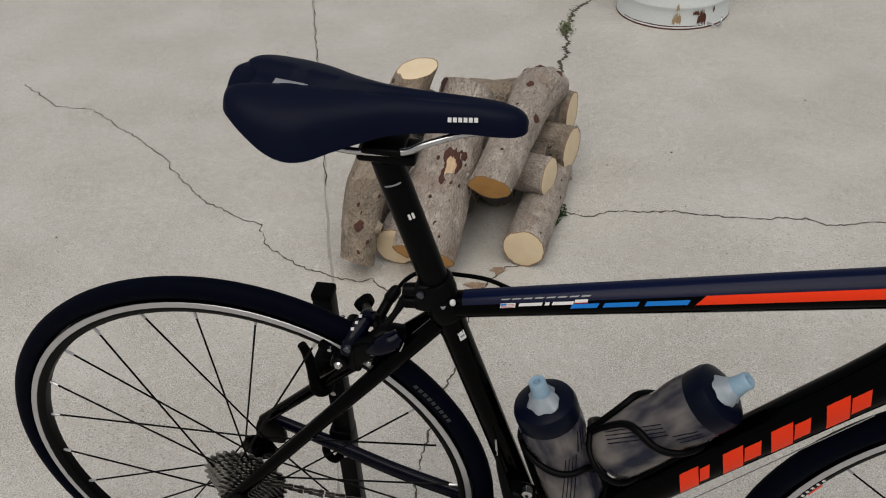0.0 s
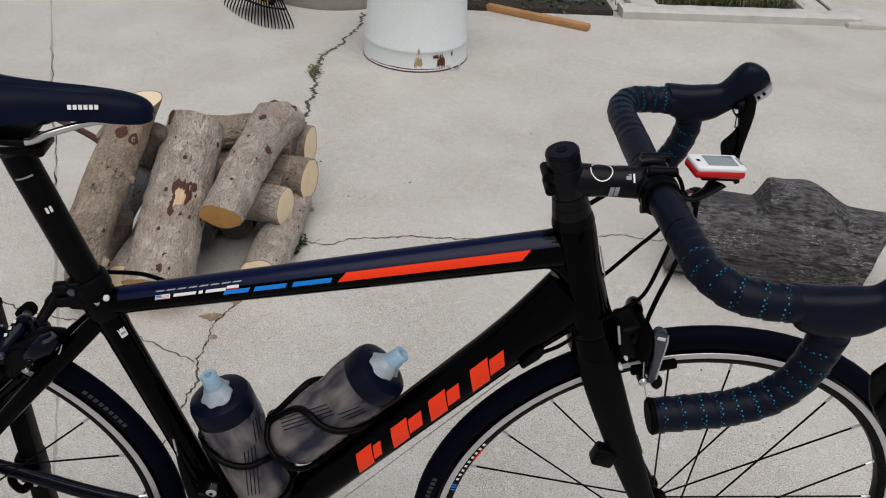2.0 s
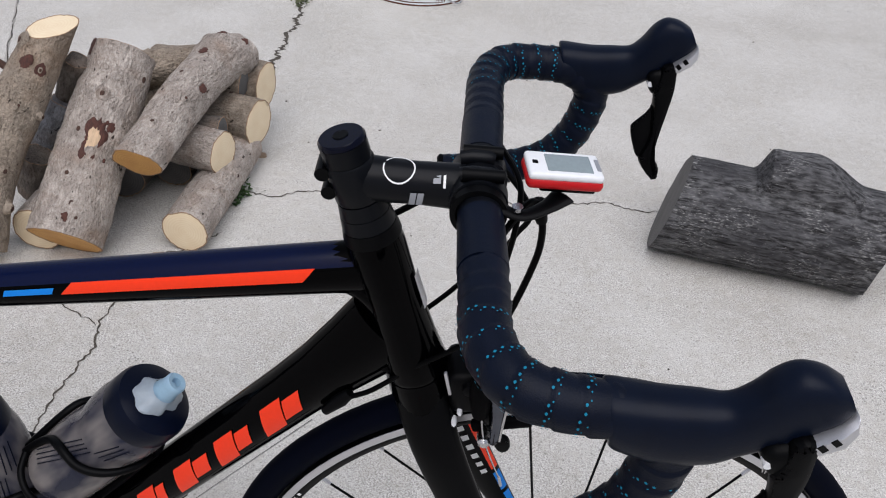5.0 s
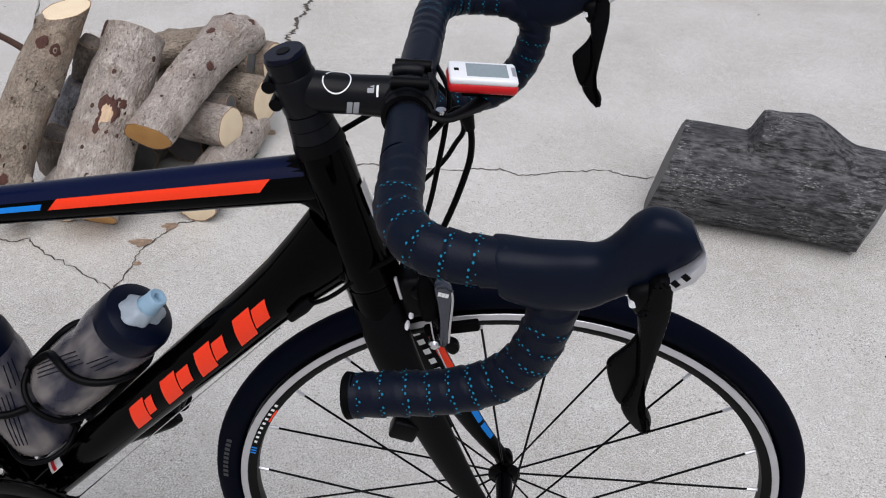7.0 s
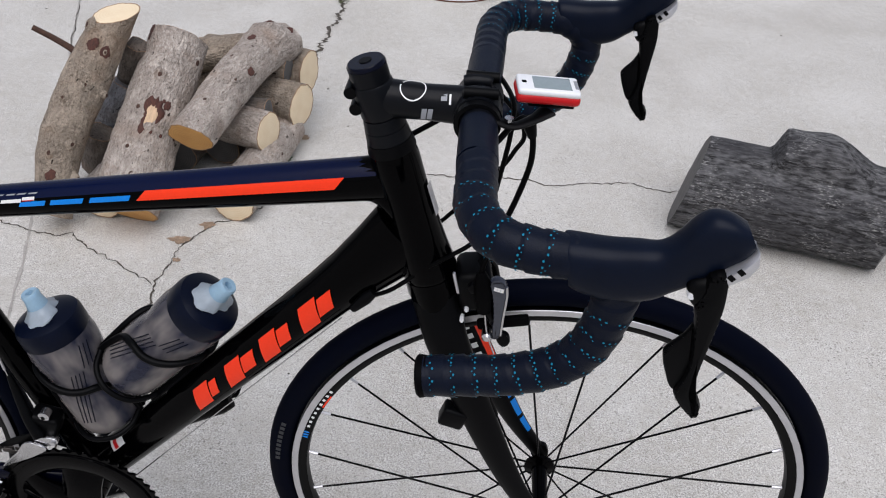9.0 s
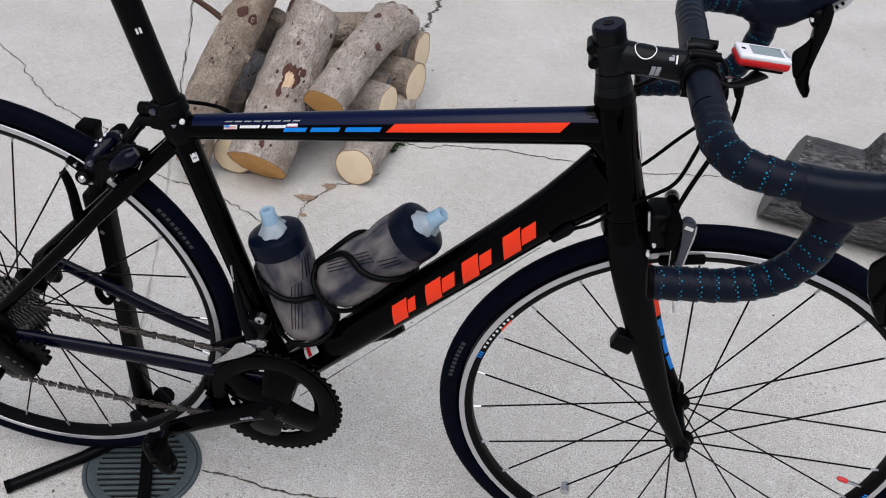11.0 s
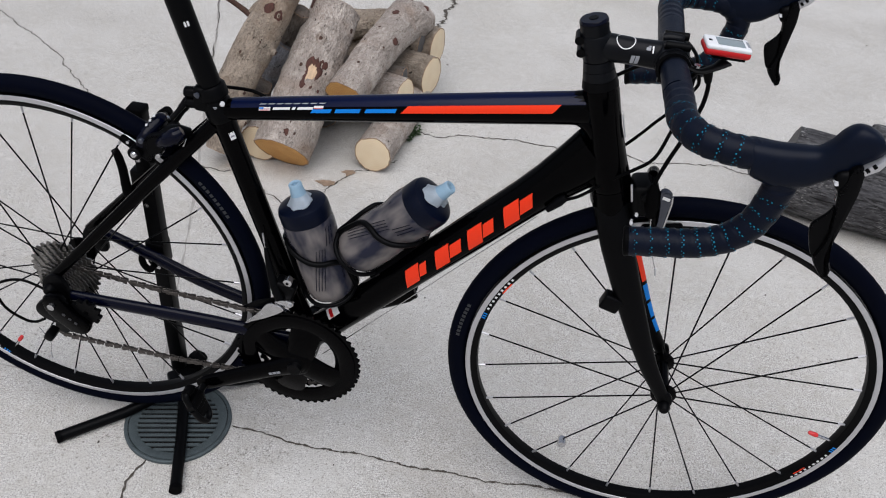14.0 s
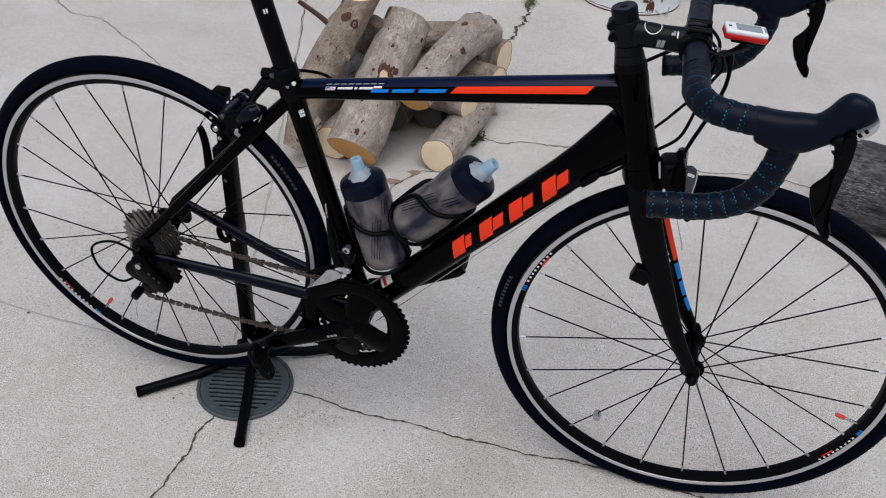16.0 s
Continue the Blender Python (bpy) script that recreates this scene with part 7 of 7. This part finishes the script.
            mound(((0.60, top * 0.80), (0.48, top * 1.02), (0.20, top * 0.92)), KNOT, "knot_core", "dark rotten core of the knot")
    return root


GL = "grey-barked log with pale sawn ends in a firewood pile"
# two long logs leaning on the pile, and one lying over it
log([(-0.096, 0.866, 0.047), (-0.080, 0.945, 0.185), (-0.030, 1.040, 0.315), (0.021, 1.137, 0.431)], [0.042, 0.049, 0.051, 0.050, 0.045], BARK2, (ENDGRAIN, ENDGRAIN), "crooked brown-barked log leaning on the firewood pile", 1, ((0.0, 0), (-0.85, 0)), 0.09,
    [(0.20, 30, 0.014, "peel"), (0.83, 25, 0.013, "peel"), (0.80, 62, 0.011, "peel"), (0.08, 40, 0.012, "peel"), (0.12, 60, 0.013, "knot"), (0.22, 95, 0.010, "stub"), (0.36, 70, 0.009, "knot"), (0.30, 20, 0.011, "knot"), (0.55, 10, 0.008, "knot"), (0.62, 100, 0.009, "stub"), (0.9, -20, 0.012, "knot"), (0.8, 60, 0.007, "knot")])
log([(0.068, 0.885, 0.062), (0.096, 1.056, 0.202), (0.128, 1.222, 0.337)], [0.076, 0.074, 0.069], BARK, (ENDORANGE, ENDGRAIN), "thick pale-barked log with a torn knot leaning on the pile", 2, ((0.05, 0.0), (0, 0)), 0.05,
    [(0.49, 26, 0.021, "scar"), (0.56, 48, 0.009, "peel"), (0.585, 40, 0.006, "peel"), (0.97, -40, 0.017, "peel"), (0.10, 20, 0.012, "peel"), (0.40, 52, 0.006, "peel"), (0.52, 0, 0.009, "knot"), (0.72, 18, 0.012, "knot"), (0.30, 4, 0.012, "knot"), (0.16, 24, 0.010, "knot"), (0.88, 80, 0.013, "knot")])
log([(0.217, 0.972, 0.214), (0.246, 1.12, 0.242), (0.272, 1.27, 0.258), (0.290, 1.40, 0.250), (0.322, 1.48, 0.236)], [0.050, 0.052, 0.053, 0.056, 0.066, 0.052], BARK, (ENDORANGE, ENDGRAIN), "forked pale-barked log lying on top of the pile", 3, ((-0.55, 0.1), (0, 0)), 0.10,
    [(0.60, 0, 0.011, "peel"), (0.86, -10, 0.014, "peel"), (0.93, 40, 0.012, "peel"), (0.40, 60, 0.010, "peel"), (0.12, 8, 0.009, "knot"), (0.42, -8, 0.012, "knot"), (0.52, 20, 0.011, "knot"), (0.88, 0, 0.006, "knot"), (0.80, -40, 0.011, "knot"), (0.3, 40, 0.008, "knot")])
# logs that show their ends to the side
log([(0.394, 1.325, 0.125), (0.26, 1.375, 0.125), (0.11, 1.430, 0.125)], [0.058, 0.056, 0.055], BARK2, (ENDGRAIN, ENDGRAIN), GL, 4, ((0, 0), (0, 0)), 0.05, [(0.07, 100, 0.013, "peel"), (0.10, 50, 0.012, "knot"), (0.3, 10, 0.010, "knot")])
log([(0.346, 1.156, 0.137), (0.22, 1.195, 0.138), (0.08, 1.250, 0.130)], [0.051, 0.050, 0.049], BARK, (ENDGRAIN, ENDGRAIN), GL, 5, ((0, 0), (0, 0)), 0.05, [(0.07, 95, 0.010, "peel"), (0.12, 70, 0.011, "knot"), (0.34, 20, 0.009, "knot")])
log([(0.302, 0.955, 0.054), (0.326, 1.14, 0.054), (0.348, 1.33, 0.054)], [0.0525, 0.052, 0.052], BARK, (ENDGRAIN, ENDGRAIN), GL, 6, ((0, 0), (0, 0)), 0.05)
log([(0.345, 1.400, 0.190), (0.22, 1.42, 0.198), (0.09, 1.44, 0.205)], [0.036, 0.037, 0.038], BARK2, (ENDGREY, ENDGRAIN), GL, 7)
log([(0.385, 1.475, 0.150), (0.24, 1.505, 0.148), (0.08, 1.54, 0.146)], [0.062, 0.062, 0.062], BARK2, (ENDGRAIN, ENDGRAIN), "thick log at the back of the firewood pile", 8)
log([(0.06, 1.37, 0.215), (0.17, 1.41, 0.225), (0.27, 1.45, 0.225)], [0.043, 0.045, 0.040], BARK2, (ENDGRAIN, ENDGRAIN), GL, 9)
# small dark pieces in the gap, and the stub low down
log([(0.052, 1.150, 0.350), (0.024, 1.17, 0.292), (-0.008, 1.19, 0.222)], [0.024, 0.030, 0.030], DARKSHADEBARK, (DARKSHADEBARK, ENDGREY), "dark weathered branch inside the firewood pile", 10, lump=0.22)
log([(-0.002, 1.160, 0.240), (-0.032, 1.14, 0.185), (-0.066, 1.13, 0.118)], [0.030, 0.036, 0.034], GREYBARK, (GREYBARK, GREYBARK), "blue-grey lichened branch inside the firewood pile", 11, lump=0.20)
log([(-0.050, 1.075, 0.148), (-0.072, 1.09, 0.090), (-0.094, 1.10, 0.026)], [0.032, 0.038, 0.034], DARKSHADEBARK, (DARKSHADEBARK, ENDGREY), "dark weathered branch inside the firewood pile", 16, lump=0.20)
log([(-0.012, 0.925, 0.053), (0.0, 1.09, 0.053), (0.01, 1.28, 0.053)], [0.0515, 0.052, 0.052], BARK, (ENDGRAIN, ENDGRAIN), GL, 12)
# bottom logs: dark bark and grey ends carry the shadow and dirt under the pile
log([(0.105, 1.14, 0.055), (0.115, 1.30, 0.055), (0.125, 1.50, 0.055)], [0.052, 0.053, 0.053], DARKSHADEBARK, (ENDGREY, ENDGRAIN), "bottom log of the firewood pile, coloured dark for the shadow and dirt there", 13)
log([(0.205, 1.20, 0.052), (0.215, 1.34, 0.052), (0.225, 1.52, 0.052)], [0.048, 0.049, 0.049], DARKSHADEBARK, (ENDGREY, ENDGRAIN), "bottom log of the firewood pile, coloured dark for the shadow and dirt there", 14)
log([(0.0, 1.24, 0.150), (0.16, 1.23, 0.150), (0.33, 1.22, 0.148)], [0.043, 0.045, 0.042], DARKSHADEBARK, (ENDGRAIN, ENDGREY), "dark log inside the firewood pile", 15)
tw = thing("twig", Matrix(), "bare brown twig sticking out of a log", "twig", "firewood pile")
part("twig_stem", tube([(-0.058, 1.092, 0.325), (-0.088, 1.120, 0.334), (-0.130, 1.126, 0.358), (-0.178, 1.120, 0.388)], [0.011, 0.0085, 0.0075, 0.0068], 12, n=20), KNOT, tw)
part("twig_fork", tube([(-0.088, 1.120, 0.334), (-0.076, 1.140, 0.354), (-0.062, 1.155, 0.368)], [0.008, 0.0065, 0.004], 10, n=10), BARK2, tw)

# big weathered grey log with a stub of a branch
big = thing("weathered_log", Matrix(), "large cracked grey weathered log lying on the concrete", "log")
A, Z = Vector((1.408, 1.136, 0.108)), Vector((1.890, 1.017, 0.108))
d = (Z - A).normalized()
mm = Matrix((Vector((0, 0, 1)), d.cross(Vector((0, 0, 1))), d)).transposed().to_4x4()
mm.translation = A
big.matrix_world = mm
L = (Z - A).length
rings, seg = [], 72
for i in range(61):
    f = i / 60
    ring = []
    for j in range(seg):
        w = 2 * math.pi * j / seg
        cx, cy = math.cos(w), math.sin(w)
        r = 0.117 + 0.002 * f
        r *= 1 + 0.035 * noise.noise(Vector((cx * 1.3, cy * 1.3, f * 2.0))) + 0.030 * noise.noise(Vector((cx * 5, cy * 5, f * 1.6))) + 0.016 * noise.noise(Vector((cx * 14, cy * 14, f * 4)))
        flat = max(0.0, -cx - 0.80)
        r -= flat * 0.06
        wa = (w if w < math.pi else w - 2 * math.pi) + 0.05
        sf = min(1.0, max(0.0, (f - 0.315) / 0.06)), min(1.0, max(0.0, (0.82 - f) / 0.26))
        bump = (sf[0] ** 2 * (3 - 2 * sf[0])) * (sf[1] ** 2 * (3 - 2 * sf[1])) * math.exp(-(wa / 0.56) ** 4)
        r += (0.058 + 0.010 * noise.noise(Vector((wa * 4, f * 9, 7)))) * bump
        split = abs(noise.noise(Vector((w * 2.4, f * 0.7, 3.1))))
        r -= 0.005 * max(0, 1 - split * 12)
        r += 0.0025 * noise.noise(Vector((cx * 30, cy * 30, f * 9)))
        z = f * L
        z += (1 - f) ** 5 * (0.026 * cx - 0.009 * cy - 0.007) + f ** 5 * (0.015 * cx - 0.050 * cy)
        ring.append(Vector((r * cx, r * cy, z)))
    rings.append(ring)
part("log_body", skin(rings, True, False), OLDWOOD, big, "cracked grey wood surface")
for ring, s in ((rings[0], -1), (rings[-1], 1)):
    b = bmesh.new()
    c = sum(ring, Vector()) / seg
    loops = [[b.verts.new(c + (p - c) * f + Vector((0, 0, s * 0.002 * (f < 0.9)))) for p in ring] for f in (0.995, 0.93, 0.5)]
    for a, e in zip(loops, loops[1:]):
        for j in range(seg):
            b.faces.new((a[j], a[(j + 1) % seg], e[(j + 1) % seg], e[j]))
    b.faces.new(loops[-1])
    bmesh.ops.recalc_face_normals(b, faces=b.faces)
    part("cut_end", b, ENDGREY, big, "dark weathered cut face")

# ---------- white metal can turned upside down ----------
can = thing("metal_can", Matrix.Translation((0.723, 2.668, 0)), "white enamelled metal can upside down, rusted at the rim", "metal can")
part("can_body", lathe([(0.2175, 0.006), (0.2150, 0.012), (0.2130, 0.055), (0.2120, 0.075), (0.2150, 0.080), (0.2150, 0.086), (0.2115, 0.092), (0.1960, 0.36), (0.1830, 0.600), (0.1780, 0.612), (0.0, 0.612)], 72, "z"), ENAMEL, can, "white enamelled side")
part("can_rim", lathe([(0.2140, 0.001), (0.2180, 0.000), (0.2190, 0.0025), (0.2175, 0.005), (0.2150, 0.006)], 72, "z"), RUST, can, "rolled rusty rim")


def can_spot(w0, w1, z0, z1, mt, name, label, seed):
    """A ragged patch on the can's side."""
    rnd = random.Random(seed)
    b = bmesh.new()
    n, rows = 14, []
    for k in range(n + 1):
        f = k / n
        w = radians(w0 + (w1 - w0) * f)
        lo = z0 + (z1 - z0) * 0.30 * rnd.random() * (1 if 0 < k < n else 1.5)
        hi = z1 - (z1 - z0) * 0.35 * rnd.random() - (z1 - z0) * 0.4 * abs(2 * f - 1) ** 2
        def at(z):
            r = 0.2132 + 0.0012 + (0.001 if z < 0.012 else 0) - max(0, z - 0.092) * 0.0577 + 0.0008
            return b.verts.new((r * math.cos(w), r * math.sin(w), z))
        rows.append((at(lo), at(max(lo + 0.002, hi))))
    for a, c in zip(rows, rows[1:]):
        b.faces.new((a[0], c[0], c[1], a[1]))
    part(name, b, mt, can, label, False)


can_spot(-68, -58, 0.008, 0.078, RUST, "rust_patch", "flaked brown rust", 1)
can_spot(-73, -66, 0.052, 0.074, RUST, "rust_patch", "flaked brown rust", 2)
can_spot(-50, -48, 0.050, 0.085, RUST, "rust_patch", "flaked brown rust", 6)
can_spot(-93, -84, 0.014, 0.072, RUSTSTAIN, "rust_patch", "tan rust stain", 3)
can_spot(-90, -87, 0.068, 0.105, RUSTSTAIN, "rust_patch", "tan rust stain", 4)
can_spot(-150, -60, 0.010, 0.0155, RUST, "rust_patch", "rusty edge", 5)
part("wire_loop", tube([(0.120, -0.175, 0.020), (0.150, -0.190, 0.012), (0.170, -0.180, 0.014), (0.175, -0.150, 0.030)], 0.003, 8, n=20), STEEL, can, "bent wire loop")

# ---------- leaf rake ----------
rake = thing("leaf_rake", Matrix(), "black plastic leaf rake with a yellow label resting on its tines", "rake")
TL, TC, TR = Vector((-0.156, 3.192, 0.004)), Vector((0.034, 2.826, 0.004)), Vector((0.190, 2.909, 0.004))
HL, HR = Vector((-0.076, 3.175, 0.135)), Vector((0.106, 3.098, 0.105))
band = []
for k in range(22):
    f = k / 21
    tip = TL * (1 - f) ** 2 + TC * (2 * f * (1 - f)) + TR * f ** 2
    top = HL.lerp(HR, f)
    out = tip - top
    part("tine", tube([top, top + out * 0.5 + Vector((0, 0, 0.010)), top + out * 0.92 + Vector((0, 0, 0.012)), tip], [(0.0038, 0.0022), (0.0036, 0.0022), (0.0032, 0.0020), (0.0022, 0.0018)], 8, (1, 0, 0), n=12), MATTE, rake, "narrow black tine")
    if k % 3 == 0:
        band.append(top + out * 0.56 + Vector((0, 0, 0.013)))
part("tine_band", tube(band, [(0.0035, 0.0075), (0.0035, 0.0075)], 10, (0, 0, 1), n=20), MATTE, rake)
ru = (HR - HL).normalized()
rv = Vector((0.10, 0.80, 0.60))
rv = (rv - ru * rv.dot(ru)).normalized()
RM = Matrix((ru, rv, ru.cross(rv))).transposed().to_4x4()


def on_rake(size, u, v, w, bevel=0.001):
    return block(size, Matrix.Translation(Vector((0.015, 3.073, 0.082)) + ru * u + rv * v + ru.cross(rv) * w) @ RM, bevel, 1)


part("rake_head", on_rake((0.170, 0.100, 0.010), 0.0, 0.040, -0.004, 0.003), MATTE, rake, "flat rake head")
part("rake_neck", on_rake((0.070, 0.120, 0.018), 0.0, 0.130, -0.002, 0.005), MATTE, rake)
part("label_yellow", on_rake((0.128, 0.030, 0.002), 0.0, -0.002, 0.006, 0), YELLOW, rake, "yellow printed label")
for k in range(9):
    part("label_mark", on_rake((0.0088, 0.016, 0.001), -0.050 + 0.0124 * k, -0.002, 0.008, 0), MATTE, rake, "dark printed bar")
part("label_white", on_rake((0.034, 0.030, 0.002), 0.040, 0.034, 0.006, 0), WHITE, rake, "small white label")
part("label_mark", on_rake((0.052, 0.010, 0.002), -0.020, 0.046, 0.006, 0), GREYP, rake, "grey printed bar")
hs = Vector((0.015, 3.073, 0.082)) + rv * 0.14
part("handle", tube([hs, hs + rv * 0.5, hs + rv * 1.3], 0.0125, 14), MATTE, rake, "dark handle")
# concrete paver beside the rake
pv = tagged(part("concrete_paver", block((0.17, 0.30, 0.055), pose(-0.076, 3.470, 0.0275, 0, 0, -46), 0.006, 2), POTC, None), "tan concrete paver lying behind the rake", "paver")

# round concrete ring with a dark pot in it
pot = thing("garden_pot", Matrix.Translation((0.328, 3.535, 0)), "round grey concrete ring holding a dark garden pot", "plant pot")
part("pot_ring", lathe([(0.350, 0.0), (0.356, 0.02), (0.352, 0.085), (0.335, 0.098), (0.300, 0.098), (0.290, 0.02)], 56, "z"), POTC, pot, "grey concrete ring")
part("pot_side", lathe([(0.285, 0.02), (0.292, 0.12), (0.305, 0.45), (0.310, 0.47), (0.29, 0.47), (0.0, 0.44)], 56, "z"), DARKPOT, pot, "dark pot side")
# board of lumber on the ground
board = tagged(part("lumber_board", block((0.52, 0.040, 0.030), pose(1.312, 3.163, 0.0155, 0, 0, -29.5), 0.004, 2), LUMBER, None), "weathered orange-brown board lying on the concrete", "board")
# old post and stone at the bed's edge
post = thing("wooden_post", Matrix.Translation((1.02, 3.385, 0)), "split grey weathered wooden post", "post")
for k, (x, y) in enumerate(((-0.045, 0), (0.012, -0.02), (0.062, 0.015))):
    part("plank", block((0.052, 0.075, 1.0), pose(x, y, 0.5, 0, 0, 6 * k - 5), 0.006, 2), WEATHERPOST, post, "weathered grey plank")
st = tagged(part("stepping_stone", lathe([(0.0, 0.045), (0.07, 0.045), (0.095, 0.040), (0.105, 0.028), (0.102, 0.012), (0.09, 0.0)], 36, "z", (1.525, 3.458, 0.02)), STONE, None), "round grey stone lying in the soil bed", "stone")
